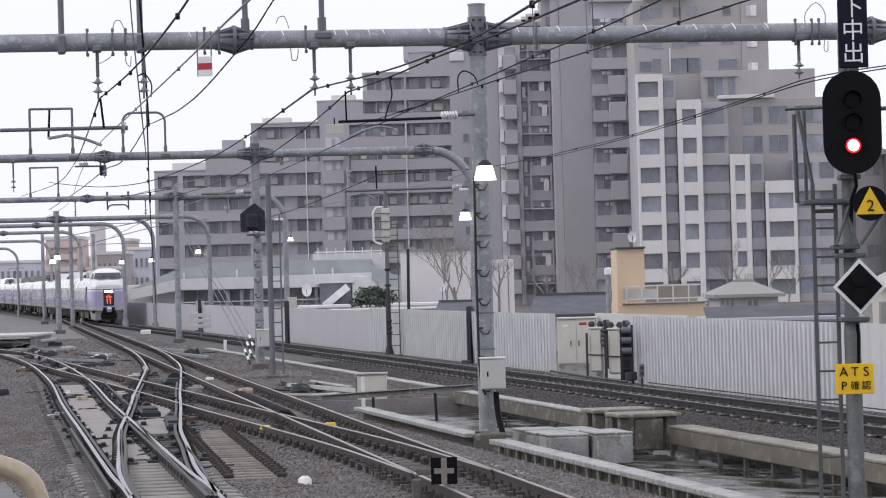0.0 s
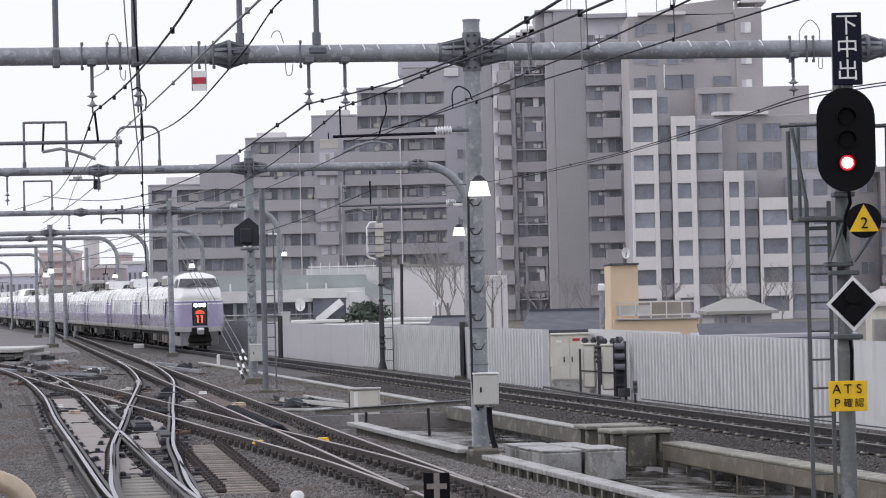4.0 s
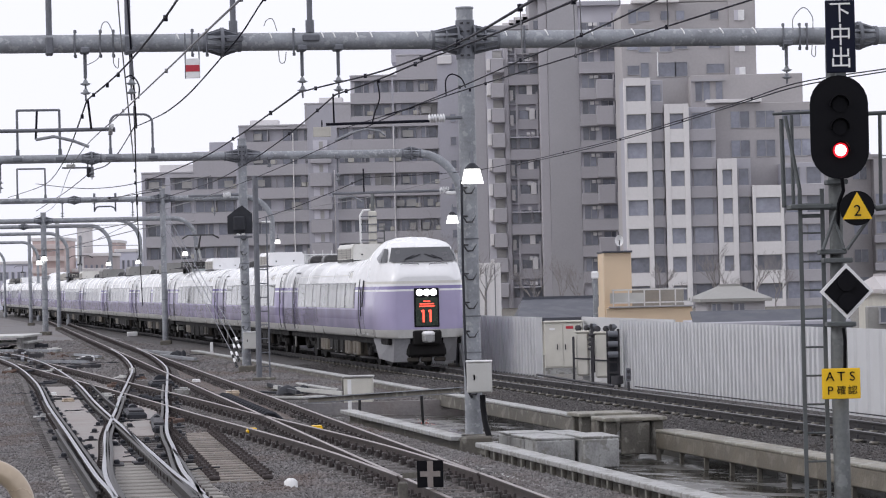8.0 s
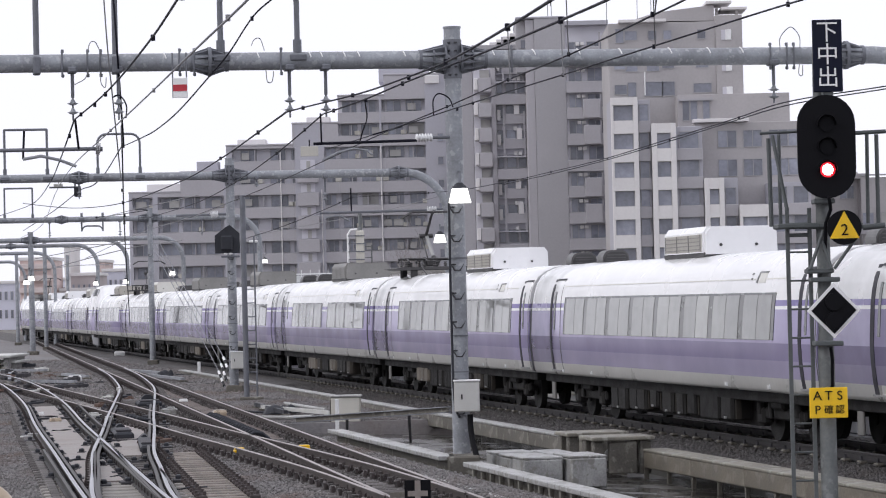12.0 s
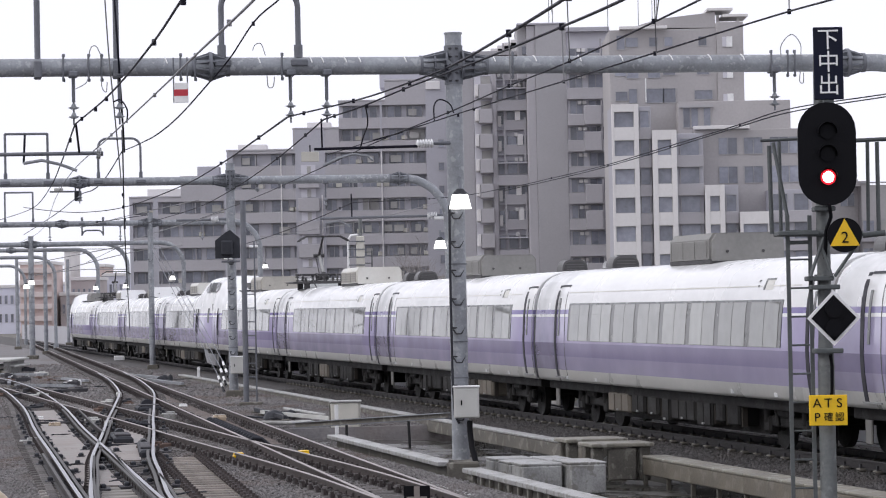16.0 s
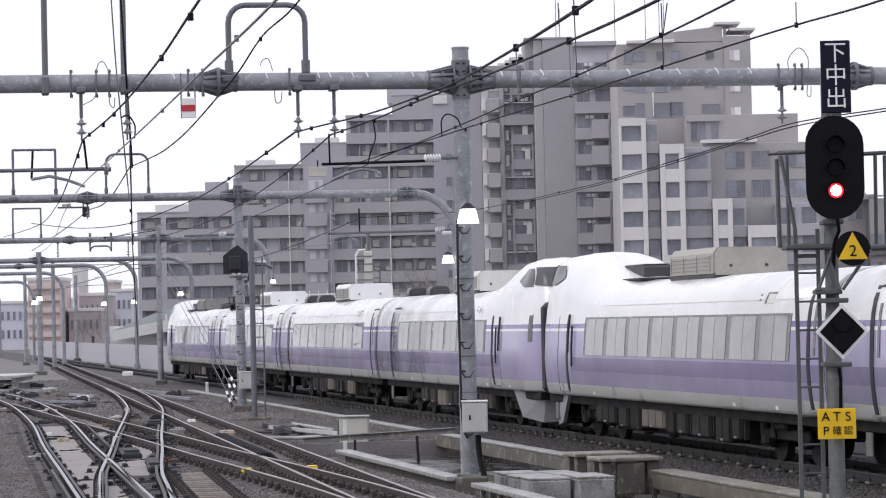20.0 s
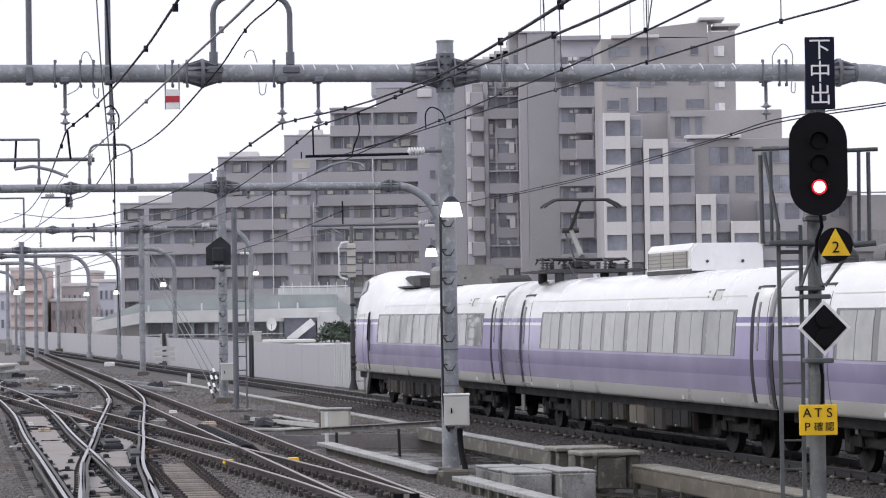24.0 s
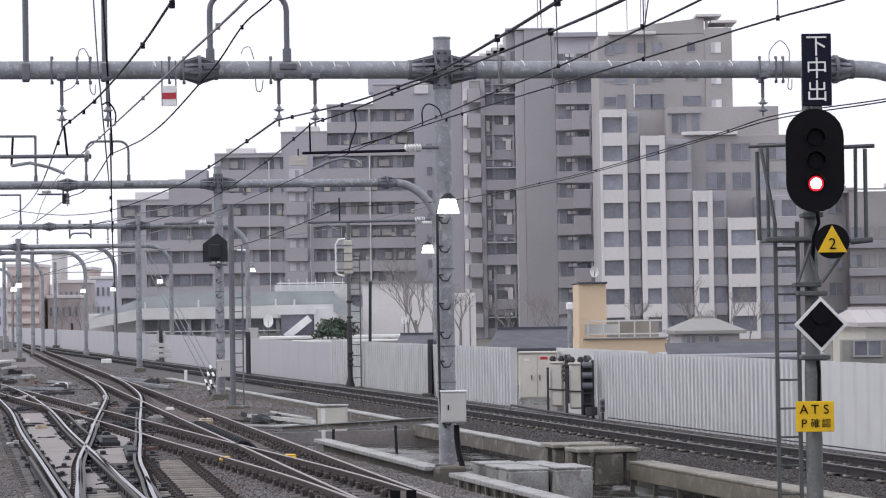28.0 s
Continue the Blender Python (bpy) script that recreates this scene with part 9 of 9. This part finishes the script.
# rust-stained ballast between the rails of the through line
th = thing("rusty_bed", "rust-brown stained ballast between the rails", "ballast", kind="structure")
bed = [Vector((*dline(y), 0)) for y in range(61, 100, 2)]
part("strip", MB().sweep([(-0.42, -0.2), (0.42, -0.2), (0.36, -0.178), (-0.36, -0.178)], bed), M["rust_bed"], th)


# close rows of black bent braces against the rails
def rail_braces(path, off, label):
    th = thing("rail_braces", label, "rail braces", group="rail braces")
    for p, q in zip(path, path[1:]):
        d = (q - p).normalized()
        w = Vector((d.y, -d.x, 0))
        pts = [p + w * off + Vector((0, 0, -0.04)), p + w * (off - 0.08) + Vector((0, 0, 0.02)), p + w * (off - 0.25) + Vector((0, 0, 0.0)), p + w * (off - 0.42) + Vector((0, 0, -0.15))]
        part("brace", MB().tube(pts, 0.04, 6), M["black_soft"], th)


rail_braces(smooth_path([dline(y) for y in (71, 66, 58.8)], 0.62), 0.52, "black bent braces in a close row along a rail")
rail_braces(smooth_path([(-7.75, 71.2), (-6.9, 67.6)], 0.7), 0.52, "black bent braces in a close row along a rail")


# pale timbers with a knobbly row of chairs beside the turnout
def turnout_timbers():
    th = thing("turnout_timbers", "short pale turnout timbers with rusty chairs at their ends", "sleepers")
    tie = MB().box((0, 0, -0.235), (1.0, 0.2, 0.14), b=0.015).mesh("timber", [M["timber"]])
    chair = MB().box((0, 0, -0.13), (0.16, 0.16, 0.07), b=0.02)
    chair.tube([(0.04, 0.03, -0.12), (0.04, 0.03, -0.04)], 0.028, 6)
    chair.tube([(-0.05, -0.03, -0.12), (-0.05, -0.03, -0.06)], 0.024, 6)
    chair = chair.mesh("chair", [M["chair"]])
    for k in range(24):
        y = 56.0 - 0.6 * k
        x = -4.95 - 0.15 * (y - 51.9)
        part("timber", tie, None, th, m=pose(x, y, 0, 0, 0, 8))
        for e in (-0.3, 0.48):
            part("chair", chair, None, th, m=pose(x + e, y + 0.04, 0, 0, 0, 8))


turnout_timbers()

# small fittings scattered over the yard
rnd = random.Random(21)
for k in range(120):
    y = rnd.uniform(58, 150) if k < 46 else rnd.uniform(85, 175)
    x = -0.17 * (y - 40) - 1.2 + rnd.uniform(-7.5, 2.2)
    if k >= 46:
        x = -0.115 * y + rnd.uniform(-0.045, 0.03) * y
    if (x - BASE.x) * SIDE.x + (y - BASE.y) * SIDE.y > -8.2:
        continue
    w = rnd.uniform(0.12, 0.5)
    kind = rnd.choice(("rail fitting", "rail fitting", "cover"))
    m = rnd.choice(("iron", "black_soft", "box", "rust", "iron", "concrete"))
    lb = {"iron": "dark iron fitting lying by the rails", "black_soft": "dark grey box lying by the rails", "box": "pale grey cover lying by the rails", "rust": "rusty brown fitting lying by the rails", "concrete": "pale concrete piece lying by the rails"}[m]
    th = thing("track_fitting", lb, kind, Matrix.Translation((x, y, -0.2)) @ Matrix.Rotation(rnd.uniform(-0.6, 0.6), 4, "Z"), group="fittings in the yard")
    h = rnd.uniform(0.06, 0.2)
    part("body", MB().box((0, 0, h / 2), (w, rnd.uniform(0.3, 1.1), h), b=0.02), M[m], th)
    part("cap", MB().box((w * 0.1, 0.05, h + 0.02), (w * 0.5, 0.2, 0.05), b=0.01), M[m], th)


# ---- loose ballast stones along the visible tracks ----
def ballast_stones():
    rng = np.random.default_rng(5)
    N = 140000
    y = 33 + 60 * rng.random(N) ** 1.6
    x = -0.42 * (y - 40) * 0 - 0.19 * (y - 40) - 6.5 + 9.5 * rng.random(N) + (y - 40) * -0.06 * rng.random(N)
    s = (x - BASE.x) * AWAY.x + (y - BASE.y) * AWAY.y
    n = (x - BASE.x) * SIDE.x + (y - BASE.y) * SIDE.y
    N2 = 60000
    s2 = -6 + 70 * rng.random(N2) ** 1.4
    pick = rng.random(N2)
    n2 = np.where(pick < 0.5, -2.4 + 1.5 * rng.random(N2), np.where(pick < 0.75, -0.9 + 3.2 * rng.random(N2), -7.0 + 4.4 * rng.random(N2)))
    s2 = np.where(pick < 0.75, s2, 32.3 + 24 * rng.random(N2))
    keep = (n < -7.12) | ((s > 32.2) & (n < -2.5))
    # coarser stones over the far yard
    y3 = 88 + 75 * rng.random(42000) ** 1.3
    x3 = -0.1 * y3 + y3 * (-0.075 + 0.115 * rng.random(42000))
    s3 = (x3 - BASE.x) * AWAY.x + (y3 - BASE.y) * AWAY.y
    n3 = (x3 - BASE.x) * SIDE.x + (y3 - BASE.y) * SIDE.y
    far = n3 < -2.5
    near = keep.sum() + N2
    s, n = np.concatenate([s[keep], s2, s3[far]]), np.concatenate([n[keep], n2, n3[far]])
    N = len(s)
    cx = BASE.x + AWAY.x * s + SIDE.x * n
    cy = BASE.y + AWAY.y * s + SIDE.y * n
    z = np.where((n < -7) | ((n < -2.5) & (s > 32.2)), np.where(n < -7, -0.205, -0.235), np.where(n < -1.7, -0.19 - 0.08 * np.clip((-1.7 - n) / 0.9, 0, 1.3), -0.185 - 0.045 * np.clip((n - 1.6) / 0.7, 0, 1.2)))
    rad = np.where(np.arange(N) < near, 0.011 + 0.02 * rng.random(N) ** 1.3, 0.02 + 0.045 * rng.random(N) ** 1.5)
    base = np.array([[1, 0, 0], [-1, 0, 0], [0, 1, 0], [0, -1, 0], [0, 0, 1], [0, 0, -1]], float)
    a = rng.random(N) * 6.28
    ca, sa = np.cos(a), np.sin(a)
    sc = rad[:, None] * (0.6 + 0.8 * rng.random((N, 3)))
    v = base[None] * sc[:, None, :] + rng.normal(0, 0.004, (N, 6, 3))
    vx = v[:, :, 0] * ca[:, None] - v[:, :, 1] * sa[:, None] + cx[:, None]
    vy = v[:, :, 0] * sa[:, None] + v[:, :, 1] * ca[:, None] + cy[:, None]
    vz = v[:, :, 2] * 0.8 + z[:, None] + rad[:, None] * 0.3
    co = np.stack([vx, vy, vz], 2).reshape(-1, 3)
    tri = np.array([[0, 2, 4], [2, 1, 4], [1, 3, 4], [3, 0, 4], [2, 0, 5], [1, 2, 5], [3, 1, 5], [0, 3, 5]])
    f = (tri[None] + (np.arange(N) * 6)[:, None, None]).reshape(-1)
    me = bpy.data.meshes.new("ballast_stones")
    me.vertices.add(len(co))
    me.vertices.foreach_set("co", co.ravel())
    me.loops.add(len(f))
    me.loops.foreach_set("vertex_index", f)
    me.polygons.add(len(f) // 3)
    me.polygons.foreach_set("loop_start", np.arange(0, len(f), 3))
    me.materials.append(M["stone"])
    me.materials.append(M["stone_main"])
    me.polygons.foreach_set("material_index", np.repeat((n > -2.45).astype(np.int32), 8))
    me.update()
    ob = new("ballast_stones", me)
    tagged(ob, "loose grey crushed stones of the track bed", "ballast", kind="stuff")


ballast_stones()

def motions():
    for car, dx in TRAIN:
        rows = []
        for k in range(29):
            s = front(k)
            p = line(s + dx, 0, 0)
            rows.append((k, Matrix.Translation(p) @ Matrix.Rotation(math.pi / 2 + HEAD, 4, "Z")))
        walk(car, rows)


motions()
